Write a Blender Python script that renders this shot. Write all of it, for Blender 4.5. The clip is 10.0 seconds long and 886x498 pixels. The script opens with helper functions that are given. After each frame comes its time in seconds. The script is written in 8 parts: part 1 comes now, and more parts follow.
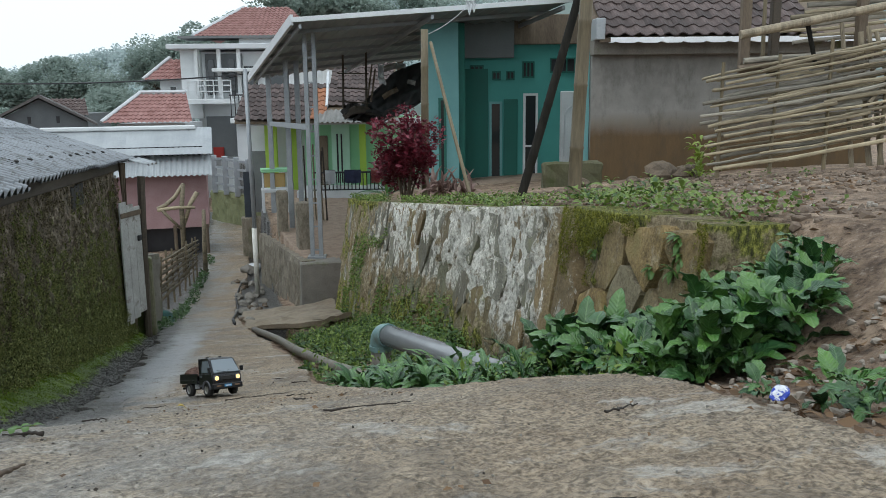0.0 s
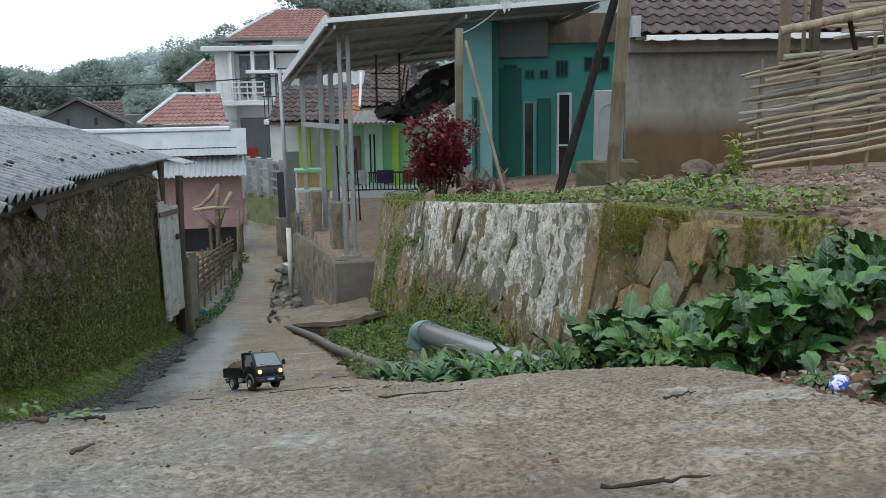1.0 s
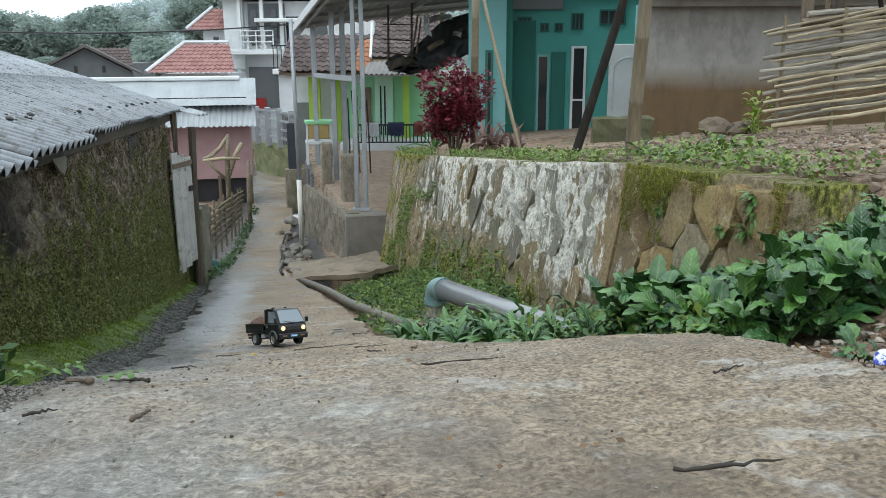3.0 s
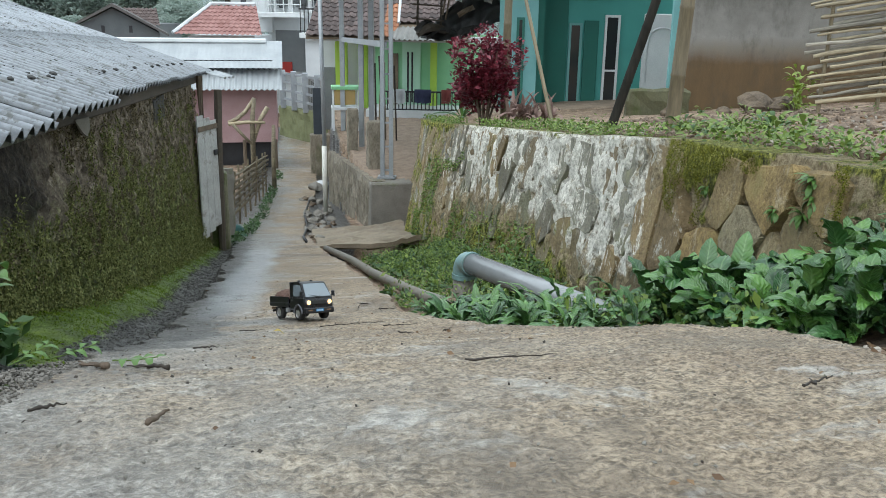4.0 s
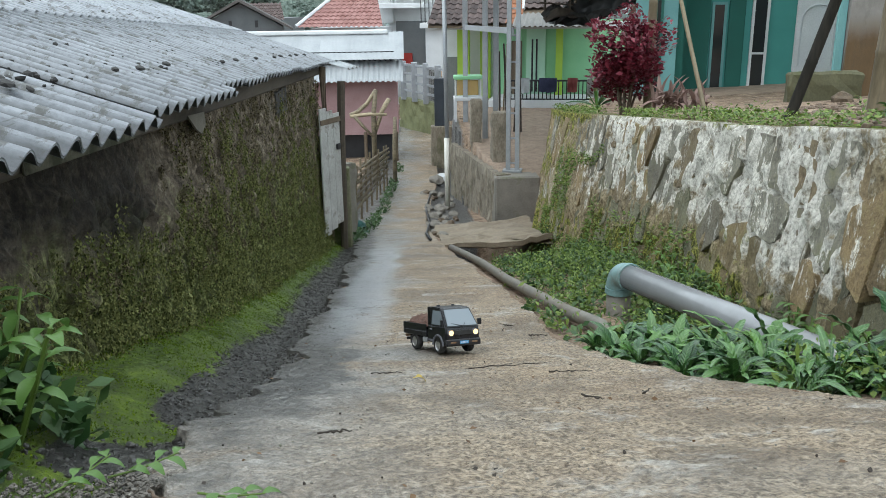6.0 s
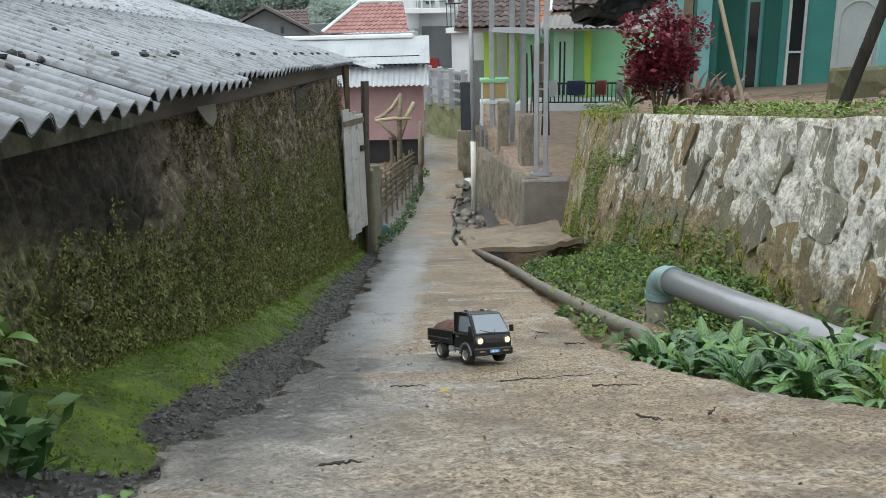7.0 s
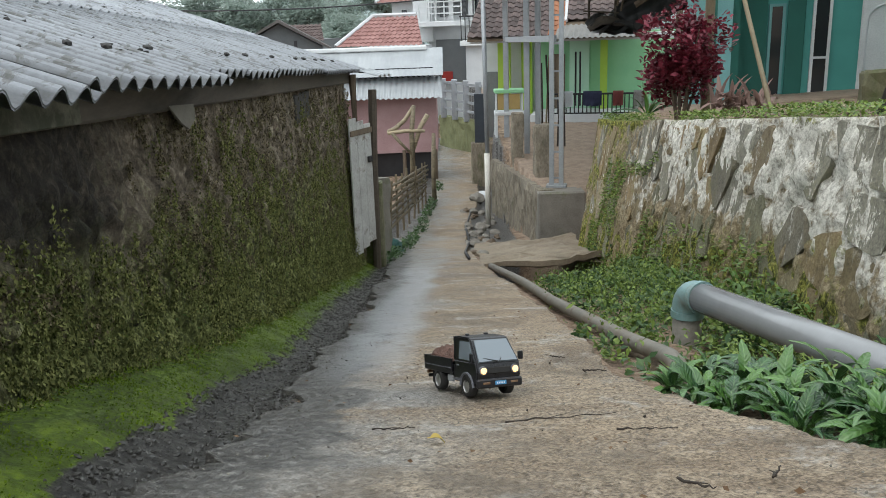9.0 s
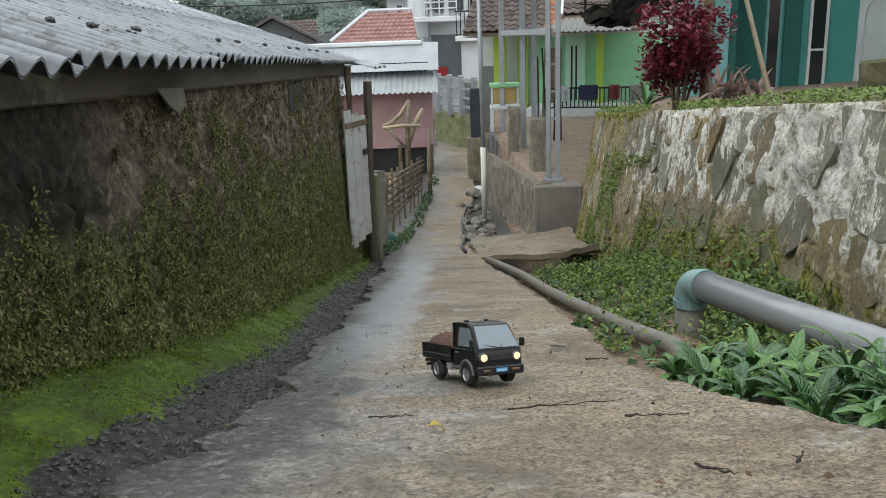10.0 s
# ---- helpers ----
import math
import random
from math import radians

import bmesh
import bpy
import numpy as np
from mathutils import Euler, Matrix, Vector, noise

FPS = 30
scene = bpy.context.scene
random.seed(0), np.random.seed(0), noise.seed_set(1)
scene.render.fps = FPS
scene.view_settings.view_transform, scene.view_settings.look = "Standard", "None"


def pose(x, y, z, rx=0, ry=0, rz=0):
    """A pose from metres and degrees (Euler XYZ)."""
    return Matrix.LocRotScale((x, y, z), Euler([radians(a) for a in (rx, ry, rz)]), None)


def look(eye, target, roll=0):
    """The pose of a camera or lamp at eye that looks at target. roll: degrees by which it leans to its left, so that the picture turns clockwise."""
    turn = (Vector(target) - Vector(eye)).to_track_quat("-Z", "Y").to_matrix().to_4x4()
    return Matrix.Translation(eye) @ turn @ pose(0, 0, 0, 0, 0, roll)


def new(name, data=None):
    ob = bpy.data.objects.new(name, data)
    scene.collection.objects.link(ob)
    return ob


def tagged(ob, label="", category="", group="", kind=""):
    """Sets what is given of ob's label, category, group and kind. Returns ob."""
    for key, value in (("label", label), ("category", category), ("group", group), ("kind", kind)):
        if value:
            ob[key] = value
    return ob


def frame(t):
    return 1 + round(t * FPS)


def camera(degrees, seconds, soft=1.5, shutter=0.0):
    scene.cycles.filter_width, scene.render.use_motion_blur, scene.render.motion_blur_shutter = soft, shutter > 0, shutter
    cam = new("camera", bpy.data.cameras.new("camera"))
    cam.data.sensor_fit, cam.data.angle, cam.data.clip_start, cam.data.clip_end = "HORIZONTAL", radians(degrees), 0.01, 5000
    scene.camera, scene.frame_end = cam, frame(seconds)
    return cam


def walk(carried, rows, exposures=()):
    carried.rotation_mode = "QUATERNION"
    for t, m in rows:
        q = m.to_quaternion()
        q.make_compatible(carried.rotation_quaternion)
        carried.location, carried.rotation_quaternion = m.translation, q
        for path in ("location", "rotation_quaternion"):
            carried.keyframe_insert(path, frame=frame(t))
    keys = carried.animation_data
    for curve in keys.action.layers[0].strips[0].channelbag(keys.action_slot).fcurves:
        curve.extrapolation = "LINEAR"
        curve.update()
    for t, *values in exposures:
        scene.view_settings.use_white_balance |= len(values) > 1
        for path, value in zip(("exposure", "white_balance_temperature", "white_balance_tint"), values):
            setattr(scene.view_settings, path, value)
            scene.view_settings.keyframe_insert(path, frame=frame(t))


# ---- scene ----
cam = camera(55.7, 10.0, soft=0.8)
PATH = [
    (0, (-0.009, 0.015, 0.809), (0.486, 1.917, 0.442), -0.6),
    (0.5, (-0.037, 0.013, 0.795), (0.415, 1.927, 0.43), -0.6),
    (1, (-0.069, 0.014, 0.781), (0.356, 1.935, 0.417), -0.9),
    (1.5, (-0.088, 0.017, 0.777), (0.318, 1.939, 0.404), -1.0),
    (2, (-0.105, 0.015, 0.78), (0.298, 1.934, 0.389), -0.9),
    (3.5, (-0.174, 0.117, 0.83), (0.22, 2.008, 0.313), 0.3),
    (4, (-0.177, 0.253, 0.805), (0.173, 2.145, 0.258), 0.9),
    (4.5, (-0.176, 0.455, 0.776), (0.061, 2.358, 0.208), 0.6),
    (5, (-0.2, 0.647, 0.768), (-0.036, 2.558, 0.198), -0.1),
    (5.5, (-0.236, 0.835, 0.734), (-0.15, 2.752, 0.168), -0.7),
    (5.7, (-0.267, 0.941, 0.731), (-0.188, 2.857, 0.161), -0.8),
    (6.8, (-0.283, 1.359, 0.597), (-0.231, 3.279, 0.04), -1.2),
    (7, (-0.272, 1.419, 0.576), (-0.257, 3.342, 0.024), -1.4),
    (7.5, (-0.229, 1.569, 0.523), (-0.254, 3.494, -0.02), -1.8),
    (8, (-0.202, 1.659, 0.504), (-0.234, 3.586, -0.031), -1.8),
    (8.5, (-0.19, 1.775, 0.479), (-0.222, 3.705, -0.046), -1.8),
    (9, (-0.199, 1.878, 0.44), (-0.223, 3.81, -0.077), -2.0),
    (9.5, (-0.209, 1.93, 0.404), (-0.23, 3.862, -0.114), -2.1),
    (10, (-0.211, 1.969, 0.367), (-0.225, 3.898, -0.157), -2.1),
]
walk(cam, [(t, look(eye, target, roll)) for t, eye, target, roll in PATH],
     [(0, 0.22, 6200, 8), (1, 0.27, 6200, 8), (2, 0.42, 6200, 8), (3.5, 0.75, 6200, 7), (5.5, 0.82, 6200, 7), (7.5, 0.8, 6550, 10), (10, 0.62, 6550, 10)])

# ---- daylight: a bright overcast sky ----
world = bpy.data.worlds.new("world")
scene.world = world
world.use_nodes = True
wn, wl = world.node_tree.nodes, world.node_tree.links
sky = wn.new("ShaderNodeTexSky")
sky.sky_type, sky.sun_disc = "NISHITA", False
sky.sun_elevation, sky.sun_rotation = radians(52), radians(200)
sky.air_density, sky.dust_density = 1.0, 6.0
pale = wn.new("ShaderNodeHueSaturation")
pale.inputs["Saturation"].default_value = 0.22
wl.new(sky.outputs[0], pale.inputs["Color"])
veil = wn.new("ShaderNodeMix")  # an even cloud cover over the clear sky
veil.data_type = "RGBA"
veil.inputs[0].default_value = 0.85
veil.inputs[7].default_value = (7.1, 7.85, 8.25, 1)
wl.new(pale.outputs[0], veil.inputs[6])
wl.new(veil.outputs[2], wn["Background"].inputs[0])
wn["Background"].inputs[1].default_value = 0.14
sun = new("sun", bpy.data.lights.new("sun", "SUN"))
sun.data.energy, sun.data.angle, sun.data.color = 0.6, radians(50), (1.0, 0.97, 0.93)
sun.matrix_world = look((-8, -6, 30), (0, 0, 0))


# ---- materials ----
def shader(name):
    m = bpy.data.materials.new(name)
    m.use_nodes = True
    return m, m.node_tree.nodes, m.node_tree.links, m.node_tree.nodes["Principled BSDF"]


def coords(n, l, stretch=(1, 1, 1)):
    t = n.new("ShaderNodeTexCoord")
    g = n.new("ShaderNodeMapping")
    g.inputs["Scale"].default_value = stretch
    l.new(t.outputs["Object"], g.inputs[0])
    return g.outputs[0]


def noise_tex(n, l, co, scale, detail=6, rough=0.6, distort=0.0):
    t = n.new("ShaderNodeTexNoise")
    t.inputs["Scale"].default_value, t.inputs["Detail"].default_value = scale, detail
    t.inputs["Roughness"].default_value, t.inputs["Distortion"].default_value = rough, distort
    l.new(co, t.inputs["Vector"])
    return t.outputs["Fac"]


def ramp(n, l, fac, stops):
    r = n.new("ShaderNodeValToRGB")
    e = r.color_ramp.elements
    while len(e) < len(stops):
        e.new(0.5)
    for k, (p, c) in zip(e, stops):
        k.position, k.color = p, (*c, 1) if len(c) == 3 else c
    l.new(fac, r.inputs[0])
    return r.outputs[0]


def mix(n, l, fac, a, b, mode="MIX"):
    x = n.new("ShaderNodeMix")
    x.data_type, x.blend_type = "RGBA", mode
    for value, k in ((fac, 0), (a, 6), (b, 7)):
        if isinstance(value, (int, float)):
            x.inputs[k].default_value = value
        elif isinstance(value, tuple):
            x.inputs[k].default_value = (*value, 1)
        else:
            l.new(value, x.inputs[k])
    return x.outputs[2]


def maths(n, l, op, a, b, clamp=False):
    x = n.new("ShaderNodeMath")
    x.operation, x.use_clamp = op, clamp
    for value, k in ((a, 0), (b, 1)):
        if isinstance(value, (int, float)):
            x.inputs[k].default_value = value
        else:
            l.new(value, x.inputs[k])
    return x.outputs[0]


def attr(n, name):
    a = n.new("ShaderNodeAttribute")
    a.attribute_name = name
    return a.outputs["Fac"]


def bumped(n, l, b, height, strength, distance=0.02):
    u = n.new("ShaderNodeBump")
    u.inputs["Strength"].default_value, u.inputs["Distance"].default_value = strength, distance
    l.new(height, u.inputs["Height"])
    l.new(u.outputs[0], b.inputs["Normal"])


def varied(n, l, col, amount):
    """Brightness that differs from piece to piece."""
    o = n.new("ShaderNodeObjectInfo")
    h = n.new("ShaderNodeHueSaturation")
    v = maths(n, l, "MULTIPLY_ADD", o.outputs["Random"], amount)
    v.node.inputs[2].default_value = 1 - amount / 2
    l.new(v, h.inputs["Value"])
    l.new(col, h.inputs["Color"])
    return h.outputs[0]


def surf(name, dark, light, scale=4.0, fine=45.0, rough=(0.6, 0.9), bump=0.3, metal=0.0, stretch=(1, 1, 1),
         stain=None, stain_at=(0.55, 0.7), stain_scale=1.5, random_value=0.0, spec=0.4, distance=0.01):
    m, n, l, b = shader(name)
    co = coords(n, l, stretch)
    big, small = noise_tex(n, l, co, scale), noise_tex(n, l, co, fine, 4, 0.65)
    both = mix(n, l, 0.45, big, small)
    col = ramp(n, l, both, [(0.32, dark), (0.68, light)])
    if stain:
        patch = noise_tex(n, l, co, stain_scale, 8, 0.7, 0.4)
        col = mix(n, l, ramp(n, l, patch, [(stain_at[0], (0, 0, 0)), (stain_at[1], (1, 1, 1))]), col, stain)
    if random_value:
        col = varied(n, l, col, random_value)
    l.new(col, b.inputs["Base Color"])
    l.new(ramp(n, l, both, [(0.3, (rough[0],) * 3), (0.7, (rough[1],) * 3)]), b.inputs["Roughness"])
    b.inputs["Metallic"].default_value = metal
    b.inputs["Specular IOR Level"].default_value = spec
    if bump:
        bumped(n, l, b, both, bump, distance)
    return m


def leafy(name, dark, light, rough=0.45, random_value=0.0, shine=0.4, thin=0.2):
    """Leaves that let part of the light through."""
    m, n, l, b = shader(name)
    co = coords(n, l)
    g = n.new("ShaderNodeNewGeometry")
    col = mix(n, l, g.outputs["Random Per Island"], dark, light)
    col = mix(n, l, maths(n, l, "MULTIPLY", noise_tex(n, l, co, 9.0, 3), 0.5), col, dark)
    if random_value:
        col = varied(n, l, col, random_value)
    l.new(col, b.inputs["Base Color"])
    b.inputs["Roughness"].default_value = rough
    b.inputs["Specular IOR Level"].default_value = shine
    bumped(n, l, b, noise_tex(n, l, co, 60.0, 3), 0.25, 0.004)
    through_leaf, both = n.new("ShaderNodeBsdfTranslucent"), n.new("ShaderNodeMixShader")
    l.new(col, through_leaf.inputs["Color"])
    both.inputs[0].default_value = thin
    l.new(b.outputs[0], both.inputs[1])
    l.new(through_leaf.outputs[0], both.inputs[2])
    l.new(both.outputs[0], n["Material Output"].inputs["Surface"])
    return m


def concrete_road():
    m, n, l, b = shader("worn_concrete")
    co = coords(n, l)
    big, mid = noise_tex(n, l, co, 0.9, 8, 0.65), noise_tex(n, l, co, 6.0, 8, 0.7)
    grit, speck = noise_tex(n, l, co, 30.0, 7, 0.8), noise_tex(n, l, co, 95.0, 4, 0.8)
    v = n.new("ShaderNodeTexVoronoi")
    v.inputs["Scale"].default_value = 110.0
    warp = n.new("ShaderNodeVectorMath")
    warp.operation = "MULTIPLY_ADD"
    l.new(noise_tex(n, l, co, 25.0, 3), warp.inputs[0])
    warp.inputs[1].default_value = (0.05, 0.05, 0.05)
    l.new(co, warp.inputs[2])
    l.new(warp.outputs[0], v.inputs["Vector"])
    grain = v.outputs["Distance"]
    side = attr(n, "wet")
    washed = maths(n, l, "MULTIPLY", side, ramp(n, l, noise_tex(n, l, co, 2.2, 7, 0.7), [(0.36, (0, 0, 0)), (0.52, (1, 1, 1))]))
    col = ramp(n, l, mid, [(0.34, (0.15, 0.12, 0.085)), (0.5, (0.29, 0.245, 0.185)), (0.66, (0.46, 0.405, 0.325))])
    col = mix(n, l, ramp(n, l, noise_tex(n, l, co, 2.6, 8, 0.75, 0.3), [(0.5, (0, 0, 0)), (0.62, (0.6, 0.6, 0.6))]), col, (0.09, 0.077, 0.06))
    # bare aggregate: pale and dark grains in worn patches
    bare = ramp(n, l, noise_tex(n, l, co, 1.7, 7, 0.7), [(0.38, (0.4, 0.4, 0.4)), (0.58, (1, 1, 1))])
    grains = mix(n, l, ramp(n, l, v.outputs["Color"], [(0.25, (0, 0, 0)), (0.75, (1, 1, 1))]), (0.085, 0.07, 0.052), (0.62, 0.565, 0.48))
    grains = mix(n, l, ramp(n, l, grain, [(0.35, (0, 0, 0)), (0.6, (1, 1, 1))]), grains, (0.045, 0.037, 0.028))
    col = mix(n, l, maths(n, l, "MULTIPLY", bare, 0.4), col, grains)
    # pits and pale crumbs
    col = mix(n, l, ramp(n, l, grit, [(0.36, (0.9, 0.9, 0.9)), (0.46, (0, 0, 0))]), col, (0.05, 0.04, 0.03))
    col = mix(n, l, ramp(n, l, grit, [(0.55, (0, 0, 0)), (0.66, (0.8, 0.8, 0.8))]), col, (0.58, 0.53, 0.45))
    col = mix(n, l, ramp(n, l, speck, [(0.58, (0, 0, 0)), (0.7, (0.5, 0.5, 0.5))]), col, (0.62, 0.58, 0.51))
    # weathered skin: raised pale crumbs with dark hollows between them
    crust = noise_tex(n, l, co, 85.0, 3, 0.65, 0.3)
    col = mix(n, l, ramp(n, l, crust, [(0.37, (0.8, 0.8, 0.8)), (0.46, (0, 0, 0))]), col, (0.04, 0.032, 0.024))
    col = mix(n, l, ramp(n, l, crust, [(0.54, (0, 0, 0)), (0.63, (0.6, 0.6, 0.6))]), col, (0.6, 0.55, 0.47))
    # brown mud film in patches
    col = mix(n, l, ramp(n, l, big, [(0.46, (0, 0, 0)), (0.62, (0.6, 0.6, 0.6))]), col, mix(n, l, crust, (0.12, 0.082, 0.047), (0.4, 0.3, 0.2)))
    # soil trodden into the dry side
    trodden = maths(n, l, "MULTIPLY", maths(n, l, "SUBTRACT", 1.0, maths(n, l, "MULTIPLY", side, 0.7)), ramp(n, l, mid, [(0.3, (0.45, 0.45, 0.45)), (0.6, (0.85, 0.85, 0.85))]))
    col = mix(n, l, trodden, col, mix(n, l, ramp(n, l, mix(n, l, 0.5, crust, grit), [(0.42, (0, 0, 0)), (0.58, (1, 1, 1))]), (0.1, 0.073, 0.047), (0.46, 0.36, 0.25)))
    # old damp patches
    damp = ramp(n, l, noise_tex(n, l, coords(n, l, (1.0, 0.7, 1)), 1.6, 7, 0.65, 0.4), [(0.5, (0, 0, 0)), (0.62, (1, 1, 1))])
    col = mix(n, l, maths(n, l, "MULTIPLY", damp, 0.75), col, mix(n, l, crust, (0.05, 0.037, 0.025), (0.2, 0.155, 0.11)))
    # broad stains: brown mud dragged by wheels, and pale cement worn bare
    drag = noise_tex(n, l, coords(n, l, (0.6, 1.0, 1)), 1.9, 8, 0.7, 0.5)
    col = mix(n, l, ramp(n, l, drag, [(0.5, (0, 0, 0)), (0.6, (0.6, 0.6, 0.6))]), col, mix(n, l, ramp(n, l, crust, [(0.4, (0, 0, 0)), (0.6, (1, 1, 1))]), (0.085, 0.06, 0.038), (0.27, 0.2, 0.135)))
    bared = noise_tex(n, l, coords(n, l, (0.7, 1.0, 1)), 3.3, 8, 0.75, 0.4)
    col = mix(n, l, ramp(n, l, bared, [(0.55, (0, 0, 0)), (0.62, (0.65, 0.65, 0.65))]), col, mix(n, l, ramp(n, l, grit, [(0.4, (0, 0, 0)), (0.56, (1, 1, 1))]), (0.2, 0.185, 0.165), (0.55, 0.525, 0.48)))
    # rain-washed side: grey grains with water standing between them
    stones = ramp(n, l, mix(n, l, 0.5, grit, speck), [(0.37, (0.035, 0.033, 0.031)), (0.49, (0.155, 0.148, 0.136)), (0.61, (0.44, 0.425, 0.398))])
    col = mix(n, l, washed, col, stones)
    # silt and fine gravel washed onto the edge
    silt = ramp(n, l, maths(n, l, "ADD", attr(n, "silt"), maths(n, l, "MULTIPLY", maths(n, l, "SUBTRACT", mix(n, l, 0.5, mid, grit), 0.5), 2.4)), [(0.4, (0, 0, 0)), (0.6, (0.92, 0.92, 0.92))])
    col = mix(n, l, silt, col, ramp(n, l, grit, [(0.38, (0.016, 0.015, 0.014)), (0.52, (0.065, 0.062, 0.057)), (0.66, (0.22, 0.216, 0.2))]))
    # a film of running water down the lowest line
    film_sheen = maths(n, l, "MULTIPLY", attr(n, "film_sheen"), ramp(n, l, mix(n, l, 0.4, noise_tex(n, l, co, 3.2, 7, 0.7), grit), [(0.36, (0, 0, 0)), (0.48, (1, 1, 1))]))
    # its sky reflection is also painted in as pale bluish grey
    col = mix(n, l, maths(n, l, "MULTIPLY", film_sheen, 0.8), col, mix(n, l, grit, (0.13, 0.14, 0.15), (0.36, 0.375, 0.39)))
    l.new(col, b.inputs["Base Color"])
    dry = mix(n, l, maths(n, l, "MULTIPLY", damp, 0.7), ramp(n, l, grit, [(0.3, (0.45,) * 3), (0.7, (0.85,) * 3)]), (0.3, 0.3, 0.3))
    rough = mix(n, l, washed, dry, ramp(n, l, grit, [(0.4, (0.25,) * 3), (0.65, (0.6,) * 3)]))
    l.new(mix(n, l, film_sheen, rough, (0.3, 0.3, 0.3)), b.inputs["Roughness"])
    l.new(mix(n, l, film_sheen, mix(n, l, washed, (0.35, 0.35, 0.35), (0.55, 0.55, 0.55)), (1.0, 1.0, 1.0)), b.inputs["Specular IOR Level"])
    h = mix(n, l, 0.45, mix(n, l, 0.5, mid, grit), mix(n, l, 0.3, crust, speck))
    h = mix(n, l, maths(n, l, "MULTIPLY", washed, 0.4), h, (0.45, 0.45, 0.45))
    bumped(n, l, b, mix(n, l, maths(n, l, "MULTIPLY", film_sheen, 0.6), h, (0.45, 0.45, 0.45)), 1.0, 0.036)
    return m


def earth():
    """Soil, gravel and moss in one sheet, after attributes of the ground."""
    m, n, l, b = shader("soil_gravel_moss")
    co = coords(n, l)
    mid, grit = noise_tex(n, l, co, 5.0, 8, 0.7), noise_tex(n, l, co, 32.0, 6, 0.75)
    soil = ramp(n, l, mid, [(0.36, (0.085, 0.054, 0.033)), (0.52, (0.24, 0.165, 0.11)), (0.66, (0.42, 0.31, 0.22))])
    soil = mix(n, l, ramp(n, l, grit, [(0.55, (0, 0, 0)), (0.68, (0.7, 0.7, 0.7))]), soil, (0.42, 0.35, 0.28))
    soil = mix(n, l, ramp(n, l, grit, [(0.36, (0.85, 0.85, 0.85)), (0.46, (0, 0, 0))]), soil, (0.035, 0.022, 0.014))
    gravel = ramp(n, l, grit, [(0.39, (0.01, 0.009, 0.008)), (0.52, (0.045, 0.042, 0.038)), (0.65, (0.17, 0.165, 0.153))])
    moss = ramp(n, l, mix(n, l, 0.45, grit, mid), [(0.4, (0.018, 0.03, 0.004)), (0.52, (0.08, 0.13, 0.006)), (0.66, (0.22, 0.315, 0.016))])
    edge = maths(n, l, "MULTIPLY_ADD", mix(n, l, 0.4, mid, grit), 2.2)
    edge.node.inputs[2].default_value = -1.1
    kg = ramp(n, l, maths(n, l, "ADD", attr(n, "gravel"), edge), [(0.3, (0, 0, 0)), (0.5, (1, 1, 1))])
    km = ramp(n, l, maths(n, l, "ADD", attr(n, "moss"), edge), [(0.45, (0, 0, 0)), (0.6, (1, 1, 1))])
    col = mix(n, l, km, mix(n, l, kg, soil, gravel), moss)
    yard = ramp(n, l, mix(n, l, 0.3, mid, grit), [(0.35, (0.2, 0.145, 0.105)), (0.65, (0.36, 0.275, 0.21))])
    col = mix(n, l, attr(n, "paved"), col, yard)
    l.new(col, b.inputs["Base Color"])
    l.new(mix(n, l, kg, (0.9, 0.9, 0.9), (0.4, 0.4, 0.4)), b.inputs["Roughness"])
    bumped(n, l, b, mix(n, l, 0.6, mid, grit), 1.0, 0.04)
    return m


def mossy_plaster():
    """Dark damp render with bare patches, overgrown from its foot."""
    m, n, l, b = shader("damp_mossy_render")
    co = coords(n, l)
    streak = noise_tex(n, l, coords(n, l, (1, 1, 0.75)), 17.0, 8, 0.75)
    mid, grit = noise_tex(n, l, co, 3.0, 8, 0.7), noise_tex(n, l, co, 30.0, 6, 0.75)
    strand = noise_tex(n, l, coords(n, l, (1, 1, 0.55)), 30.0, 6, 0.75)
    col = ramp(n, l, mix(n, l, 0.5, streak, mix(n, l, 0.5, strand, grit)), [(0.38, (0.02, 0.016, 0.012)), (0.51, (0.2, 0.163, 0.123)), (0.63, (0.5, 0.43, 0.34))])
    col = mix(n, l, ramp(n, l, noise_tex(n, l, co, 1.1, 6), [(0.62, (0, 0, 0)), (0.7, (0.6, 0.6, 0.6))]), col, (0.19, 0.19, 0.16))
    moss = ramp(n, l, mix(n, l, 0.35, strand, grit), [(0.38, (0.008, 0.009, 0.003)), (0.5, (0.1, 0.115, 0.034)), (0.6, (0.38, 0.4, 0.16))])
    k = maths(n, l, "ADD", attr(n, "moss"), maths(n, l, "MULTIPLY", maths(n, l, "SUBTRACT", mix(n, l, 0.5, mid, streak), 0.5), 2.4))
    col = mix(n, l, ramp(n, l, k, [(0.35, (0, 0, 0)), (0.75, (1, 1, 1))]), col, moss)
    # darkens the upper part of the wall towards its near end
    upper_dark = maths(n, l, "ADD", attr(n, "upper_dark"), maths(n, l, "MULTIPLY", maths(n, l, "SUBTRACT", strand, 0.5), 1.6))
    col = mix(n, l, ramp(n, l, upper_dark, [(0.25, (0, 0, 0)), (0.85, (0.88, 0.88, 0.88))]), col, (0.018, 0.018, 0.018))
    l.new(col, b.inputs["Base Color"])
    b.inputs["Roughness"].default_value = 0.9
    b.inputs["Specular IOR Level"].default_value = 0.25
    bumped(n, l, b, mix(n, l, 0.6, streak, mix(n, l, 0.35, strand, grit)), 1.0, 0.085)
    return m


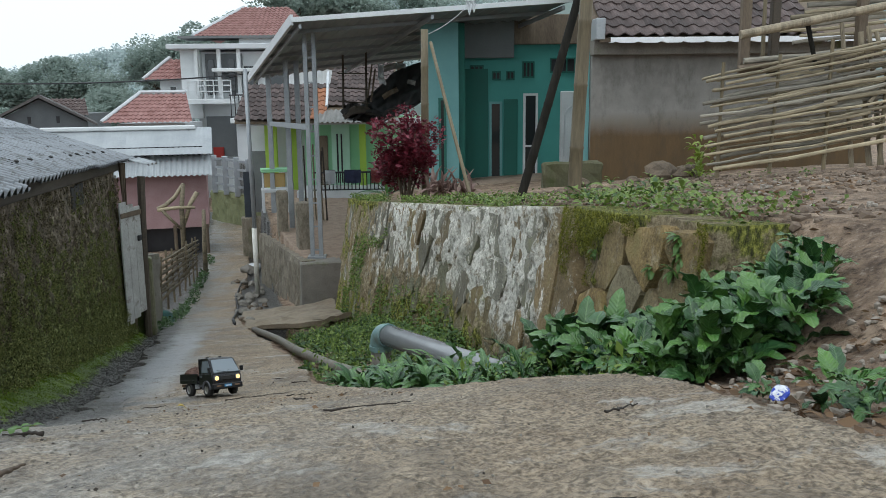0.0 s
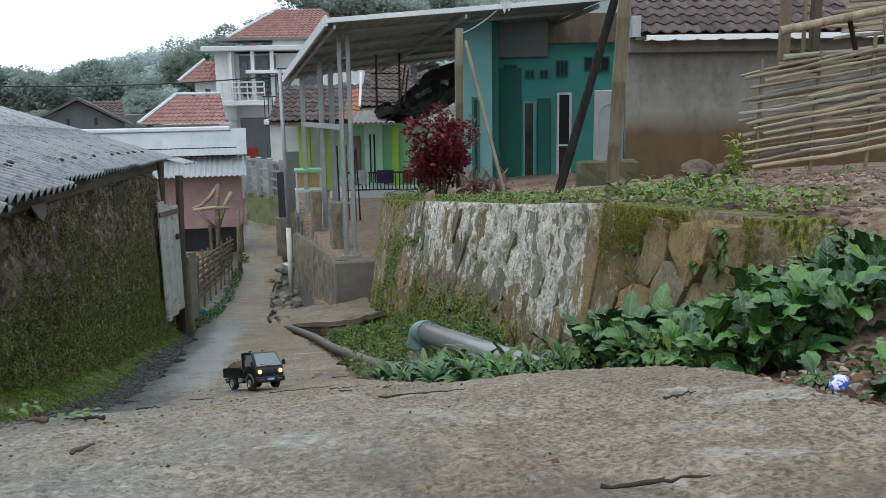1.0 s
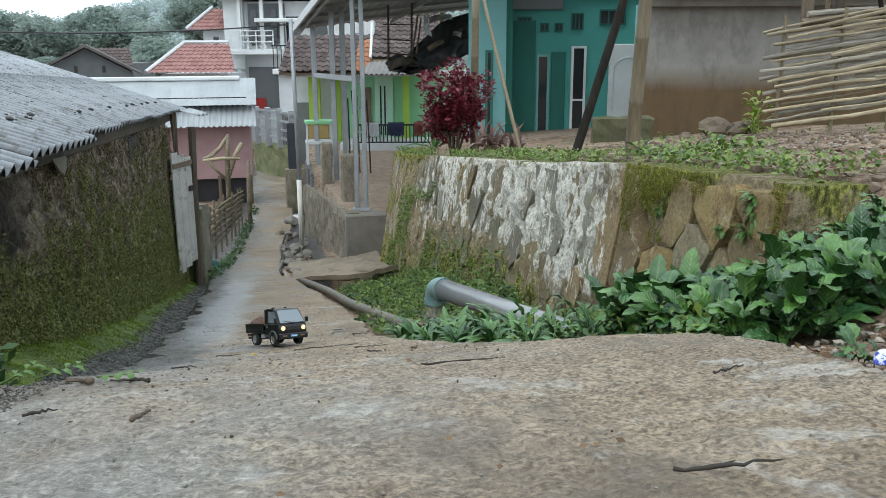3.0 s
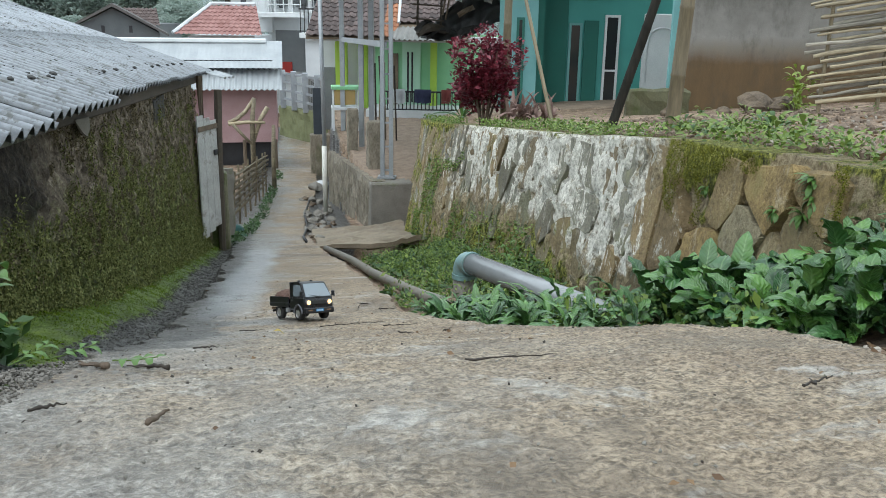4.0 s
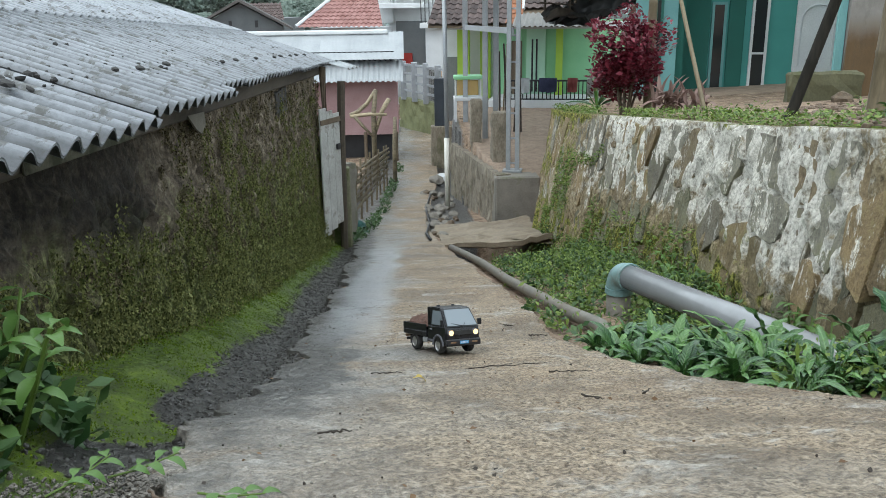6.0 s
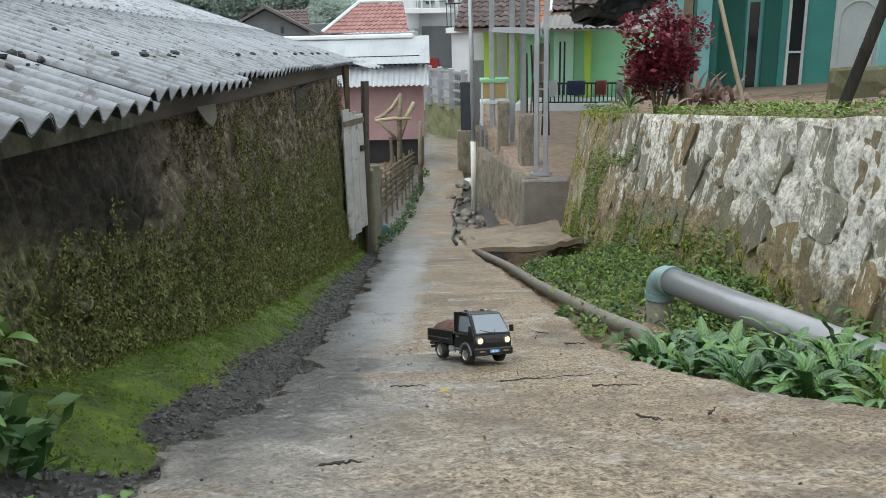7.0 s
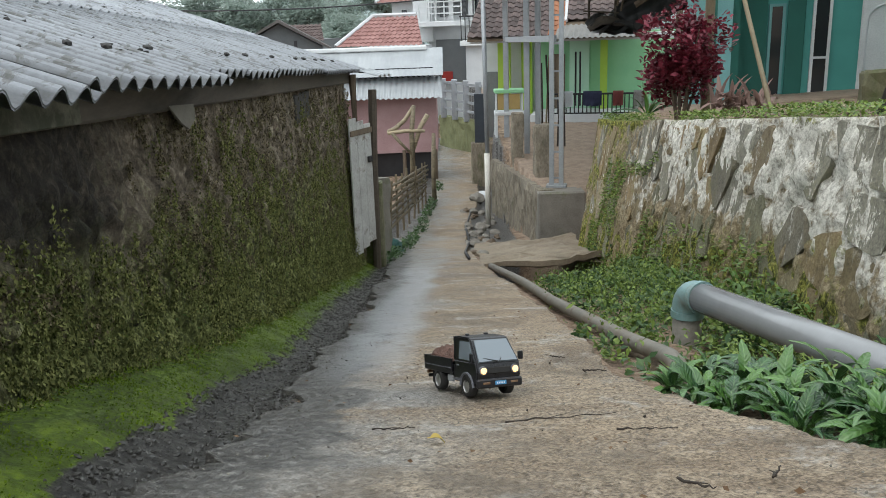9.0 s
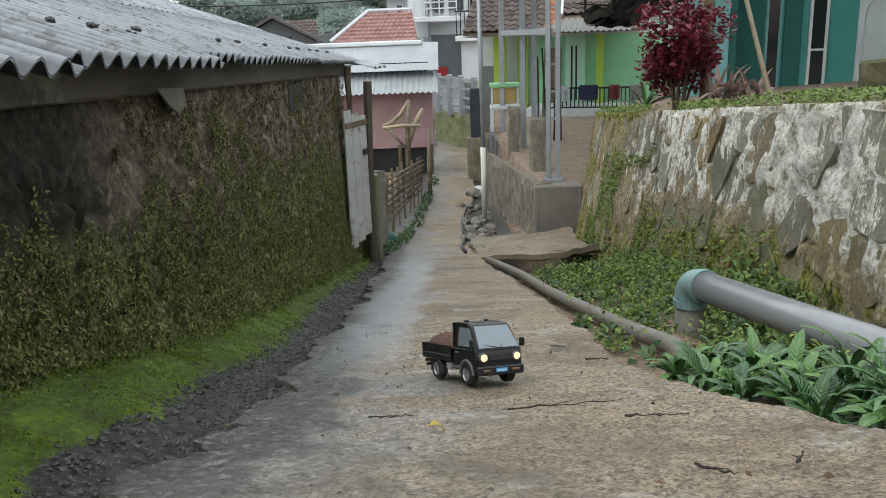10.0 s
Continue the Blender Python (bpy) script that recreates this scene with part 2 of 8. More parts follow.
def mortar_moss():
    m, n, l, b = shader("lime_mortar_with_moss")
    co = coords(n, l)
    mid, grit = noise_tex(n, l, co, 5.0, 8, 0.7), noise_tex(n, l, co, 28.0, 6, 0.75)
    streak = noise_tex(n, l, coords(n, l, (1, 1, 0.35)), 9.0, 7, 0.7)
    both = mix(n, l, 0.72, streak, grit)
    dull = ramp(n, l, both, [(0.36, (0.075, 0.057, 0.032)), (0.5, (0.26, 0.205, 0.12)), (0.64, (0.48, 0.4, 0.26))])
    pale = ramp(n, l, both, [(0.34, (0.1, 0.088, 0.066)), (0.43, (0.45, 0.425, 0.36)), (0.55, (0.84, 0.815, 0.74))])
    k = maths(n, l, "ADD", attr(n, "lime"), maths(n, l, "MULTIPLY", maths(n, l, "SUBTRACT", mid, 0.5), 2.2))
    col = mix(n, l, ramp(n, l, k, [(0.35, (0, 0, 0)), (0.6, (1, 1, 1))]), dull, pale)
    strand = noise_tex(n, l, coords(n, l, (1, 1, 0.65)), 36.0, 6, 0.75)
    moss = ramp(n, l, strand, [(0.38, (0.025, 0.027, 0.003)), (0.5, (0.13, 0.14, 0.018)), (0.62, (0.38, 0.37, 0.08))])
    k = maths(n, l, "ADD", attr(n, "moss"), maths(n, l, "MULTIPLY", maths(n, l, "SUBTRACT", mid, 0.5), 2.6))
    col = mix(n, l, ramp(n, l, k, [(0.45, (0, 0, 0)), (0.72, (1, 1, 1))]), col, moss)
    l.new(col, b.inputs["Base Color"])
    b.inputs["Roughness"].default_value = 0.9
    bumped(n, l, b, mix(n, l, 0.5, streak, mix(n, l, 0.5, strand, grit)), 1.0, 0.1)
    return m


def rendered_wall():
    """Bare grey cement render, splashed with brown soil from its foot up."""
    m, n, l, b = shader("cement_render_soil_splash")
    co = coords(n, l)
    mid, grit = noise_tex(n, l, co, 2.0, 8, 0.65), noise_tex(n, l, co, 50.0, 4, 0.7)
    col = ramp(n, l, mid, [(0.3, (0.17, 0.16, 0.145)), (0.7, (0.27, 0.26, 0.24))])
    k = maths(n, l, "ADD", attr(n, "splash"), maths(n, l, "MULTIPLY", maths(n, l, "SUBTRACT", mid, 0.5), 0.5))
    col = mix(n, l, ramp(n, l, k, [(0.3, (0, 0, 0)), (0.7, (1, 1, 1))]), col, mix(n, l, noise_tex(n, l, coords(n, l, (1, 1, 0.3)), 5.0, 8, 0.75), (0.05, 0.035, 0.017), (0.175, 0.108, 0.05)))
    col = mix(n, l, ramp(n, l, noise_tex(n, l, coords(n, l, (1, 1, 0.45)), 3.0, 8, 0.75), [(0.5, (0, 0, 0)), (0.72, (0.6, 0.6, 0.6))]), col, (0.055, 0.05, 0.04))
    l.new(col, b.inputs["Base Color"])
    b.inputs["Roughness"].default_value = 0.9
    bumped(n, l, b, grit, 0.3, 0.01)
    return m


def glass(name, tint=(0.05, 0.06, 0.06), rough=0.08):
    m, n, l, b = shader(name)
    b.inputs["Base Color"].default_value = (*tint, 1)
    b.inputs["Roughness"].default_value = rough
    b.inputs["Specular IOR Level"].default_value = 0.8
    return m


def glow(name, color, strength):
    m, n, l, b = shader(name)
    b.inputs["Base Color"].default_value = (*color, 1)
    b.inputs["Emission Color"].default_value = (*color, 1)
    b.inputs["Emission Strength"].default_value = strength
    return m


M_ROAD, M_EARTH, M_LEFT, M_MORTAR, M_RENDER = concrete_road(), earth(), mossy_plaster(), mortar_moss(), rendered_wall()


def flat_stone(name, grey_a, grey_b, brown_a, brown_b, lime=0.6):
    """Split stones, some grey and some brown, with mortar smeared over them."""
    m, n, l, b = shader(name)
    co = coords(n, l)
    mid, grit = noise_tex(n, l, co, 5.0, 7, 0.7), noise_tex(n, l, co, 40.0, 6, 0.75)
    both = mix(n, l, 0.45, mid, grit)
    grey = ramp(n, l, both, [(0.34, grey_a), (0.66, grey_b)])
    brown = ramp(n, l, both, [(0.34, brown_a), (0.66, brown_b)])
    o = n.new("ShaderNodeObjectInfo")
    col = mix(n, l, ramp(n, l, o.outputs["Random"], [(0.4, (0, 0, 0)), (0.7, (1, 1, 1))]), grey, brown)
    col = mix(n, l, ramp(n, l, noise_tex(n, l, co, 2.5, 7, 0.7), [(0.54, (0, 0, 0)), (0.68, (0.75, 0.75, 0.75))]), col, mix(n, l, grit, (0.06, 0.06, 0.02), (0.2, 0.2, 0.07)))
    smear = noise_tex(n, l, coords(n, l, (1, 1, 0.45)), 7.0, 9, 0.8, 0.4)
    col = mix(n, l, ramp(n, l, smear, [(0.56, (0, 0, 0)), (0.595, (lime, lime, lime))]), col, mix(n, l, ramp(n, l, grit, [(0.38, (0, 0, 0)), (0.56, (1, 1, 1))]), (0.3, 0.275, 0.22), (0.82, 0.795, 0.72)))
    h = n.new("ShaderNodeHueSaturation")
    v = maths(n, l, "MULTIPLY_ADD", maths(n, l, "FRACT", maths(n, l, "MULTIPLY", o.outputs["Random"], 7.0), 0), 0.6)
    v.node.inputs[2].default_value = 0.7
    l.new(v, h.inputs["Value"])
    l.new(col, h.inputs["Color"])
    l.new(h.outputs[0], b.inputs["Base Color"])
    b.inputs["Roughness"].default_value = 0.8
    bumped(n, l, b, mix(n, l, 0.4, both, smear), 1.0, 0.065)
    return m


M_STONE = flat_stone("weathered_stone", (0.09, 0.085, 0.066), (0.33, 0.31, 0.24), (0.1, 0.068, 0.028), (0.36, 0.26, 0.135), 0.9)
M_STONE_LOW = flat_stone("mossy_olive_stone", (0.07, 0.068, 0.038), (0.27, 0.255, 0.16), (0.085, 0.06, 0.025), (0.28, 0.215, 0.11), 0.25)
M_OCHRE = flat_stone("ochre_stone", (0.11, 0.088, 0.048), (0.43, 0.365, 0.23), (0.12, 0.08, 0.03), (0.44, 0.31, 0.13), 0.15)


def cement_sheet(name="weathered_corrugated_sheet", tone=1.0, dirty=0.85):
    """Corrugated cement sheet with dirt, wave shade painted into its valleys, and dark lichen."""
    m, n, l, b = shader(name)
    co = coords(n, l)
    big, grit = noise_tex(n, l, co, 3.0, 7, 0.7), noise_tex(n, l, co, 45.0, 4, 0.7)
    col = ramp(n, l, mix(n, l, 0.5, big, grit), [(0.36, (0.105 * tone, 0.114 * tone, 0.128 * tone)), (0.62, (0.315 * tone, 0.337 * tone, 0.365 * tone))])
    w = n.new("ShaderNodeTexWave")
    w.bands_direction, w.wave_profile = "Y", "SIN"
    w.inputs["Scale"].default_value, w.inputs["Distortion"].default_value = math.tau / 0.155 / 20.0, 0.6
    w.inputs["Phase Offset"].default_value = 4.71
    w.inputs["Detail Scale"].default_value = 4.0
    l.new(co, w.inputs["Vector"])
    # shade of the wave valleys as dark colour, broken up by dirt
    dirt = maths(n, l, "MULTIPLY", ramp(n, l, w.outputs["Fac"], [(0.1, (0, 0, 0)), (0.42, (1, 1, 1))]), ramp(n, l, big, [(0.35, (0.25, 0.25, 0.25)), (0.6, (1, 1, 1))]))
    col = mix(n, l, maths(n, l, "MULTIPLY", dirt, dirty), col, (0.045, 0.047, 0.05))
    spots = noise_tex(n, l, coords(n, l, (1, 0.5, 1)), 11.0, 6, 0.75, 0.5)
    col = mix(n, l, ramp(n, l, spots, [(0.53, (0, 0, 0)), (0.6, (0.9, 0.9, 0.9))]), col, (0.06, 0.06, 0.055))
    col = varied(n, l, col, 0.18)
    l.new(col, b.inputs["Base Color"])
    l.new(ramp(n, l, grit, [(0.3, (0.35,) * 3), (0.7, (0.6,) * 3)]), b.inputs["Roughness"])
    bumped(n, l, b, mix(n, l, 0.5, big, grit), 0.3, 0.01)
    return m


M_ASBESTOS = cement_sheet("weathered_corrugated_sheet", 1.1, 0.55)
# lowest row: valley shade and dirt painted stronger, sheet darker
M_ASBESTOS_LOW = cement_sheet("valley_shaded_corrugated_sheet", 0.85, 0.95)
M_ZINC = surf("dull_zinc_sheet", (0.26, 0.28, 0.295), (0.41, 0.43, 0.445), 1.5, 30, (0.35, 0.55), 0.1, metal=0.3)
M_PINK = surf("faded_pink_board", (0.27, 0.16, 0.165), (0.4, 0.265, 0.27), 2, 30, bump=0.15)
M_WOOD = surf("old_grey_wood", (0.07, 0.05, 0.035), (0.2, 0.155, 0.11), 5, 60, bump=0.5, stretch=(1, 1, 0.2))
M_DARKWOOD = surf("sooty_brown_wood", (0.035, 0.027, 0.02), (0.1, 0.08, 0.06), 5, 60, bump=0.5, stretch=(1, 0.2, 1))
M_BAMBOO = surf("dry_bamboo", (0.11, 0.088, 0.052), (0.22, 0.18, 0.112), 3, 45, (0.4, 0.65), 0.05, random_value=0.4, stretch=(1, 1, 0.3))
M_SLAT = surf("split_bamboo", (0.08, 0.066, 0.042), (0.44, 0.37, 0.25), 6, 50, (0.5, 0.8), 0.2, random_value=0.7, stretch=(0.15, 1, 1), stain=(0.06, 0.048, 0.032), stain_at=(0.52, 0.68), stain_scale=4)
M_POLE = surf("brown_bamboo_culm", (0.055, 0.042, 0.023), (0.185, 0.145, 0.088), 5, 40, (0.4, 0.65), 0.15, stretch=(1, 1, 0.12), stain=(0.05, 0.035, 0.02), stain_at=(0.55, 0.7), stain_scale=6)
M_POLE_PALE = surf("greyed_bamboo_culm", (0.1, 0.082, 0.055), (0.36, 0.3, 0.21), 4, 40, (0.5, 0.75), 0.2, random_value=0.5, stretch=(1, 1, 0.2), stain=(0.07, 0.055, 0.038), stain_at=(0.54, 0.7), stain_scale=5)
M_GREYSLAT = surf("greyed_split_bamboo", (0.07, 0.062, 0.05), (0.36, 0.33, 0.27), 6, 50, (0.6, 0.85), 0.3, random_value=0.6, stretch=(0.15, 1, 1), stain=(0.05, 0.043, 0.033), stain_at=(0.52, 0.68), stain_scale=4)
M_OLDBAMBOO = surf("old_brown_bamboo", (0.06, 0.048, 0.032), (0.19, 0.155, 0.1), 4, 40, bump=0.3, random_value=0.5)
M_DARKPOLE = surf("dark_weathered_bamboo", (0.006, 0.006, 0.005), (0.032, 0.028, 0.022), 5, 40, (0.7, 0.9), bump=0.3, stretch=(1, 1, 0.15), spec=0.15)
M_TEAL = surf("turquoise_wall_paint", (0.055, 0.25, 0.22), (0.09, 0.335, 0.305), 1.5, 60, bump=0.1)
# dark and pale versions also carry the recess shade and the lit front
M_TEAL_DARK = surf("shaded_turquoise_and_green_paint", (0.016, 0.1, 0.08), (0.028, 0.145, 0.118), 1.5, 60, bump=0.1)
M_TEAL_LIGHT = surf("lit_turquoise_and_trim_paint", (0.12, 0.29, 0.29), (0.18, 0.37, 0.37), 2, 60, bump=0.1)
M_GREEN = surf("mint_green_wall_paint", (0.2, 0.46, 0.25), (0.3, 0.58, 0.34), 1.2, 60, bump=0.1)
M_MINT = surf("pale_mint_paint", (0.36, 0.58, 0.43), (0.46, 0.68, 0.53), 1.2, 60, bump=0.1)
M_LIME = surf("lime_green_paint", (0.3, 0.46, 0.05), (0.4, 0.56, 0.09), 2, 60, bump=0.1)
M_WHITE = surf("soiled_white_paint", (0.5, 0.52, 0.53), (0.72, 0.74, 0.75), 1.2, 40, bump=0.1)
M_FASCIA = surf("white_painted_sheet", (0.7, 0.72, 0.74), (0.85, 0.86, 0.87), 2, 40, bump=0.1)
M_PEELING = surf("peeling_dirty_white_paint", (0.26, 0.255, 0.24), (0.5, 0.5, 0.485), 3, 40, bump=0.3, stain=(0.13, 0.1, 0.075), stain_at=(0.54, 0.66), stain_scale=3)
M_PALE = surf("pale_grey_paint", (0.46, 0.48, 0.5), (0.6, 0.62, 0.64), 1.5, 40, bump=0.1)
M_GABLE = surf("dark_damp_render", (0.07, 0.078, 0.085), (0.13, 0.14, 0.148), 1.5, 30, bump=0.2)
M_OLDROOF = surf("dark_old_roof", (0.05, 0.048, 0.046), (0.13, 0.12, 0.115), 4, 30, bump=0.4)
M_GREY = surf("grey_wall_paint", (0.12, 0.13, 0.135), (0.2, 0.21, 0.215), 1.5, 40, bump=0.1)
M_REDTILE = surf("red_clay_tile", (0.17, 0.07, 0.06), (0.4, 0.24, 0.22), 3, 30, bump=0.3, random_value=0.4)
M_ORANGE = surf("new_orange_tile", (0.22, 0.085, 0.04), (0.36, 0.16, 0.08), 3, 30, bump=0.2, random_value=0.3)
M_BROWNTILE = surf("aged_brown_tile", (0.035, 0.025, 0.023), (0.12, 0.088, 0.082), 5, 40, bump=0.4, random_value=0.8, stain=(0.3, 0.28, 0.26), stain_at=(0.62, 0.72), stain_scale=5)
M_STEEL = surf("grey_painted_steel", (0.23, 0.25, 0.27), (0.38, 0.4, 0.42), 3, 60, (0.4, 0.6), 0.1, metal=0.4)
M_SHEET_UNDER = surf("dull_canopy_sheet", (0.2, 0.215, 0.225), (0.28, 0.295, 0.305), 2, 40, (0.4, 0.6), 0.1, metal=0.2)
M_BLACK = surf("black_coated_iron", (0.012, 0.012, 0.014), (0.03, 0.03, 0.034), 4, 60, (0.35, 0.6), 0.1)
M_GATE = surf("dark_blue_grey_sheet", (0.02, 0.026, 0.034), (0.045, 0.055, 0.07), 3, 40, (0.4, 0.6), 0.1)
M_CHAR = surf("sooty_torn_sheet", (0.012, 0.012, 0.013), (0.05, 0.048, 0.045), 4, 40, (0.5, 0.9), 0.4)
M_TARP = surf("black_tarpaulin", (0.012, 0.013, 0.014), (0.04, 0.042, 0.044), 3, 30, (0.35, 0.6), 0.2)
M_CEMENT = surf("rough_grey_cement", (0.12, 0.11, 0.095), (0.25, 0.235, 0.205), 3, 40, bump=0.5, stain=(0.09, 0.1, 0.045), stain_at=(0.56, 0.7))
M_PVC = surf("grey_plastic_pipe", (0.2, 0.207, 0.215), (0.26, 0.268, 0.278), 2, 9, (0.16, 0.26), 0.0, spec=0.65, stain=(0.2, 0.19, 0.17), stain_at=(0.6, 0.8))
M_PVC_OLD = surf("dirty_buried_pipe", (0.1, 0.092, 0.075), (0.22, 0.208, 0.18), 4, 50, (0.5, 0.8), 0.2, stain=(0.12, 0.09, 0.06), stain_at=(0.5, 0.7), stain_scale=4)
M_COLLAR = surf("pale_blue_pipe_joint", (0.11, 0.2, 0.2), (0.21, 0.325, 0.325), 6, 60, (0.35, 0.5), 0.1, stain=(0.17, 0.18, 0.16), stain_at=(0.5, 0.7), stain_scale=6)
M_WPIPE = surf("white_plastic_pipe", (0.5, 0.48, 0.43), (0.66, 0.65, 0.6), 3, 40, (0.4, 0.6), 0.1)
M_LOAD = surf("damp_brown_soil", (0.06, 0.03, 0.022), (0.2, 0.115, 0.09), 14, 90, bump=1.0, distance=0.02)
M_BODY = surf("black_truck_paint", (0.006, 0.006, 0.008), (0.014, 0.014, 0.017), 8, 120, (0.22, 0.42), 0.05, stain=(0.045, 0.035, 0.03), stain_at=(0.6, 0.75), stain_scale=9, spec=0.5)
M_RUBBER = surf("black_rubber", (0.012, 0.012, 0.012), (0.03, 0.029, 0.028), 20, 120, (0.7, 0.9), 0.2)
M_RIM = surf("silver_rim", (0.4, 0.4, 0.4), (0.6, 0.6, 0.6), 20, 90, (0.25, 0.45), 0.05, metal=0.9)
M_TRIM = surf("grey_trim_stripe", (0.09, 0.095, 0.11), (0.14, 0.145, 0.16), 20, 90, (0.4, 0.6), 0.05)
M_PLATE = surf("blue_number_plate", (0.05, 0.2, 0.4), (0.08, 0.28, 0.5), 20, 90, (0.4, 0.6), 0.05)
M_PANEL = surf("scuffed_grey_box", (0.2, 0.21, 0.22), (0.32, 0.33, 0.34), 20, 90, (0.4, 0.6), 0.1)
M_WINDSCREEN, M_DARKGLASS = glass("hazy_windscreen", (0.16, 0.19, 0.215), 0.05), glass("dark_window_glass", (0.02, 0.025, 0.028), 0.1)
M_LAMP = glow("warm_headlight", (1.0, 0.55, 0.17), 1.9)
M_AMBER = surf("amber_lens", (0.12, 0.07, 0.04), (0.2, 0.12, 0.07), 20, 90, (0.2, 0.4), 0.05)


def veined_leaf():
    """Large crinkled leaf: pale midrib, side veins as relief."""
    m, n, l, b = shader("broad_veined_leaf")
    co = coords(n, l)
    s = n.new("ShaderNodeSeparateXYZ")
    l.new(co, s.inputs[0])
    ax = maths(n, l, "ABSOLUTE", s.outputs[0], 0)
    run = maths(n, l, "SUBTRACT", s.outputs[1], maths(n, l, "MULTIPLY", ax, 1.1))
    rib = maths(n, l, "SINE", maths(n, l, "MULTIPLY", maths(n, l, "ADD", run, maths(n, l, "MULTIPLY", noise_tex(n, l, co, 25.0, 2), 0.012)), 330.0), 0)
    o = n.new("ShaderNodeObjectInfo")
    col = mix(n, l, o.outputs["Random"], (0.01, 0.048, 0.014), (0.085, 0.19, 0.03))
    col = mix(n, l, ramp(n, l, noise_tex(n, l, co, 30.0, 4), [(0.45, (0, 0, 0)), (0.7, (0.6, 0.6, 0.6))]), col, (0.05, 0.13, 0.05))
    col = mix(n, l, ramp(n, l, ax, [(0.0008, (0.6, 0.6, 0.6)), (0.0024, (0, 0, 0))]), col, (0.14, 0.24, 0.09))
    l.new(col, b.inputs["Base Color"])
    b.inputs["Roughness"].default_value = 0.34
    b.inputs["Specular IOR Level"].default_value = 0.55
    bumped(n, l, b, mix(n, l, 0.45, maths(n, l, "MULTIPLY_ADD", rib, 0.5), noise_tex(n, l, co, 60.0, 4)), 0.5, 0.005)
    return m


M_BROAD = veined_leaf()
M_WEED = leafy("fresh_green_weed", (0.05, 0.1, 0.015), (0.24, 0.32, 0.07), 0.5)
M_WEED_DARK = leafy("deep_green_weed", (0.025, 0.065, 0.02), (0.08, 0.14, 0.04), 0.5)
M_RED = leafy("dark_red_leaf", (0.075, 0.01, 0.018), (0.26, 0.035, 0.06), 0.4)
M_DRYLEAF = leafy("dry_brown_leaf", (0.09, 0.05, 0.025), (0.24, 0.15, 0.08), 0.7)
M_YELLOWLEAF = leafy("yellow_leaf", (0.36, 0.26, 0.05), (0.5, 0.38, 0.1), 0.6)
# distant leaves paled and greyed: haze mixed into their base colours
M_TREE = leafy("hazed_tree_foliage", (0.27, 0.33, 0.295), (0.36, 0.425, 0.38), 0.9, 0.0, 0.05, 0.5)
M_FARTREE = leafy("hazed_far_foliage", (0.4, 0.47, 0.47), (0.5, 0.57, 0.56), 0.95, 0.0, 0.03, 0.5)
M_BARK = surf("brown_bark", (0.05, 0.036, 0.025), (0.14, 0.1, 0.07), 6, 40, bump=0.5)
M_OLDZINC = surf("weathered_zinc_sheet", (0.12, 0.118, 0.11), (0.27, 0.265, 0.25), 3, 40, (0.5, 0.7), 0.1, metal=0.1)
M_STRAW = leafy("withered_leaf", (0.15, 0.085, 0.075), (0.38, 0.28, 0.24), 0.8)
M_BOULDER = surf("dark_boulder", (0.04, 0.029, 0.018), (0.19, 0.142, 0.098), 6, 40, bump=0.8, distance=0.03)
M_TWIG = surf("dry_twig", (0.012, 0.009, 0.007), (0.05, 0.038, 0.028), 8, 60, bump=0.4)
M_BLUEPACK = surf("crumpled_blue_and_white_pack", (0.45, 0.46, 0.5), (0.7, 0.72, 0.76), 30, 60, (0.3, 0.5), 0.2, stain=(0.015, 0.04, 0.32), stain_at=(0.47, 0.5), stain_scale=28)
M_REDCLOTH = surf("red_cloth", (0.3, 0.025, 0.02), (0.42, 0.05, 0.04), 8, 60, bump=0.2)
M_DARKGREENBAG = surf("dark_teal_plastic", (0.012, 0.06, 0.055), (0.03, 0.1, 0.09), 8, 60, (0.4, 0.6), 0.2)
M_YELLOW = surf("ochre_paint", (0.3, 0.21, 0.08), (0.42, 0.3, 0.12), 3, 60, bump=0.1)


# ---- mesh helpers ----
def link_mesh(name, verts, faces, material, parent=None, label="", smooth=False):
    me = bpy.data.meshes.new(name)
    me.from_pydata([tuple(v) for v in verts], [], faces)
    me.materials.append(material)
    if smooth:
        me.polygons.foreach_set("use_smooth", [True] * len(me.polygons))
    me.update()
    ob = new(name, me)
    ob.parent = parent
    return tagged(ob, label)


def part(name, bm, material, parent=None, label="", smooth=False):
    me = bpy.data.meshes.new(name)
    bm.normal_update()
    bm.to_mesh(me)
    bm.free()
    me.materials.append(material)
    if smooth:
        me.polygons.foreach_set("use_smooth", [True] * len(me.polygons))
    ob = new(name, me)
    ob.parent = parent
    return tagged(ob, label)


def shared(name, me, parent, m):
    """One more object on a mesh that exists."""
    ob = new(name, me)
    ob.parent = parent
    ob.matrix_local = m
    return ob


def thing(name, m, label, category, group="", kind=""):
    ob = new(name)
    ob.matrix_world = m
    ob.empty_display_size = 0.1
    return tagged(ob, label, category, group, kind)


def add_box(bm, lo, hi, bevel=0.0, m=None):
    ret = bmesh.ops.create_cube(bm, size=1.0)
    vs = ret["verts"]
    for v in vs:
        v.co = Vector([lo[i] + (v.co[i] + 0.5) * (hi[i] - lo[i]) for i in range(3)])
    if bevel:
        es = list({e for v in vs for e in v.link_edges})
        vs = bmesh.ops.bevel(bm, geom=vs + es, offset=bevel, segments=1, affect="EDGES")["verts"]
    if m is not None:
        bmesh.ops.transform(bm, matrix=m, verts=list({v for v in vs}))
    return bm


def box(lo, hi, bevel=0.0):
    return add_box(bmesh.new(), lo, hi, bevel)


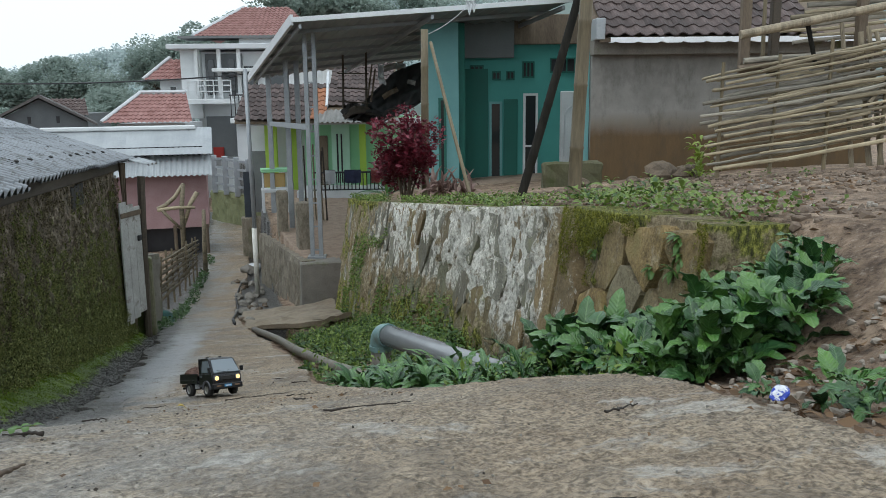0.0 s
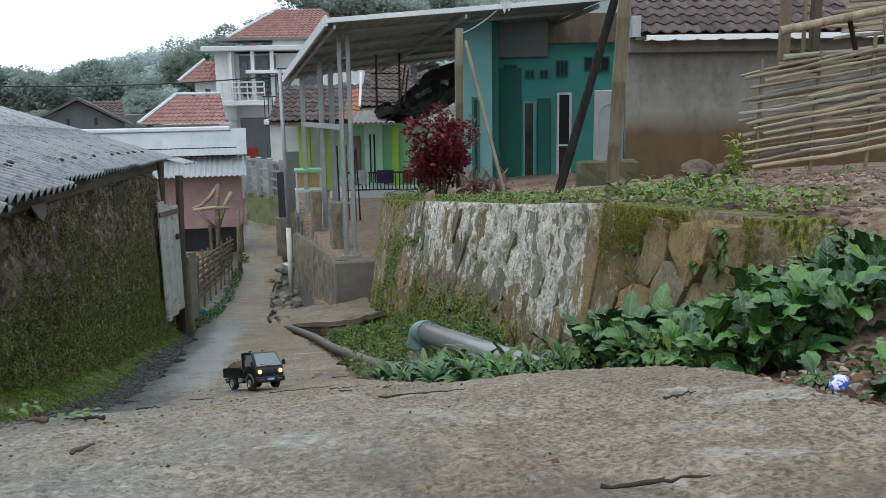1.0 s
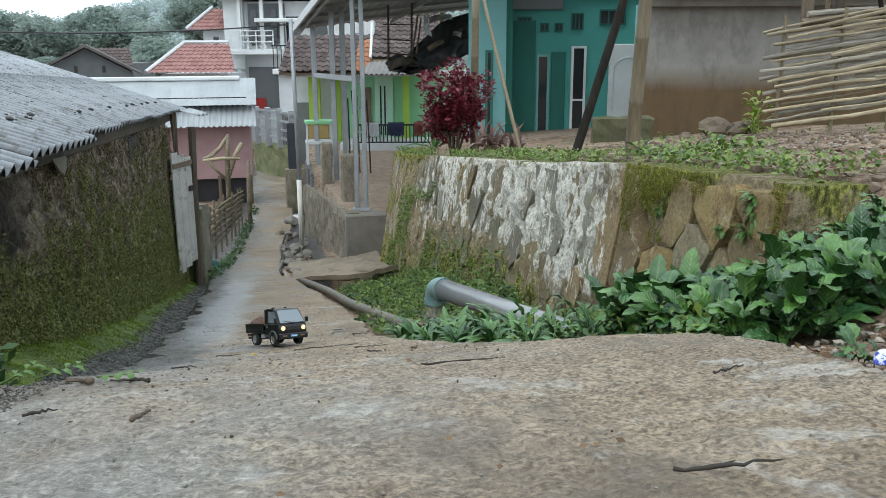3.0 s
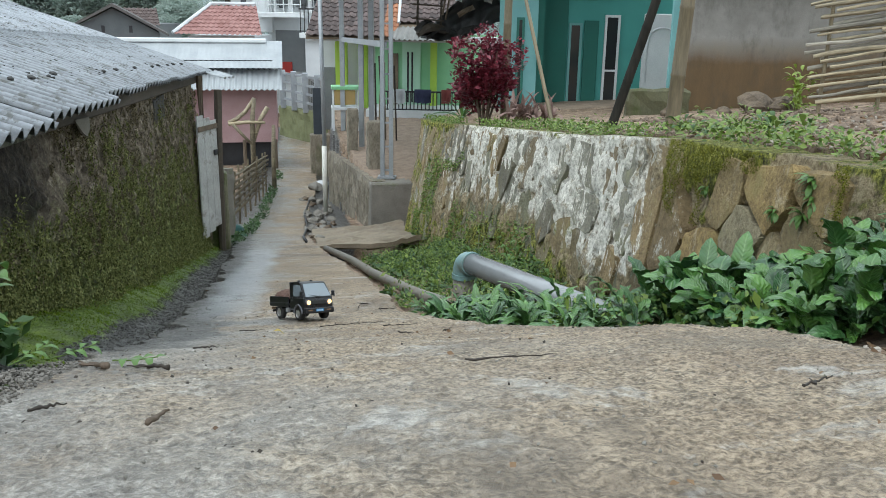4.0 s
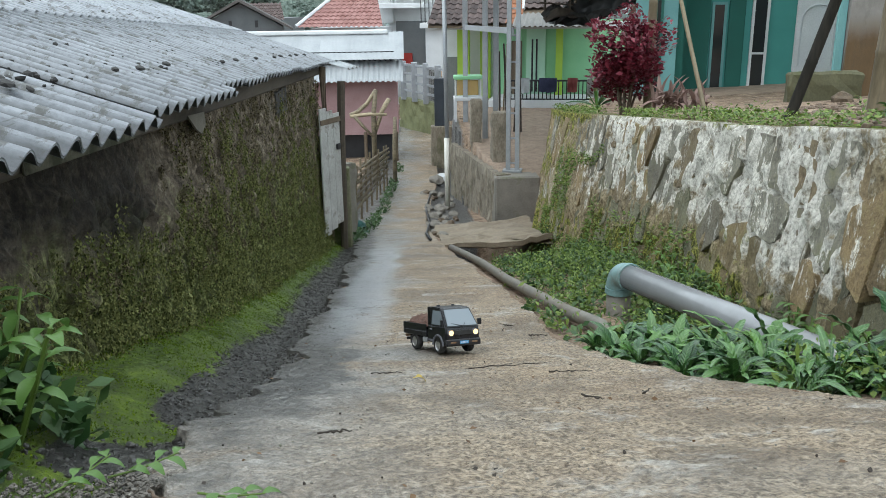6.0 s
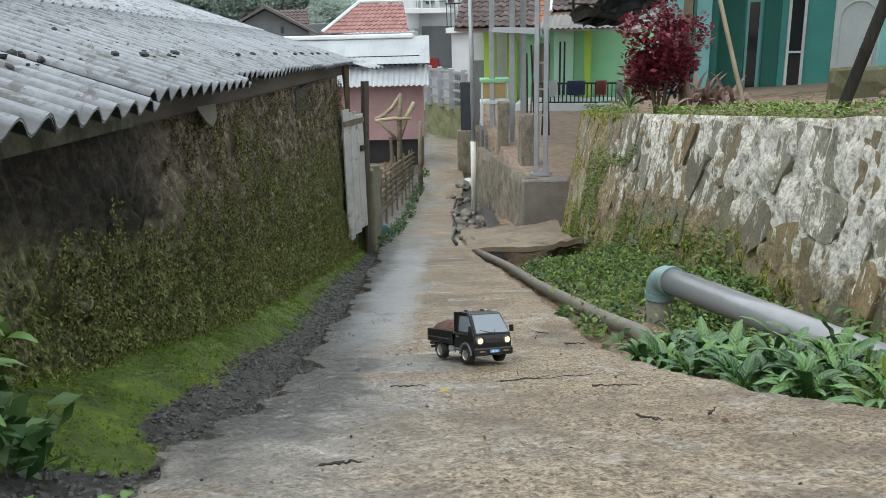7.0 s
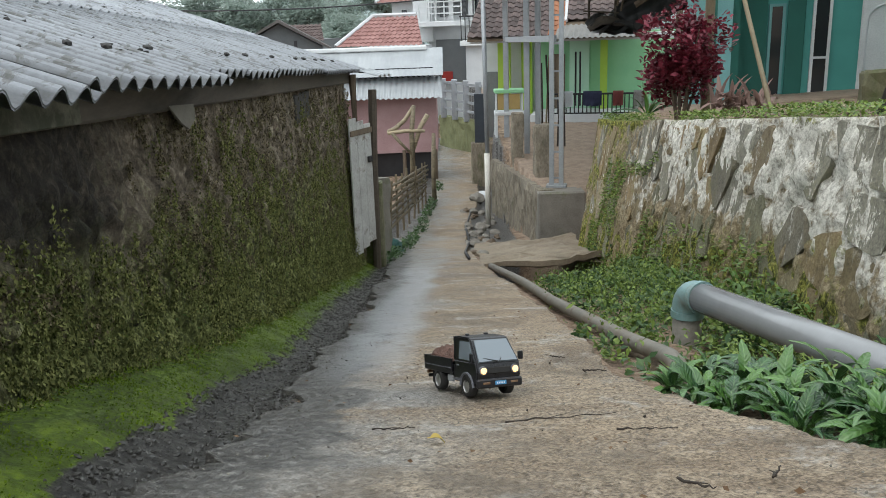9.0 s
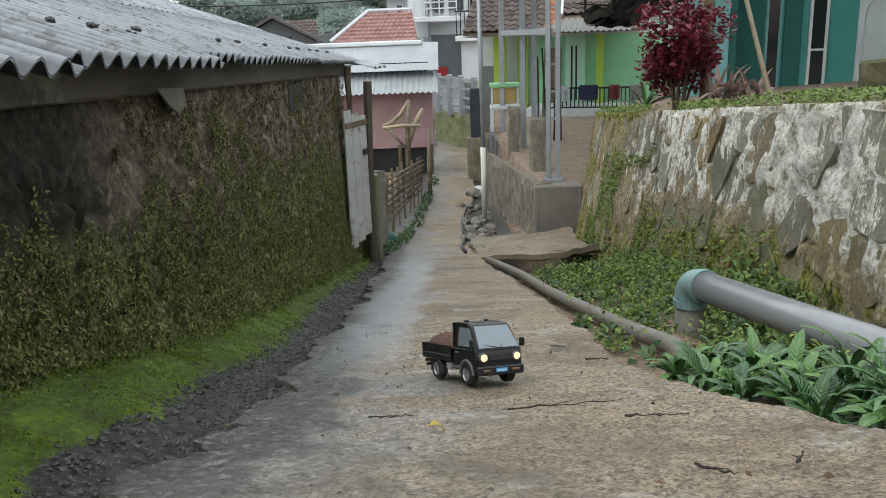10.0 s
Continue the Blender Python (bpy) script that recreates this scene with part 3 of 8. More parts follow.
def tube(points, radii, sides=10, caps=True, nodes=0.0):
    """A tapered tube along points. nodes: swelling at each point, as of bamboo."""
    bm = bmesh.new()
    pts = [Vector(p) for p in points]
    rings = []
    for i, p in enumerate(pts):
        d = (pts[min(i + 1, len(pts) - 1)] - pts[max(i - 1, 0)]).normalized()
        q = d.to_track_quat("Z", "Y").to_matrix()
        r = radii[i] if hasattr(radii, "__len__") else radii
        rings.append([bm.verts.new(p + q @ Vector((r * math.cos(a), r * math.sin(a), 0))) for a in (math.tau * k / sides for k in range(sides))])
    for a, b in zip(rings, rings[1:]):
        for k in range(sides):
            bm.faces.new((a[k], a[(k + 1) % sides], b[(k + 1) % sides], b[k]))
    if caps:
        bm.faces.new(rings[0][::-1])
        bm.faces.new(rings[-1])
    return bm


def bamboo(a, b, r, sides=10, gap=0.32, wob=0.012, seed=0):
    """A bamboo culm with swollen nodes and a slight bend."""
    rng = random.Random(seed)
    a, b = Vector(a), Vector(b)
    n = max(2, int((b - a).length / gap))
    pts, rad = [], []
    side = Vector((rng.uniform(-1, 1), rng.uniform(-1, 1), rng.uniform(-0.4, 0.4))) * wob * (b - a).length / 2
    for i in range(n):
        for f, k in ((0.0, 1.0), (0.03, 1.08), (0.06, 1.0)):
            t = (i + f) / n
            pts.append(a.lerp(b, t) + side * math.sin(math.pi * t))
            rad.append(r * k * (1.06 - 0.12 * t))
    pts.append(b)
    rad.append(r * 0.94)
    return tube(pts, rad, sides)


def grid_mesh(name, xs, ys, height, material, attrs=None, parent=None, label=""):
    X, Y = np.meshgrid(xs, ys)
    Z = height(X, Y)
    nx = len(xs)
    verts = np.stack([X, Y, Z], -1).reshape(-1, 3)
    i = np.arange(len(ys) - 1)[:, None] * nx + np.arange(nx - 1)[None]
    faces = np.stack([i, i + 1, i + 1 + nx, i + nx], -1).reshape(-1, 4)
    ob = link_mesh(name, verts.tolist(), faces.tolist(), material, parent, label, True)
    for key, f in (attrs or {}).items():
        ob.data.attributes.new(key, "FLOAT", "POINT").data.foreach_set("value", f(X, Y).ravel().astype(np.float32))
    return ob


RNG = np.random.default_rng(7)
TABLE = RNG.random((64, 64))


def lumps(x, y, scale):
    """Smooth value noise, -0.5 to 0.5."""
    x, y = np.asarray(x) * scale + 400.3, np.asarray(y) * scale + 400.7
    i, j = np.floor(x).astype(int), np.floor(y).astype(int)
    u, v = x - i, y - j
    u, v = u * u * (3 - 2 * u), v * v * (3 - 2 * v)
    g = lambda a, b: TABLE[a % 64, b % 64]
    return (g(i, j) * (1 - u) + g(i + 1, j) * u) * (1 - v) + (g(i, j + 1) * (1 - u) + g(i + 1, j + 1) * u) * v - 0.5


def step(x, a, b):
    t = np.clip((np.asarray(x, float) - a) / (np.asarray(b, float) - a), 0, 1)
    return t * t * (3 - 2 * t)


# ---- the lie of the land: a lane that runs downhill between a shed and a terrace ----
LANE_Y = [-60, -8, -3, 0, 1.3, 1.9, 2.4, 3.27, 3.8, 5.3, 7.5, 9, 11.4, 13, 16, 18, 20, 24, 30, 36, 60, 3000]
LANE_Z = [3, 1.2, 0.75, 0.42, 0.17, 0.03, -0.12, -0.44, -0.62, -1.07, -1.62, -1.95, -2.45, -2.75, -3.4, -3.75, -3.98, -4.2, -4.46, -4.55, -4.6, -4.6]
EDGE_Y = [-3, 0.6, 1.0, 1.4, 1.85, 2.25, 2.8, 3.2, 3.64, 4.1, 4.6, 5.2, 6.1, 7.6, 10.3, 13, 16, 18, 21, 25, 36, 60]
EDGE_X = [3.0, 1.35, 1.1, 1.06, 1.12, 1.25, 1.22, 0.98, 0.74, 0.62, 0.53, 0.49, 0.5, 0.52, 0.4, 0.16, 0.1, 0.05, 0.25, 0.6, 0.7, 0.7]
WEST_Y = [-3, 1.5, 2.1, 3.0, 4.2, 6, 8.8, 14, 18, 24, 36, 60]
WEST_X = [-1.6, -0.95, -0.8, -0.86, -0.82, -0.92, -0.97, -1.1, -1.35, -1.15, -0.9, -0.9]
TOP_Y = [-60, 0, 2.0, 3.2, 5, 7, 10.5, 14.2, 15.4, 20, 30]
TOP_Z = [3.4, 0.62, 0.32, 0.21, 0.06, -0.2, -0.6, -1.03, -1.12, -1.3, -1.6]


def lane(y):
    return np.interp(y, LANE_Y, LANE_Z)


def terrace(x, y):
    return np.interp(y, TOP_Y, TOP_Z) + 0.05 * np.clip(x - 2.14, 0, 6)


def land(x, y):
    x, y = np.asarray(x, float), np.asarray(y, float)
    z = lane(y) + 0.0 * x
    edge, west = np.interp(y, EDGE_Y, EDGE_X), np.interp(y, WEST_Y, WEST_X)
    z = z + 0.13 * step(west - x, 0.15, 0.6) - 0.035 * step(west - x, 0.0, 0.08) * (1 - step(west - x, 0.12, 0.3))
    z = z - 0.05 * step(x - edge, 0.0, 0.1) + 0.06 * step(x - edge, 0.3, 1.2)
    # hollow of the drain before the slab
    z = z - 0.75 * step(x, 0.35, 0.6) * (1 - step(x, 1.7, 1.95)) * step(y, 11.0, 11.6) * (1 - step(y, 17.0, 17.4))
    # ditch under the thick pipe
    z = z - 0.22 * step(x, 1.05, 1.4) * (1 - step(x, 2.05, 2.3)) * step(y, 3.5, 4.3) * (1 - step(y, 6.0, 7.0))
    # the bank that rises to the terrace; beyond its near end the wall takes over
    k = step(y, 2.7, 3.5)
    lo, hi = 1.5 + k * 0.86, 2.7 - k * 0.3
    lo = np.where(y > 15.4, 2.36 + (y - 15.4) * 0.45, lo)
    hi = np.where(y > 15.4, lo + 0.05, hi)
    z = z + (terrace(x, y) - z) * step(x, lo, hi)
    # yard of the far houses
    yard = np.interp(y, [17.4, 26, 40], [-2.66, -2.25, -2.3])
    side = 1.5 - (np.clip(y, 17.4, 40) - 17.4) * 0.12 + 0.2 * np.clip(y - 23, 0, 9)
    on = step(y, 17.38, 17.42) * step(x, side, side + 0.05) * (1 - step(y, 40, 46))
    z = np.where(on > 0, np.maximum(z, z + (yard - z) * on), z)
    # ground inside and beyond the shed
    z = np.where(x < -8, z + (-4.6 - z) * step(-x, 8, 14), z)
    return z + 0.03 * lumps(x, y, 3.0) + 0.018 * lumps(x, y, 9.0)


def rising(*spans):
    out = [spans[0][0]]
    for a, b, d in spans:
        out += list(np.arange(a + d, b + d / 2, d))
    return np.array(sorted(set(np.round(out, 3))))


GX = rising((-2600, -300, 460), (-300, -40, 26), (-40, -8, 2), (-8, -2, 0.4), (-2, -0.7, 0.05), (-0.7, 0.4, 0.2), (0.4, 3.0, 0.06), (3, 8, 0.2), (8, 40, 2), (40, 300, 26), (300, 2600, 460))
GY = rising((-400, -20, 40), (-20, -2, 2), (-2, 1, 0.25), (1, 7, 0.06), (7, 19, 0.12), (19, 40, 0.6), (40, 100, 6), (100, 400, 50), (400, 3000, 520))


def moss_rim(x, y):
    """How far a spot lies inside the strip of moss at the foot of the shed wall."""
    rim = np.interp(y, [2.5, 3.2, 4.0, 4.4, 5.1, 6.2, 8.3, 12.6], [-0.84, -0.86, -0.98, -1.06, -1.19, -1.16, -1.25, -1.25])
    return rim - x + 0.07 * lumps(x, y, 2.3) + 0.06 * lumps(x, y, 7.0) - 0.35 * step(lumps(x + 4, y, 2.6), -0.1, 0.25) * (1 - step(y, 3.4, 4.6)) * step(x, -1.25, -1.05)


ground = grid_mesh("ground", GX, GY, land, M_EARTH, {
    "gravel": lambda x, y: np.maximum(step(np.interp(y, WEST_Y, WEST_X) - x, -0.05, 0.02) * (1 - step(np.interp(y, WEST_Y, WEST_X) - x, 0.25, 0.6)),
                                      step(y, 15.5, 17) * step(x, 0.0, 0.1) * (1 - step(x, 0.9, 1.2))),
    "moss": lambda x, y: 1.15 * step(moss_rim(x, y), -0.06, 0.05) * (1 - step(-x, 1.75, 1.8)) * (1 - step(y, 14, 16)) + 0.55 * step(x, 2.3, 2.36) * (1 - step(x, 2.5, 2.8)) * step(y, 3.3, 4) * (1 - step(y, 14, 15.5)),
    "paved": lambda x, y: step(y, 15.6, 16.2) * step(x, 1.2, 1.3) * (1 - step(y, 34, 36)) * (1 - step(x, 14, 16)),
})
tagged(ground, "brown soil ground with a damp gravel gutter and a strip of bright moss", "ground", kind="structure")


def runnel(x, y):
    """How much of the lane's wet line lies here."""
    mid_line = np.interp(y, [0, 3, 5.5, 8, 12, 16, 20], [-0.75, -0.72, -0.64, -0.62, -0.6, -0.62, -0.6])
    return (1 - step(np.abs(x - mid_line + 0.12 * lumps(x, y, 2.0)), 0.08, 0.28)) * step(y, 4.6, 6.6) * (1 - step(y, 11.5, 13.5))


def road_height(u, y):
    """u runs from 0 at the west edge of the concrete to 1 at its east edge."""
    x = road_x(u, y)
    smooth = (1 - 0.9 * runnel(x, y)) * (1 - 0.85 * step(y, 5, 9))
    h = lane(y) + 0.028 + 0.016 * lumps(x, y, 2.2) + 0.01 * lumps(x, y, 7) + smooth * (0.004 * lumps(x, y * 1.2, 15) + 0.006 * lumps(x * 0.8 - y * 0.6, x * 0.6 + y * 0.8, 37) + 0.008 * lumps(x * 0.5 + y * 0.87, y * 0.5 - x * 0.87, 71))
    h = h - 0.012 * step(x, 0.9, 1.3) * step(y, 1.4, 2.2) * (1 - step(y, 2.6, 3.2))
    rim = np.minimum(u, 1 - u)
    return h - 0.1 * (1 - step(rim, 0.0, 0.012))


def road_x(u, y):
    a = np.interp(y, WEST_Y, WEST_X) + 0.1 * lumps(y, 0 * y, 2.5) + 0.12 * lumps(y, 0 * y + 3, 7) + 0.05 * lumps(y, 0 * y + 5, 23)
    b = np.interp(y, EDGE_Y, EDGE_X) + 0.06 * lumps(y, 0 * y + 9, 2.2) + 0.05 * lumps(y, 0 * y + 5, 6)
    return a + (b - a) * u


RU = np.concatenate([[0, 0.004, 0.012], np.linspace(0.02, 0.98, 190), [0.988, 0.996, 1]])
RY = rising((-3, 0.8, 0.2), (0.8, 4.4, 0.011), (4.4, 8, 0.025), (8, 14, 0.06), (14, 40, 0.25))
road = grid_mesh("road", RU, RY, road_height, M_ROAD)
co = np.empty(len(road.data.vertices) * 3, np.float32)
road.data.vertices.foreach_get("co", co)
co = co.reshape(-1, 3)
u_of = co[:, 0].copy()
co[:, 0] = road_x(co[:, 0], co[:, 1])
road.data.vertices.foreach_set("co", co.ravel())
road.data.attributes.new("wet", "FLOAT", "POINT").data.foreach_set("value", ((1 - step(u_of + 0.5 * lumps(co[:, 0], co[:, 1], 1.1) + 0.35 * lumps(co[:, 0], co[:, 1], 3.1) - 0.35 * step(co[:, 1], 9, 14), 0.0, 0.52)) * (0.75 + 0.25 * step(co[:, 1], 2.5, 5.5))).astype(np.float32))
road.data.attributes.new("silt", "FLOAT", "POINT").data.foreach_set("value", (0.95 * (1 - step(u_of, 0.05, 0.37)) * (0.4 + 0.6 * step(co[:, 1], 2.6, 4.0))).astype(np.float32))
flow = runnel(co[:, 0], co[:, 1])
road.data.attributes.new("film_sheen", "FLOAT", "POINT").data.foreach_set("value", flow.astype(np.float32))
tagged(road, "worn brown-grey concrete lane, wet along one side, with bare aggregate", "road", kind="structure")


# ---- shed on the west side: mossy wall, corrugated roof ----
def eave_z(y):
    return 0.46 - 0.049 * y


WALL_X = -1.556
wy, wv = rising((2.4, 13.1, 0.028)), np.linspace(0, 1, 120)


def west_wall():
    verts, moss, upper_dark = [], [], []
    for v in wv:
        lo, hi = land(np.full_like(wy, -1.5), wy) - 0.15, eave_z(wy) + 0.09
        z = lo + (hi - lo) * v
        rough = 0.35 + 0.65 * (1 - step(v, 0.55, 0.95))
        d = 0.05 * lumps(wy, z, 2.5) + rough * (0.06 * lumps(wy, z * 0.7, 6) + 0.095 * lumps(wy + 9, z * 0.5, 15) + 0.075 * lumps(wy, z * 0.55, 31))
        foot = 0.12 * (1 - step(v, 0, 0.25))
        verts += list(zip(WALL_X + d + foot, wy, z))
        # strongest at the near end, in the upper half
        upper_dark += list((1 - step(wy + 0.3 * lumps(wy, z, 3.0), 4.7, 5.9)) * step(v + 0.25 * lumps(wy, z, 2.0), 0.42, 0.66) * 0.9 - 0.1)
        moss += list(1.12 - 1.25 * v + 0.3 * lumps(wy, z, 0.7))
    n, k = len(wy), len(wv)
    faces = [(j * n + i, j * n + i + 1, (j + 1) * n + i + 1, (j + 1) * n + i) for j in range(k - 1) for i in range(n - 1)]
    back = [(WALL_X - 0.22, y, z) for y, z in ((wy[0], -1.2), (wy[-1], -3.2), (wy[-1], eave_z(wy[-1])), (wy[0], eave_z(wy[0])))]
    b = len(verts)
    verts += back
    moss += [0, 0, 0, 0]
    upper_dark += [0, 0, 0, 0]
    faces += [(b, b + 3, b + 2, b + 1)]
    faces += [[b + 1] + [b + 2] + [j * n + n - 1 for j in range(k - 1, -1, -1)], [b + 3, b] + [j * n for j in range(k)]]
    faces += [[b + 2, b + 3] + [(k - 1) * n + i for i in range(n)]]
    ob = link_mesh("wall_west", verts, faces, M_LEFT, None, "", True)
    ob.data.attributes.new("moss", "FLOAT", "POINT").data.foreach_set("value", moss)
    ob.data.attributes.new("upper_dark", "FLOAT", "POINT").data.foreach_set("value", [float(v) for v in upper_dark])
    return tagged(ob, "dark damp shed wall of rough render overgrown with moss", "wall", kind="structure")


west_wall()
SLOPE = 0.34


def corrugated(length, waves=6, pitch=0.155, amp=0.025, thick=0.008, per=8, sag=0.0):
    """A sheet that runs along +x (up the slope) with its waves along y."""
    n = waves * per
    verts, faces = [], []
    for s in (0, -thick):
        for x in (0.0, length * 0.5, length):
            for i in range(n + 1):
                y = i * pitch / per
                verts.append((x, y, amp * math.sin(math.tau * y / pitch) + s - sag * math.sin(math.pi * x / length)))
    w = n + 1
    for s in (0, 1):
        for r in range(2):
            for i in range(n):
                q = [s * 3 * w + r * w + i, s * 3 * w + (r + 1) * w + i, s * 3 * w + (r + 1) * w + i + 1, s * 3 * w + r * w + i + 1]
                faces.append(q[::-1] if s == 0 else q)
    for i in range(n):
        faces.append((i, i + 1, 3 * w + i + 1, 3 * w + i))
        faces.append((2 * w + i + 1, 2 * w + i, 5 * w + i, 5 * w + i + 1))
    return verts, faces


def shed_roof():
    roof = thing("shed_roof", pose(-1.3, 2.6, eave_z(2.6)), "weathered grey corrugated cement sheet roof with dirt and wave shade in its colour", "roof", kind="structure")
    tilt = math.degrees(math.atan(SLOPE))
    drop = math.degrees(math.atan(0.049))
    first = None
    rng = random.Random(4)
    for row in range(4):
        for k in range(15):
            y = k * 0.775 - 0.5
            y = y - 0.17 * (y + 2.6 < 3.8)
            over = 0.07 if y + 2.6 < 3.8 else 0.03 if y + 2.6 < 5.6 else -0.04 + rng.uniform(-0.02, 0.02)
            m = pose(over if row == 0 else 0, y, -0.049 * y + 0.062, -drop, 0, 0) @ Matrix.Rotation(math.pi, 4, "Z")
            m = Matrix.Translation((over * (row == 0) - 1.42 * row * math.cos(radians(tilt)), y, -0.049 * y + 0.062 - 0.004 * (y + 2.6 < 3.8) + (1.42 * row - over * (row == 0)) * math.sin(radians(tilt)) + 0.012 * row + 0.006 * (k % 2)))
            m = m @ Matrix.Rotation(radians(-drop), 4, "X") @ Matrix.Rotation(radians(tilt), 4, "Y") @ Matrix.Rotation(radians(rng.uniform(-0.4, 0.4)), 4, "Z")
            if first is None:
                v, f = corrugated(1.52)
                v = [(-x, yy, z) for x, yy, z in v]
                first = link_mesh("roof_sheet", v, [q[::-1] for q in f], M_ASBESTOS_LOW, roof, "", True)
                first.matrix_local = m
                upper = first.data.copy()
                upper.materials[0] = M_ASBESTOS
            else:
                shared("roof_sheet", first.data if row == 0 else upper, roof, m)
    cap = bmesh.new()
    bmesh.ops.create_icosphere(cap, subdivisions=1, radius=0.032)
    for v in cap.verts:
        v.co = Vector((v.co.x * 1.0, v.co.y * 1.1, v.co.z * 0.45))
    cap = part("fixing_cap", cap, M_CHAR, roof, "dark dirty fixing cap")
    cy = 3.0
    spots = []
    while cy < 12.6:
        spots += [(0.34 + rng.uniform(-0.03, 0.03), cy + rng.uniform(-0.05, 0.05))]
        cy += rng.choice((0.31, 0.62, 0.62, 0.93, 1.24))
    for k, (up, y) in enumerate(spots):
        m = Matrix.Translation((-up * math.cos(radians(tilt)), y - 2.6, -0.049 * (y - 2.6) + 0.1 + up * math.sin(radians(tilt)))) @ Matrix.Rotation(radians(tilt), 4, "Y") @ Matrix.Diagonal((rng.uniform(0.6, 1.1), rng.uniform(0.6, 1.2), 1, 1))
        if k:
            shared("fixing_cap", cap.data, roof, m)
        else:
            cap.matrix_local = m
    return roof


shed_roof()
plate = box((WALL_X - 0.1, 2.5, -0.06), (WALL_X + 0.075, 13.1, 0.09), 0.012)
for v in plate.verts:
    v.co.z += eave_z(v.co.y) - 0.02
beam = part("wall_plate", plate, surf("grey_brown_plank", (0.035, 0.028, 0.022), (0.12, 0.098, 0.08), 4, 50, bump=0.5, stretch=(1, 0.2, 1), stain=(0.035, 0.028, 0.022), stain_at=(0.5, 0.65), stain_scale=3))
tagged(beam, "old grey timber plate under the shed's eaves", "beam", kind="structure")
scrap = bmesh.new()
for k, (y, z) in enumerate(((5.72, 0.125), (6.1, 0.1), (6.08, 0.03), (5.97, -0.01), (5.86, 0.03))):
    for x in (WALL_X + 0.08, WALL_X + 0.086 + 0.008 * (k > 1)):
        scrap.verts.new((x, y, z))
scrap.verts.ensure_lookup_table()
scrap.faces.new([scrap.verts[2 * k] for k in range(5)][::-1])
scrap.faces.new([scrap.verts[2 * k + 1] for k in range(5)])
for k in range(5):
    j = (k + 1) % 5
    scrap.faces.new([scrap.verts[i] for i in (2 * k, 2 * j, 2 * j + 1, 2 * k + 1)])
scrap = part("sack_scrap", scrap, surf("dusty_sacking", (0.08, 0.073, 0.058), (0.18, 0.165, 0.135), 12, 90, bump=0.4))
tagged(scrap, "torn scrap of dusty sacking nailed under the shed's eaves", "scrap of cloth")
offcut = part("board_offcut", box((WALL_X + 0.078, 3.7, -0.075), (WALL_X + 0.092, 4.78, 0.06), 0.004), surf("mouldy_plywood", (0.05, 0.047, 0.032), (0.18, 0.17, 0.13), 6, 40, bump=0.3, stain=(0.04, 0.042, 0.025), stain_at=(0.48, 0.6), stain_scale=5))
for v in offcut.data.vertices:
    v.co.z += eave_z(v.co.y)
tagged(offcut, "mouldy pale offcut of plywood nailed to the timber plate", "board")
closing = part("wall_back", box((-6.0, 2.4, -4.0), (-5.8, 13.1, 1.4)), M_CEMENT)
tagged(closing, "plain rear wall that closes the shed", "wall", kind="structure")
closing = part("wall_gable", box((-5.8, 2.4, -3.5), (WALL_X - 0.24, 2.6, 0.3)), M_CEMENT)
tagged(closing, "plain end wall that closes the shed", "wall", kind="structure")


# ---- retaining wall of stones in pale mortar, on the east side ----
EAST_X = 2.14


def batter(y, z):
    """The wall leans back a little."""
    return EAST_X - 0.02 + 0.15 * (z - lane(y) - 0.9 - 0.06 * (np.asarray(y) - 6) * (np.asarray(y) > 6))


def stone_cells():
    """Irregular cells over the wall's face, as polygons in (along, up 0..1)."""
    rng = random.Random(11)
    seeds = []
    y = 3.3
    while y < 15.4:
        w = rng.uniform(0.24, 0.56) if y > 5 else rng.uniform(0.2, 0.36)
        rows = rng.choice((3, 3, 4)) if y > 5 else rng.choice((2, 2, 3))
        for r in range(rows):
            seeds.append((y + w / 2 + rng.uniform(-0.12, 0.12), (r + 0.5 + rng.uniform(-0.38, 0.38)) / rows))
        y += w
    return seeds


def clip_cell(seed, seeds, kx, ky, lo, hi):
    """The part of a box that lies nearest to this seed."""
    px, py = seed[0] * kx, seed[1] * ky
    poly = [(px - 0.5, max(py - 0.6, lo)), (px + 0.5, max(py - 0.6, lo)), (px + 0.5, min(py + 0.6, hi)), (px - 0.5, min(py + 0.6, hi))]
    for s in seeds:
        qx, qy = s[0] * kx, s[1] * ky
        if s is seed or abs(qx - px) > 1.1 or abs(qy - py) > 1.3:
            continue
        mx, my, nx, ny = (px + qx) / 2, (py + qy) / 2, qx - px, qy - py
        out = []
        for a, b in zip(poly, poly[1:] + poly[:1]):
            da, db = (a[0] - mx) * nx + (a[1] - my) * ny, (b[0] - mx) * nx + (b[1] - my) * ny
            if da <= 0:
                out.append(a)
            if da * db < 0:
                t = da / (da - db)
                out.append((a[0] + (b[0] - a[0]) * t, a[1] + (b[1] - a[1]) * t))
        poly = out
        if len(poly) < 3:
            return []
    return poly


def wall_foot(y):
    return lane(y) - 0.1 - 0.25 * step(y, 3.4, 4.0) * (1 - step(y, 6.0, 7.0)) - 0.75 * step(y, 11.0, 11.6)


def wall_head(y):
    return np.interp(y, TOP_Y, TOP_Z) + 0.02


def moss_of(y, v):
    patch = np.clip(moss_patch(y, v), 0, 1) * 1.3
    return np.clip(patch + 0.85 * (1 - step(v, 0.2, 0.62)) * step(y, 4.9, 7) + 0.5 * step(y, 10.5, 14) + 0.4 * step(v, 0.93, 1.0), 0, 1.2)


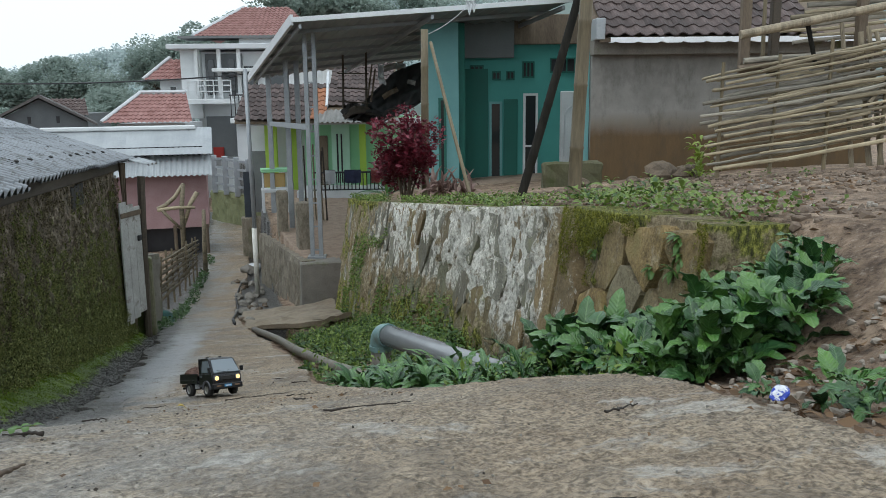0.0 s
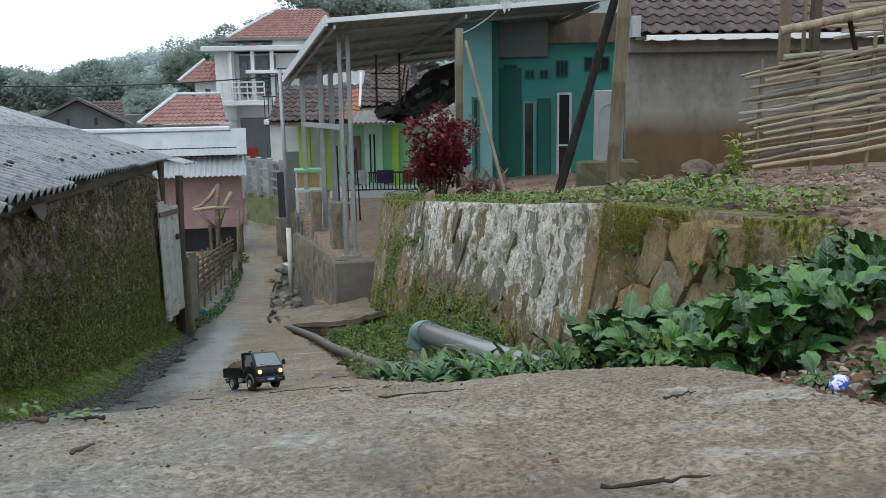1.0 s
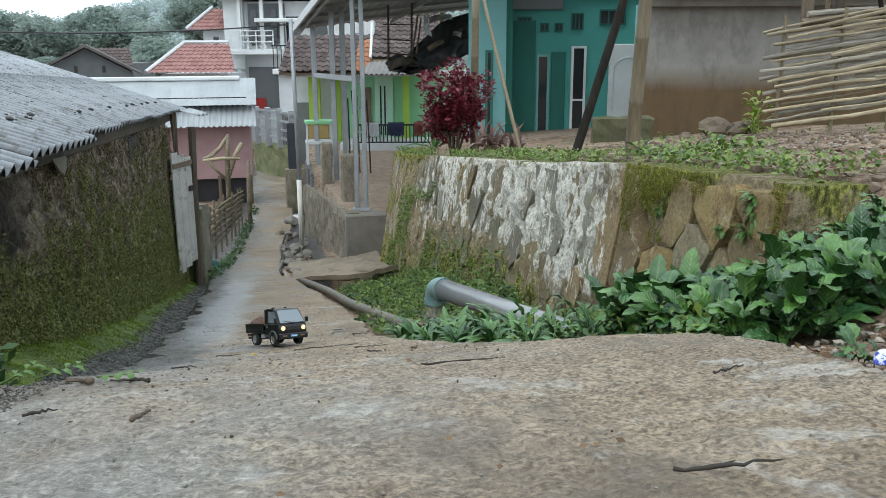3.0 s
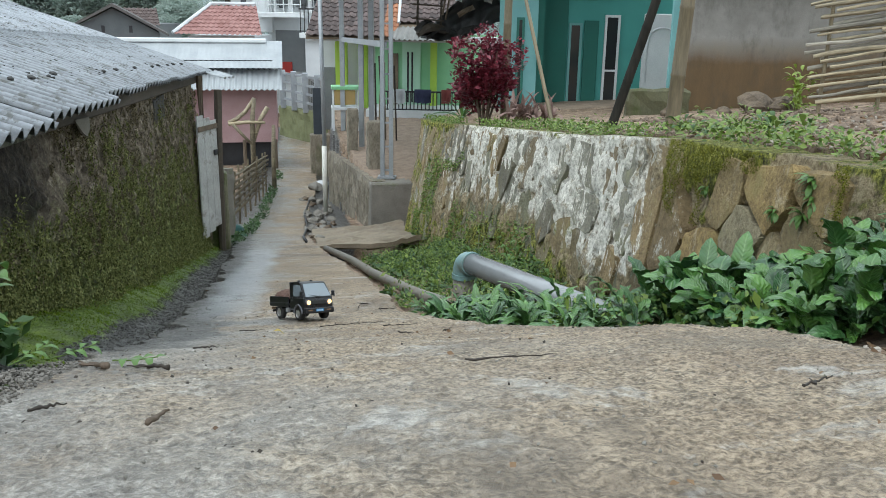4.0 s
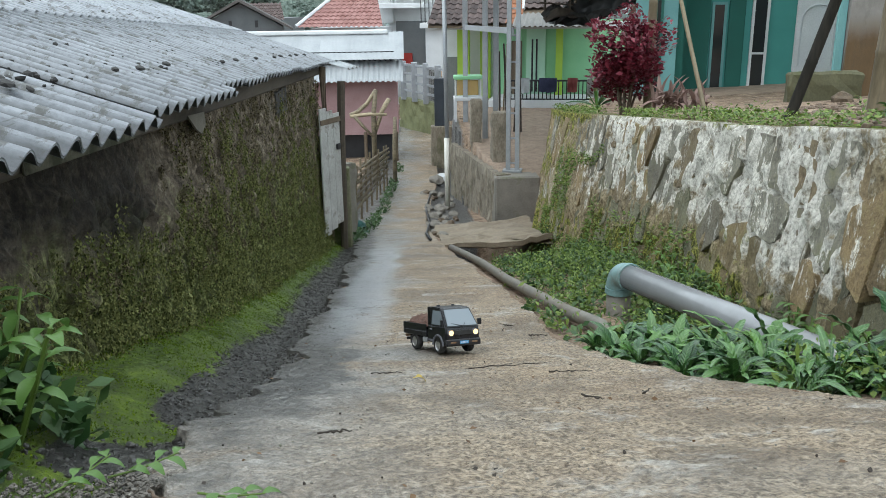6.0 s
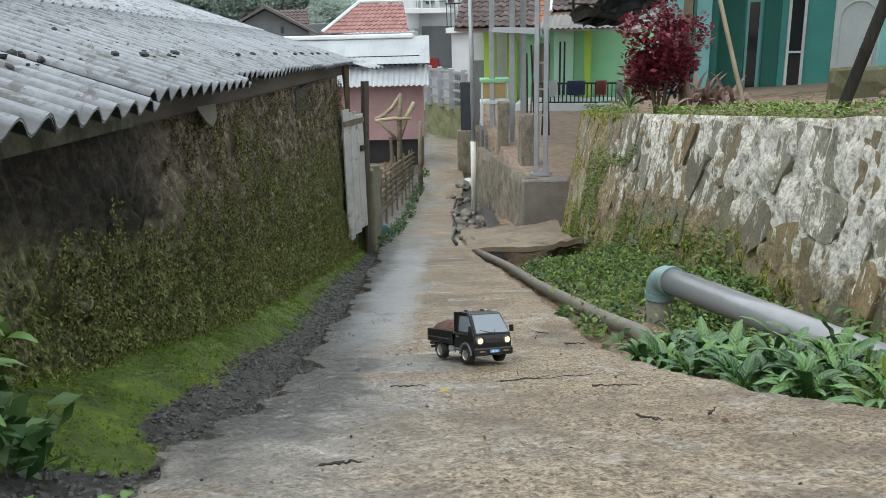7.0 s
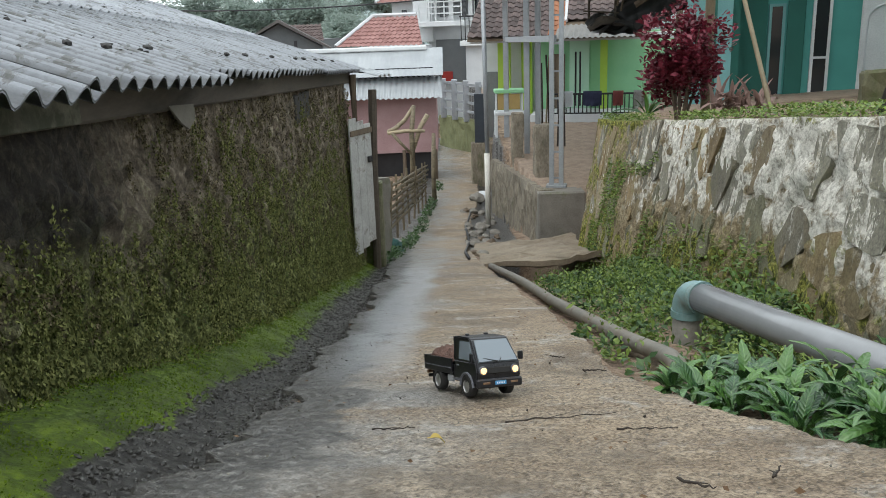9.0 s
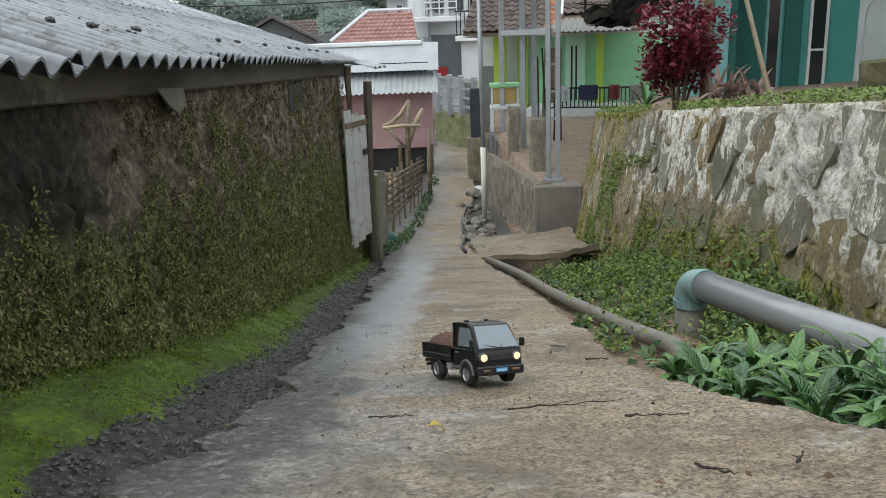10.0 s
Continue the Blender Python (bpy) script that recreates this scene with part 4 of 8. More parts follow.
def east_wall():
    ys, vs = rising((3.2, 15.4, 0.035)), np.linspace(0, 1, 60)
    verts, moss, lime = [], [], []
    for v in vs:
        lo, hi = wall_foot(ys), wall_head(ys) + 0.02 * lumps(ys, ys, 3)
        z = lo + (hi - lo) * v
        d = 0.04 * lumps(ys, z * 0.55, 5) + 0.07 * lumps(ys + 5, z * 0.45, 11) + 0.05 * lumps(ys, z * 0.6, 24)
        d = d * (0.3 + 0.7 * step(ys, 4.7, 5.4))
        bulge = 0.045 * moss_patch(ys, v) - 0.035 * (1 - step(ys, 4.8, 5.3))
        verts += list(zip(batter(ys, z) - d - bulge - 0.02, ys, z))
        moss += list(moss_of(ys, np.full_like(ys, v)))
        lime += list(0.76 * step(ys, 4.8, 5.4) * (1 - 0.75 * step(ys, 10.0, 14.5)) * step(v, 0.12 + 0.2 * step(ys, 5.6, 7.5), 0.5 + 0.2 * step(ys, 6, 10)) - 0.1)
    n, k = len(ys), len(vs)
    faces = [(j * n + i, (j + 1) * n + i, (j + 1) * n + i + 1, j * n + i + 1) for j in range(k - 1) for i in range(n - 1)]
    b = len(verts)
    verts += [(EAST_X + 0.5, y, float(wall_head(y)) - 0.02) for y in ys] + [(EAST_X + 0.5, ys[-1], -4.2), (EAST_X + 0.5, ys[0], -0.5)]
    moss += [0.8] * n + [0, 0]
    lime += [0] * (n + 2)
    faces += [((k - 1) * n + i, b + i, b + i + 1, (k - 1) * n + i + 1) for i in range(n - 1)]
    faces += [[j * n + n - 1 for j in range(k)] + [b + n - 1, b + n], [j * n for j in range(k - 1, -1, -1)] + [b + n + 1, b]]
    ob = link_mesh("wall_east", verts, faces, M_MORTAR, None, "", True)
    ob.data.attributes.new("moss", "FLOAT", "POINT").data.foreach_set("value", [float(v) for v in moss])
    ob.data.attributes.new("lime", "FLOAT", "POINT").data.foreach_set("value", [float(v) for v in lime])
    return tagged(ob, "stone retaining wall in flaking white mortar, mossy at foot and rim", "retaining wall", kind="structure")


def moss_patch(y, v):
    return (step(y, 3.8, 4.05) * (1 - step(y, 4.8, 5.05)) + 0.5 * (1 - step(y, 3.26, 3.4))) * step(v + 0.6 * lumps(y, 0 * y, 3.5) + 0.35 * lumps(y, v * 1.2 + 0 * y, 9), 0.78, 0.88) * (0.9 + 0.35 * lumps(y, v * 2 + 0 * y, 31) + 0.2 * lumps(y + 3, v * 5 + 0 * y, 9))


EAST_WALL = east_wall()


def wall_stones():
    rng = random.Random(5)
    seeds = stone_cells()
    for s in seeds:
        y = min(max(s[0], 3.3), 15.3)
        lo, hi = float(wall_foot(y)), float(wall_head(y))
        tall = hi - lo
        cell = clip_cell(s, seeds, 1.0, tall, 0.02, tall - 0.04)
        cell = [(min(max(a, 3.22), 15.38), b) for a, b in cell]
        if len(cell) < 3 or moss_patch(np.array([y]), s[1])[0] > 0.35 or (y > 5 and rng.random() < 0.1):
            continue
        cx, cz = sum(p[0] for p in cell) / len(cell), sum(p[1] for p in cell) / len(cell)
        shrink, proud = (rng.uniform(0.78, 1.02), rng.uniform(-0.008, 0.022)) if y > 5.0 else (rng.uniform(0.91, 1.02), rng.uniform(0.025, 0.075))
        # corners rounded off by an extra point on each side
        ring = []
        for a, b in zip(cell, cell[1:] + cell[:1]):
            for f in (rng.uniform(0.08, 0.2), rng.uniform(0.45, 0.6), rng.uniform(0.8, 0.92)):
                ring.append((a[0] + (b[0] - a[0]) * f, a[1] + (b[1] - a[1]) * f))
        verts, n = [], len(ring)
        for inset, out in ((1.0, -0.06), (0.97, proud * 0.9), (0.7, proud)):
            for a, b in ring:
                k = shrink * inset * rng.uniform(0.93, 1.05)
                yy, zz = cx + (a - cx) * k, lo + cz + (b - cz) * k
                lean = float(wall_foot(yy) - lo)
                verts.append((batter(yy, zz) - 0.02 - out - rng.uniform(0, 0.006), yy, zz + lean * (1 - cz / tall)))
        verts.append((batter(cx, lo + cz) - 0.02 - proud, cx, lo + cz))
        faces = [(r * n + i, r * n + (i + 1) % n, (r + 1) * n + (i + 1) % n, (r + 1) * n + i)[::-1] for r in range(2) for i in range(n)]
        faces += [(2 * n + i, 2 * n + (i + 1) % n, 3 * n)[::-1] for i in range(n)]
        link_mesh("stone", verts, faces, (M_STONE if s[1] > 0.5 - 0.2 * (y < 6) + rng.uniform(-0.12, 0.12) else M_STONE_LOW) if y > 4.6 else M_OCHRE, EAST_WALL, "", False)


wall_stones()


# ---- pipes and slab along the lane ----
def big_pipe():
    a, b = Vector((1.17, 6.39, -1.09)), Vector((1.85, 4.26, -0.925))
    root = thing("drain_pipe", Matrix.Translation((a.x, a.y, -1.42)), "thick grey plastic drain pipe with a pale blue elbow joint", "pipe")
    off = Vector((a.x, a.y, -1.42))
    r = 0.084
    part("pipe", tube([a - off, a.lerp(b, 0.5) - off, b - off], r, 28), M_PVC, root, "long grey pipe", True)
    d = (b - a).normalized()
    bend = 0.085
    curve = [a + d * 0.035 - off] + [a - d * bend * math.sin(q) - Vector((0, 0, bend * (1 - math.cos(q)))) - off for q in (math.radians(15 * k) for k in range(7))]
    low = curve[-1]
    part("elbow_joint", tube(curve + [low - Vector((0, 0, 0.03))], r * 1.05, 28), M_COLLAR, root, "pale blue elbow joint", True)
    part("joint_lip", tube([a + d * 0.02 - off, a + d * 0.05 - off], r * 1.12, 28), M_COLLAR, root, "", False)
    part("collar", tube([low - Vector((0, 0, 0.015)), low - Vector((0, 0, 0.055))], r * 1.13, 28), M_COLLAR, root, "", False)
    part("riser", tube([low - Vector((0, 0, 0.05)), low - Vector((0, 0, 0.5))], r * 0.98, 24), M_PVC_OLD, root, "dirty upright pipe", True)


big_pipe()
low_pts = [(0.82, 5.25, -1.1), (0.8, 5.54, -1.1), (0.76, 6.3, -1.3), (0.71, 7.28, -1.535), (0.63, 8.7, -1.87), (0.54, 10.2, -2.18), (0.45, 11.3, -2.42), (0.3, 12.6, -2.69)]
low_pipe = part("low_pipe", tube(low_pts, 0.045, 16), M_PVC_OLD, None, "", True)
tagged(low_pipe, "dirty grey pipe half buried along the edge of the lane", "pipe")

slab = bmesh.new()
sx, sy = np.linspace(0.18, 2.0, 16), np.linspace(12.9, 16.9, 30)
for lift in (0.1, -0.06):
    rows_ = [[slab.verts.new((x + 0.12 * float(lumps(x, y, 2.0)), y + 0.25 * (x - 0.18) * (y < 13.2) + 0.1 * float(lumps(x, 3, 3)), float(lane(y)) + lift * (0.6 + float(lumps(x, y, 1.7))) - 0.06 + 0.09 * x * (y - 12.9) / 4 + 0.1 * float(lumps(x, y, 2.5)) + 0.05 * float(lumps(x, y, 7)))) for x in sx] for y in sy]
    for r0, r1 in zip(rows_, rows_[1:]):
        for k in range(len(sx) - 1):
            slab.faces.new((r0[k], r0[k + 1], r1[k + 1], r1[k])[:: 1 if lift > 0 else -1])
slab.verts.ensure_lookup_table()
half, nx = len(sx) * len(sy), len(sx)
for k in range(nx - 1):
    slab.faces.new((slab.verts[k + 1], slab.verts[k], slab.verts[half + k], slab.verts[half + k + 1]))
for k in range(len(sy) - 1):
    slab.faces.new((slab.verts[k * nx], slab.verts[(k + 1) * nx], slab.verts[half + (k + 1) * nx], slab.verts[half + k * nx]))
slab = part("drain_slab", slab, surf("muddy_cement", (0.12, 0.098, 0.07), (0.3, 0.25, 0.185), 3, 40, bump=0.5, stain=(0.12, 0.09, 0.06), stain_at=(0.5, 0.7)))
tagged(slab, "rough muddy concrete slab bridging the open drain beside the lane", "slab")


# ---- the toy truck ----
def extrude_profile(profile, y0, y1, bevel=0.0):
    """A side outline in (x, z), given depth along y."""
    bm = bmesh.new()
    vs = [bm.verts.new((x, y0, z)) for x, z in profile]
    f = bm.faces.new(vs)
    bm.normal_update()
    ret = bmesh.ops.extrude_face_region(bm, geom=[f])
    for v in ret["geom"]:
        if isinstance(v, bmesh.types.BMVert):
            v.co.y = y1
    bmesh.ops.recalc_face_normals(bm, faces=bm.faces)
    if bevel:
        bmesh.ops.bevel(bm, geom=list(bm.edges), offset=bevel, segments=2, affect="EDGES", clamp_overlap=True)
    return bm


def wheel(parent, x, y, r=0.062, w=0.046):
    out = 1 if y > 0 else -1
    prof = [(0.62, -0.5), (0.9, -0.5), (1.0, -0.36), (1.0, 0.36), (0.9, 0.5), (0.62, 0.5)]
    bm = bmesh.new()
    n = 32
    rings = [[bm.verts.new((r * p * math.cos(a), w * q, r * p * math.sin(a))) for a in (math.tau * k / n for k in range(n))] for p, q in prof]
    for a, b in zip(rings, rings[1:] + rings[:1]):
        for k in range(n):
            bm.faces.new((a[k], b[k], b[(k + 1) % n], a[(k + 1) % n]))
    bmesh.ops.recalc_face_normals(bm, faces=bm.faces)
    tyre = part("tyre", bm, M_RUBBER, parent, "", True)
    tyre.location = (x, y, r)
    bm = bmesh.new()
    prof = [(0.64, 0.5), (0.6, 0.42), (0.5, 0.3), (0.34, 0.36), (0.24, 0.46), (0.1, 0.5)]
    rings = [[bm.verts.new((r * p * math.cos(a), out * w * q, r * p * math.sin(a))) for a in (math.tau * k / n for k in range(n))] for p, q in prof]
    for a, b in zip(rings, rings[1:]):
        for k in range(n):
            bm.faces.new((a[k], b[k], b[(k + 1) % n], a[(k + 1) % n]))
    bm.faces.new(rings[-1])
    bmesh.ops.recalc_face_normals(bm, faces=bm.faces)
    part("rim", bm, M_RIM, tyre, "silver steel rim", True)


def truck():
    """Forward is +x; it stands on z = 0."""
    at = Vector((-0.15, 4.7, 0))
    heading = -64.0
    slope = math.degrees(math.atan((float(lane(4.9)) - float(lane(4.5))) / 0.4))
    root = thing("toy_truck", Matrix.Translation((at.x, at.y, float(lane(at.y)) + 0.036)) @ Matrix.Rotation(radians(slope), 4, "X") @ Matrix.Rotation(radians(heading), 4, "Z") @ Matrix.Diagonal((0.645, 0.63, 0.61, 1)),
                 "black scale-model pickup truck loaded with brown soil, headlights lit", "toy truck")
    W = 0.135
    cab = extrude_profile([(0.33, 0.085), (0.335, 0.15), (0.325, 0.2), (0.235, 0.325), (0.215, 0.335), (0.075, 0.34), (0.055, 0.33), (0.05, 0.085)], -W, W, 0.007)
    for v in cab.verts:
        if v.co.z > 0.19:
            v.co.y *= 1 - 0.75 * (v.co.z - 0.19) * 1.1
    cab = part("cab", cab, M_BODY, root)
    part("windscreen", screen(0.328, 0.205, 0.243, 0.318, 0.118, 0.1, 0.004), M_WINDSCREEN, cab, "hazy reflecting windscreen")
    for s in (-1, 1):
        part("side_window", side_pane([(0.29, 0.212), (0.232, 0.312), (0.12, 0.316), (0.12, 0.212)], s, W), M_WINDSCREEN, cab)
        part("wiper", tube([(0.338, s * 0.005, 0.208), (0.318, s * 0.055 - 0.03, 0.226)], 0.0022, 5), M_RUBBER, cab)
        mirror = box((0.3, s * (W + 0.008) - 0.006, 0.205), (0.316, s * (W + 0.026) + 0.006, 0.252), 0.004)
        part("side_mirror", mirror, M_BODY, cab)
        part("door_line", box((0.07, s * W - 0.0015, 0.196), (0.325, s * W + 0.0015, 0.2)), M_TRIM, cab, "grey waist line")
        part("door_handle", box((0.09, s * (W + 0.001) - 0.003, 0.17), (0.125, s * (W + 0.001) + 0.003, 0.18), 0.002), M_TRIM, cab)
        arch = tube([(0.215 + 0.075 * math.cos(a), s * (W + 0.001), 0.062 + 0.075 * math.sin(a)) for a in (math.pi * k / 10 for k in range(11))], 0.008, 6)
        part("wheel_arch", arch, M_TRIM, root, "grey wheel arch lip")
        part("sill_stripe", box((0.055, s * W - 0.003, 0.088), (0.14, s * W + 0.003, 0.102)), M_TRIM, root)
        lamp = tube([(0.329, s * 0.098, 0.158), (0.3435, s * 0.098, 0.158)], [0.026, 0.024], 20)
        lamp = part("headlight_ring", lamp, M_TRIM, root)
        part("headlight", tube([(0.341, s * 0.098, 0.158), (0.346, s * 0.098, 0.158)], [0.02, 0.016], 20), M_LAMP, lamp, "lit warm headlight")
        part("turn_signal", box((0.346, s * 0.085 - 0.022, 0.083), (0.352, s * 0.085 + 0.022, 0.095), 0.002), M_AMBER, root)
        wheel(root, 0.205, s * (W - 0.022))
        wheel(root, -0.155, s * (W - 0.022))
        part("mud_flap", box((-0.235, s * 0.1 - 0.03, 0.04), (-0.231, s * 0.1 + 0.03, 0.11)), M_RUBBER, root)
        part("tail_light", box((-0.338, s * 0.1 - 0.02, 0.085), (-0.328, s * 0.1 + 0.02, 0.106), 0.002), M_AMBER, root)
    part("grille", box((0.33, -0.07, 0.14), (0.3405, 0.07, 0.176), 0.003), M_RUBBER, root)
    part("front_bumper", box((0.318, -W - 0.004, 0.062), (0.35, W + 0.004, 0.112), 0.008), M_BODY, root)
    part("number_plate", box((0.35, -0.034, 0.078), (0.353, 0.034, 0.1), 0.001), M_PLATE, root, "small blue plate")
    bars = bmesh.new()
    for k in range(5):
        add_box(bars, (0.353, -0.024 + k * 0.0105, 0.084), (0.3536, -0.018 + k * 0.0105, 0.094))
    part("plate_marks", bars, M_WHITE, root)
    # tray: floor, boards, headboard with its window frame
    bed = part("tray_floor", box((-0.325, -W - 0.004, 0.115), (0.042, W + 0.004, 0.128), 0.003), M_BODY, root)
    for s in (-1, 1):
        side = extrude_profile([(-0.325, 0.122), (0.04, 0.122), (0.04, 0.205), (-0.325, 0.205)], s * (W + 0.004), s * (W - 0.004), 0.002)
        part("side_board", side, M_BODY, bed)
        part("board_rail", box((-0.325, s * (W + 0.005) - 0.002, 0.148), (0.04, s * (W + 0.005) + 0.002, 0.152)), M_TRIM, bed)
    part("tail_board", box((-0.332, -W - 0.004, 0.122), (-0.324, W + 0.004, 0.205), 0.002), M_BODY, bed)
    frame_ = bmesh.new()
    for lo, hi in (((0.03, -0.118, 0.2), (0.042, -0.106, 0.335)), ((0.03, 0.106, 0.2), (0.042, 0.118, 0.335)), ((0.03, -0.118, 0.322), (0.042, 0.118, 0.336)), ((0.03, -0.118, 0.2), (0.042, 0.118, 0.25)),
                   ((0.031, -0.042, 0.24), (0.041, -0.034, 0.33)), ((0.031, 0.034, 0.24), (0.041, 0.042, 0.33))):
        add_box(frame_, lo, hi, 0.002)
    part("head_guard", frame_, M_BODY, bed)
    part("rear_window", box((0.046, -0.1, 0.25), (0.0485, 0.1, 0.32)), M_WINDSCREEN, cab)
    part("chassis", box((-0.31, -0.06, 0.06), (0.3, 0.06, 0.112), 0.006), M_RUBBER, root)
    part("battery_box", box((-0.03, -W + 0.002, 0.07), (0.03, -W + 0.02, 0.108), 0.003), M_PANEL, root, "scuffed grey box")
    part("battery_box", box((-0.03, W - 0.02, 0.07), (0.03, W - 0.002, 0.108), 0.003), M_PANEL, root, "scuffed grey box")
    part("rear_bumper", box((-0.345, -0.11, 0.06), (-0.33, 0.11, 0.08), 0.004), M_RUBBER, root)
    part("axle", tube([(-0.155, -0.1, 0.062), (-0.155, 0.1, 0.062)], 0.01, 8), M_RUBBER, root)
    part("axle", tube([(0.205, -0.1, 0.062), (0.205, 0.1, 0.062)], 0.01, 8), M_RUBBER, root)
    for s in (-0.06, 0.06):
        part("roof_rack_knob", box((0.08, s - 0.012, 0.338), (0.1, s + 0.012, 0.35), 0.004), M_BODY, root)
    # heap of soil
    xs, ys = np.linspace(-0.322, 0.028, 60), np.linspace(-0.13, 0.13, 46)
    heap = lambda x, y: 0.17 + 0.088 * np.clip(1 - ((x + 0.14) / 0.19) ** 4, 0, 1) * np.clip(1 - (y / 0.135) ** 4, 0, 1) ** 0.7 + 0.022 * lumps(x, y, 22) + 0.016 * lumps(x, y, 55) + 0.008 * lumps(x, y, 120)
    load = grid_mesh("soil_load", xs, ys, heap, M_LOAD, None, None, "")
    load.matrix_world = root.matrix_world.copy()
    tagged(load, "heap of damp brown soil in the toy truck's tray", "soil heap")


def screen(x0, z0, x1, z1, w0, w1, t):
    bm = bmesh.new()
    q = [(x0, -w0, z0), (x0, w0, z0), (x1, w1, z1), (x1, -w1, z1)]
    a = [bm.verts.new((x + t, y, z + t)) for x, y, z in q]
    b = [bm.verts.new((x - t, y, z - t)) for x, y, z in q]
    bm.faces.new(a)
    bm.faces.new(b[::-1])
    for k in range(4):
        bm.faces.new((a[k], b[k], b[(k + 1) % 4], a[(k + 1) % 4]))
    bmesh.ops.recalc_face_normals(bm, faces=bm.faces)
    return bm


def side_pane(prof, s, w):
    bm = bmesh.new()
    wid = lambda z: s * (w * (1 - 0.825 * max(0, z - 0.19)) + 0.0015)
    a = [bm.verts.new((x, wid(z), z)) for x, z in prof]
    b = [bm.verts.new((x, wid(z) - s * 0.004, z)) for x, z in prof]
    bm.faces.new(a)
    bm.faces.new(b[::-1])
    for k in range(len(prof)):
        bm.faces.new((a[k], b[k], b[(k + 1) % len(prof)], a[(k + 1) % len(prof)]))
    bmesh.ops.recalc_face_normals(bm, faces=bm.faces)
    return bm


truck()


# ---- plants ----
def leaf_mesh(name, length, width, bend, material, seg=5, fold=0.25, wave=0.0, stalk=0.15):
    """A folded, bending leaf on a short stalk that grows along +y; wave crinkles its blade."""
    verts, faces = [], []
    sides = (-1, -0.5, 0, 0.5, 1) if wave > 0.08 else (-1, 0, 1)
    for i in range(seg + 1):
        t = i / seg
        a = bend * t * t
        y = length * t * math.cos(a * 0.6)
        z = length * t * math.sin(a * 0.6)
        w = width * math.sin(math.pi * min(1.0, max(0.0, (t - stalk) / (1 - stalk))) ** 0.9) ** 0.62 if stalk < t < 1 else 0.003
        w = max(w, 0.003)
        for s in sides:
            up = wave * width * (math.sin(t * 22 + s * 3) * abs(s) + 0.5 * math.sin(t * 40) * (1 - abs(s)))
            verts.append((w * s * (1 + 0.08 * math.sin(t * 31 + s)), y, -z + w * abs(s) * fold + up))
    k = len(sides)
    for i in range(seg):
        for c in range(k - 1):
            j = i * k + c
            faces.append((j, j + 1, j + k + 1, j + k))
    me = bpy.data.meshes.new(name)
    me.from_pydata(verts, [], faces)
    me.materials.append(material)
    me.polygons.foreach_set("use_smooth", [True] * len(faces))
    me.update()
    return me


BROAD = [leaf_mesh("leaf", l, w, b, M_BROAD, 11, 0.3, wv_) for l, w, b, wv_ in ((0.2, 0.04, 0.7, 0.26), (0.17, 0.043, 1.1, 0.3), (0.22, 0.037, 0.5, 0.26), (0.13, 0.036, 0.8, 0.24))]
LANCE = [leaf_mesh("leaf", l, w, b, M_BROAD, 9, 0.3, 0.14) for l, w, b in ((0.23, 0.027, 0.8), (0.19, 0.026, 1.2), (0.15, 0.025, 0.6))]
BLADE = [leaf_mesh("leaf", l, w, b, M_BROAD, 6, 0.35, 0.05) for l, w, b in ((0.2, 0.016, 0.8), (0.15, 0.018, 1.1))]


def plant(x, y, n, size, label, meshes, seed, group, upright=0.6, name="broadleaf_plant", spread=0.04, tall=0.1):
    rng = random.Random(seed)
    root = thing(name, Matrix.Translation((x, y, float(land(x, y)) - 0.01)), label, "plant", group)
    for k in range(n):
        tilt = radians(rng.uniform(10, 88) * upright + 8)
        turn = math.tau * (k * 0.382) + rng.uniform(-0.4, 0.4)
        s = size * rng.uniform(0.6, 1.15)
        m = Matrix.Rotation(turn, 4, "Z") @ Matrix.Translation((0, spread * rng.random(), 0.02 + tall * size * rng.random() ** 1.3)) @ Matrix.Rotation(tilt, 4, "X") @ Matrix.Rotation(radians(rng.uniform(-35, 35)), 4, "Y") @ Matrix.Diagonal((s, s, s, 1))
        shared("leaf", rng.choice(meshes), root, m)
    return root


rng = random.Random(21)
spots = []
for k in range(1500):
    x, y = rng.uniform(1.4, 2.75), rng.uniform(2.35, 4.1)
    if x < float(np.interp(y, EDGE_Y, EDGE_X)) + 0.08 or x > min(2.3, 1.78 + (y - 2.2) * 0.95) or y > 4.2 or any((x - a) ** 2 + (y - b) ** 2 < 0.11 ** 2 for a, b in spots):
        continue
    spots.append((x, y))
    if len(spots) >= 76:
        break
for k, (x, y) in enumerate(spots):
    plant(x, y, rng.randint(17, 24), rng.uniform(0.78, 1.1) * (1 - 0.35 * max(0.0, min(1.0, (x - 1.9) / 0.3))), "low plant with broad crinkled dark green leaves on the bank", BROAD, 100 + k, "broadleaf plants on the bank", (0.75, 1.0, 1.08)[k % 3], tall=0.2)
for k, (x, y, s) in enumerate(((1.25, 4.35, 1.0), (1.5, 4.6, 1.05), (1.72, 4.3, 0.9), (1.35, 3.75, 0.8), (1.6, 3.6, 0.9), (1.2, 3.3, 0.6), (1.8, 4.9, 0.8))):
    plant(x, y, 20, s, "leafy green plant among the weeds by the wall", BROAD, 200 + k, "broadleaf plants by the wall", 0.8, tall=0.2)
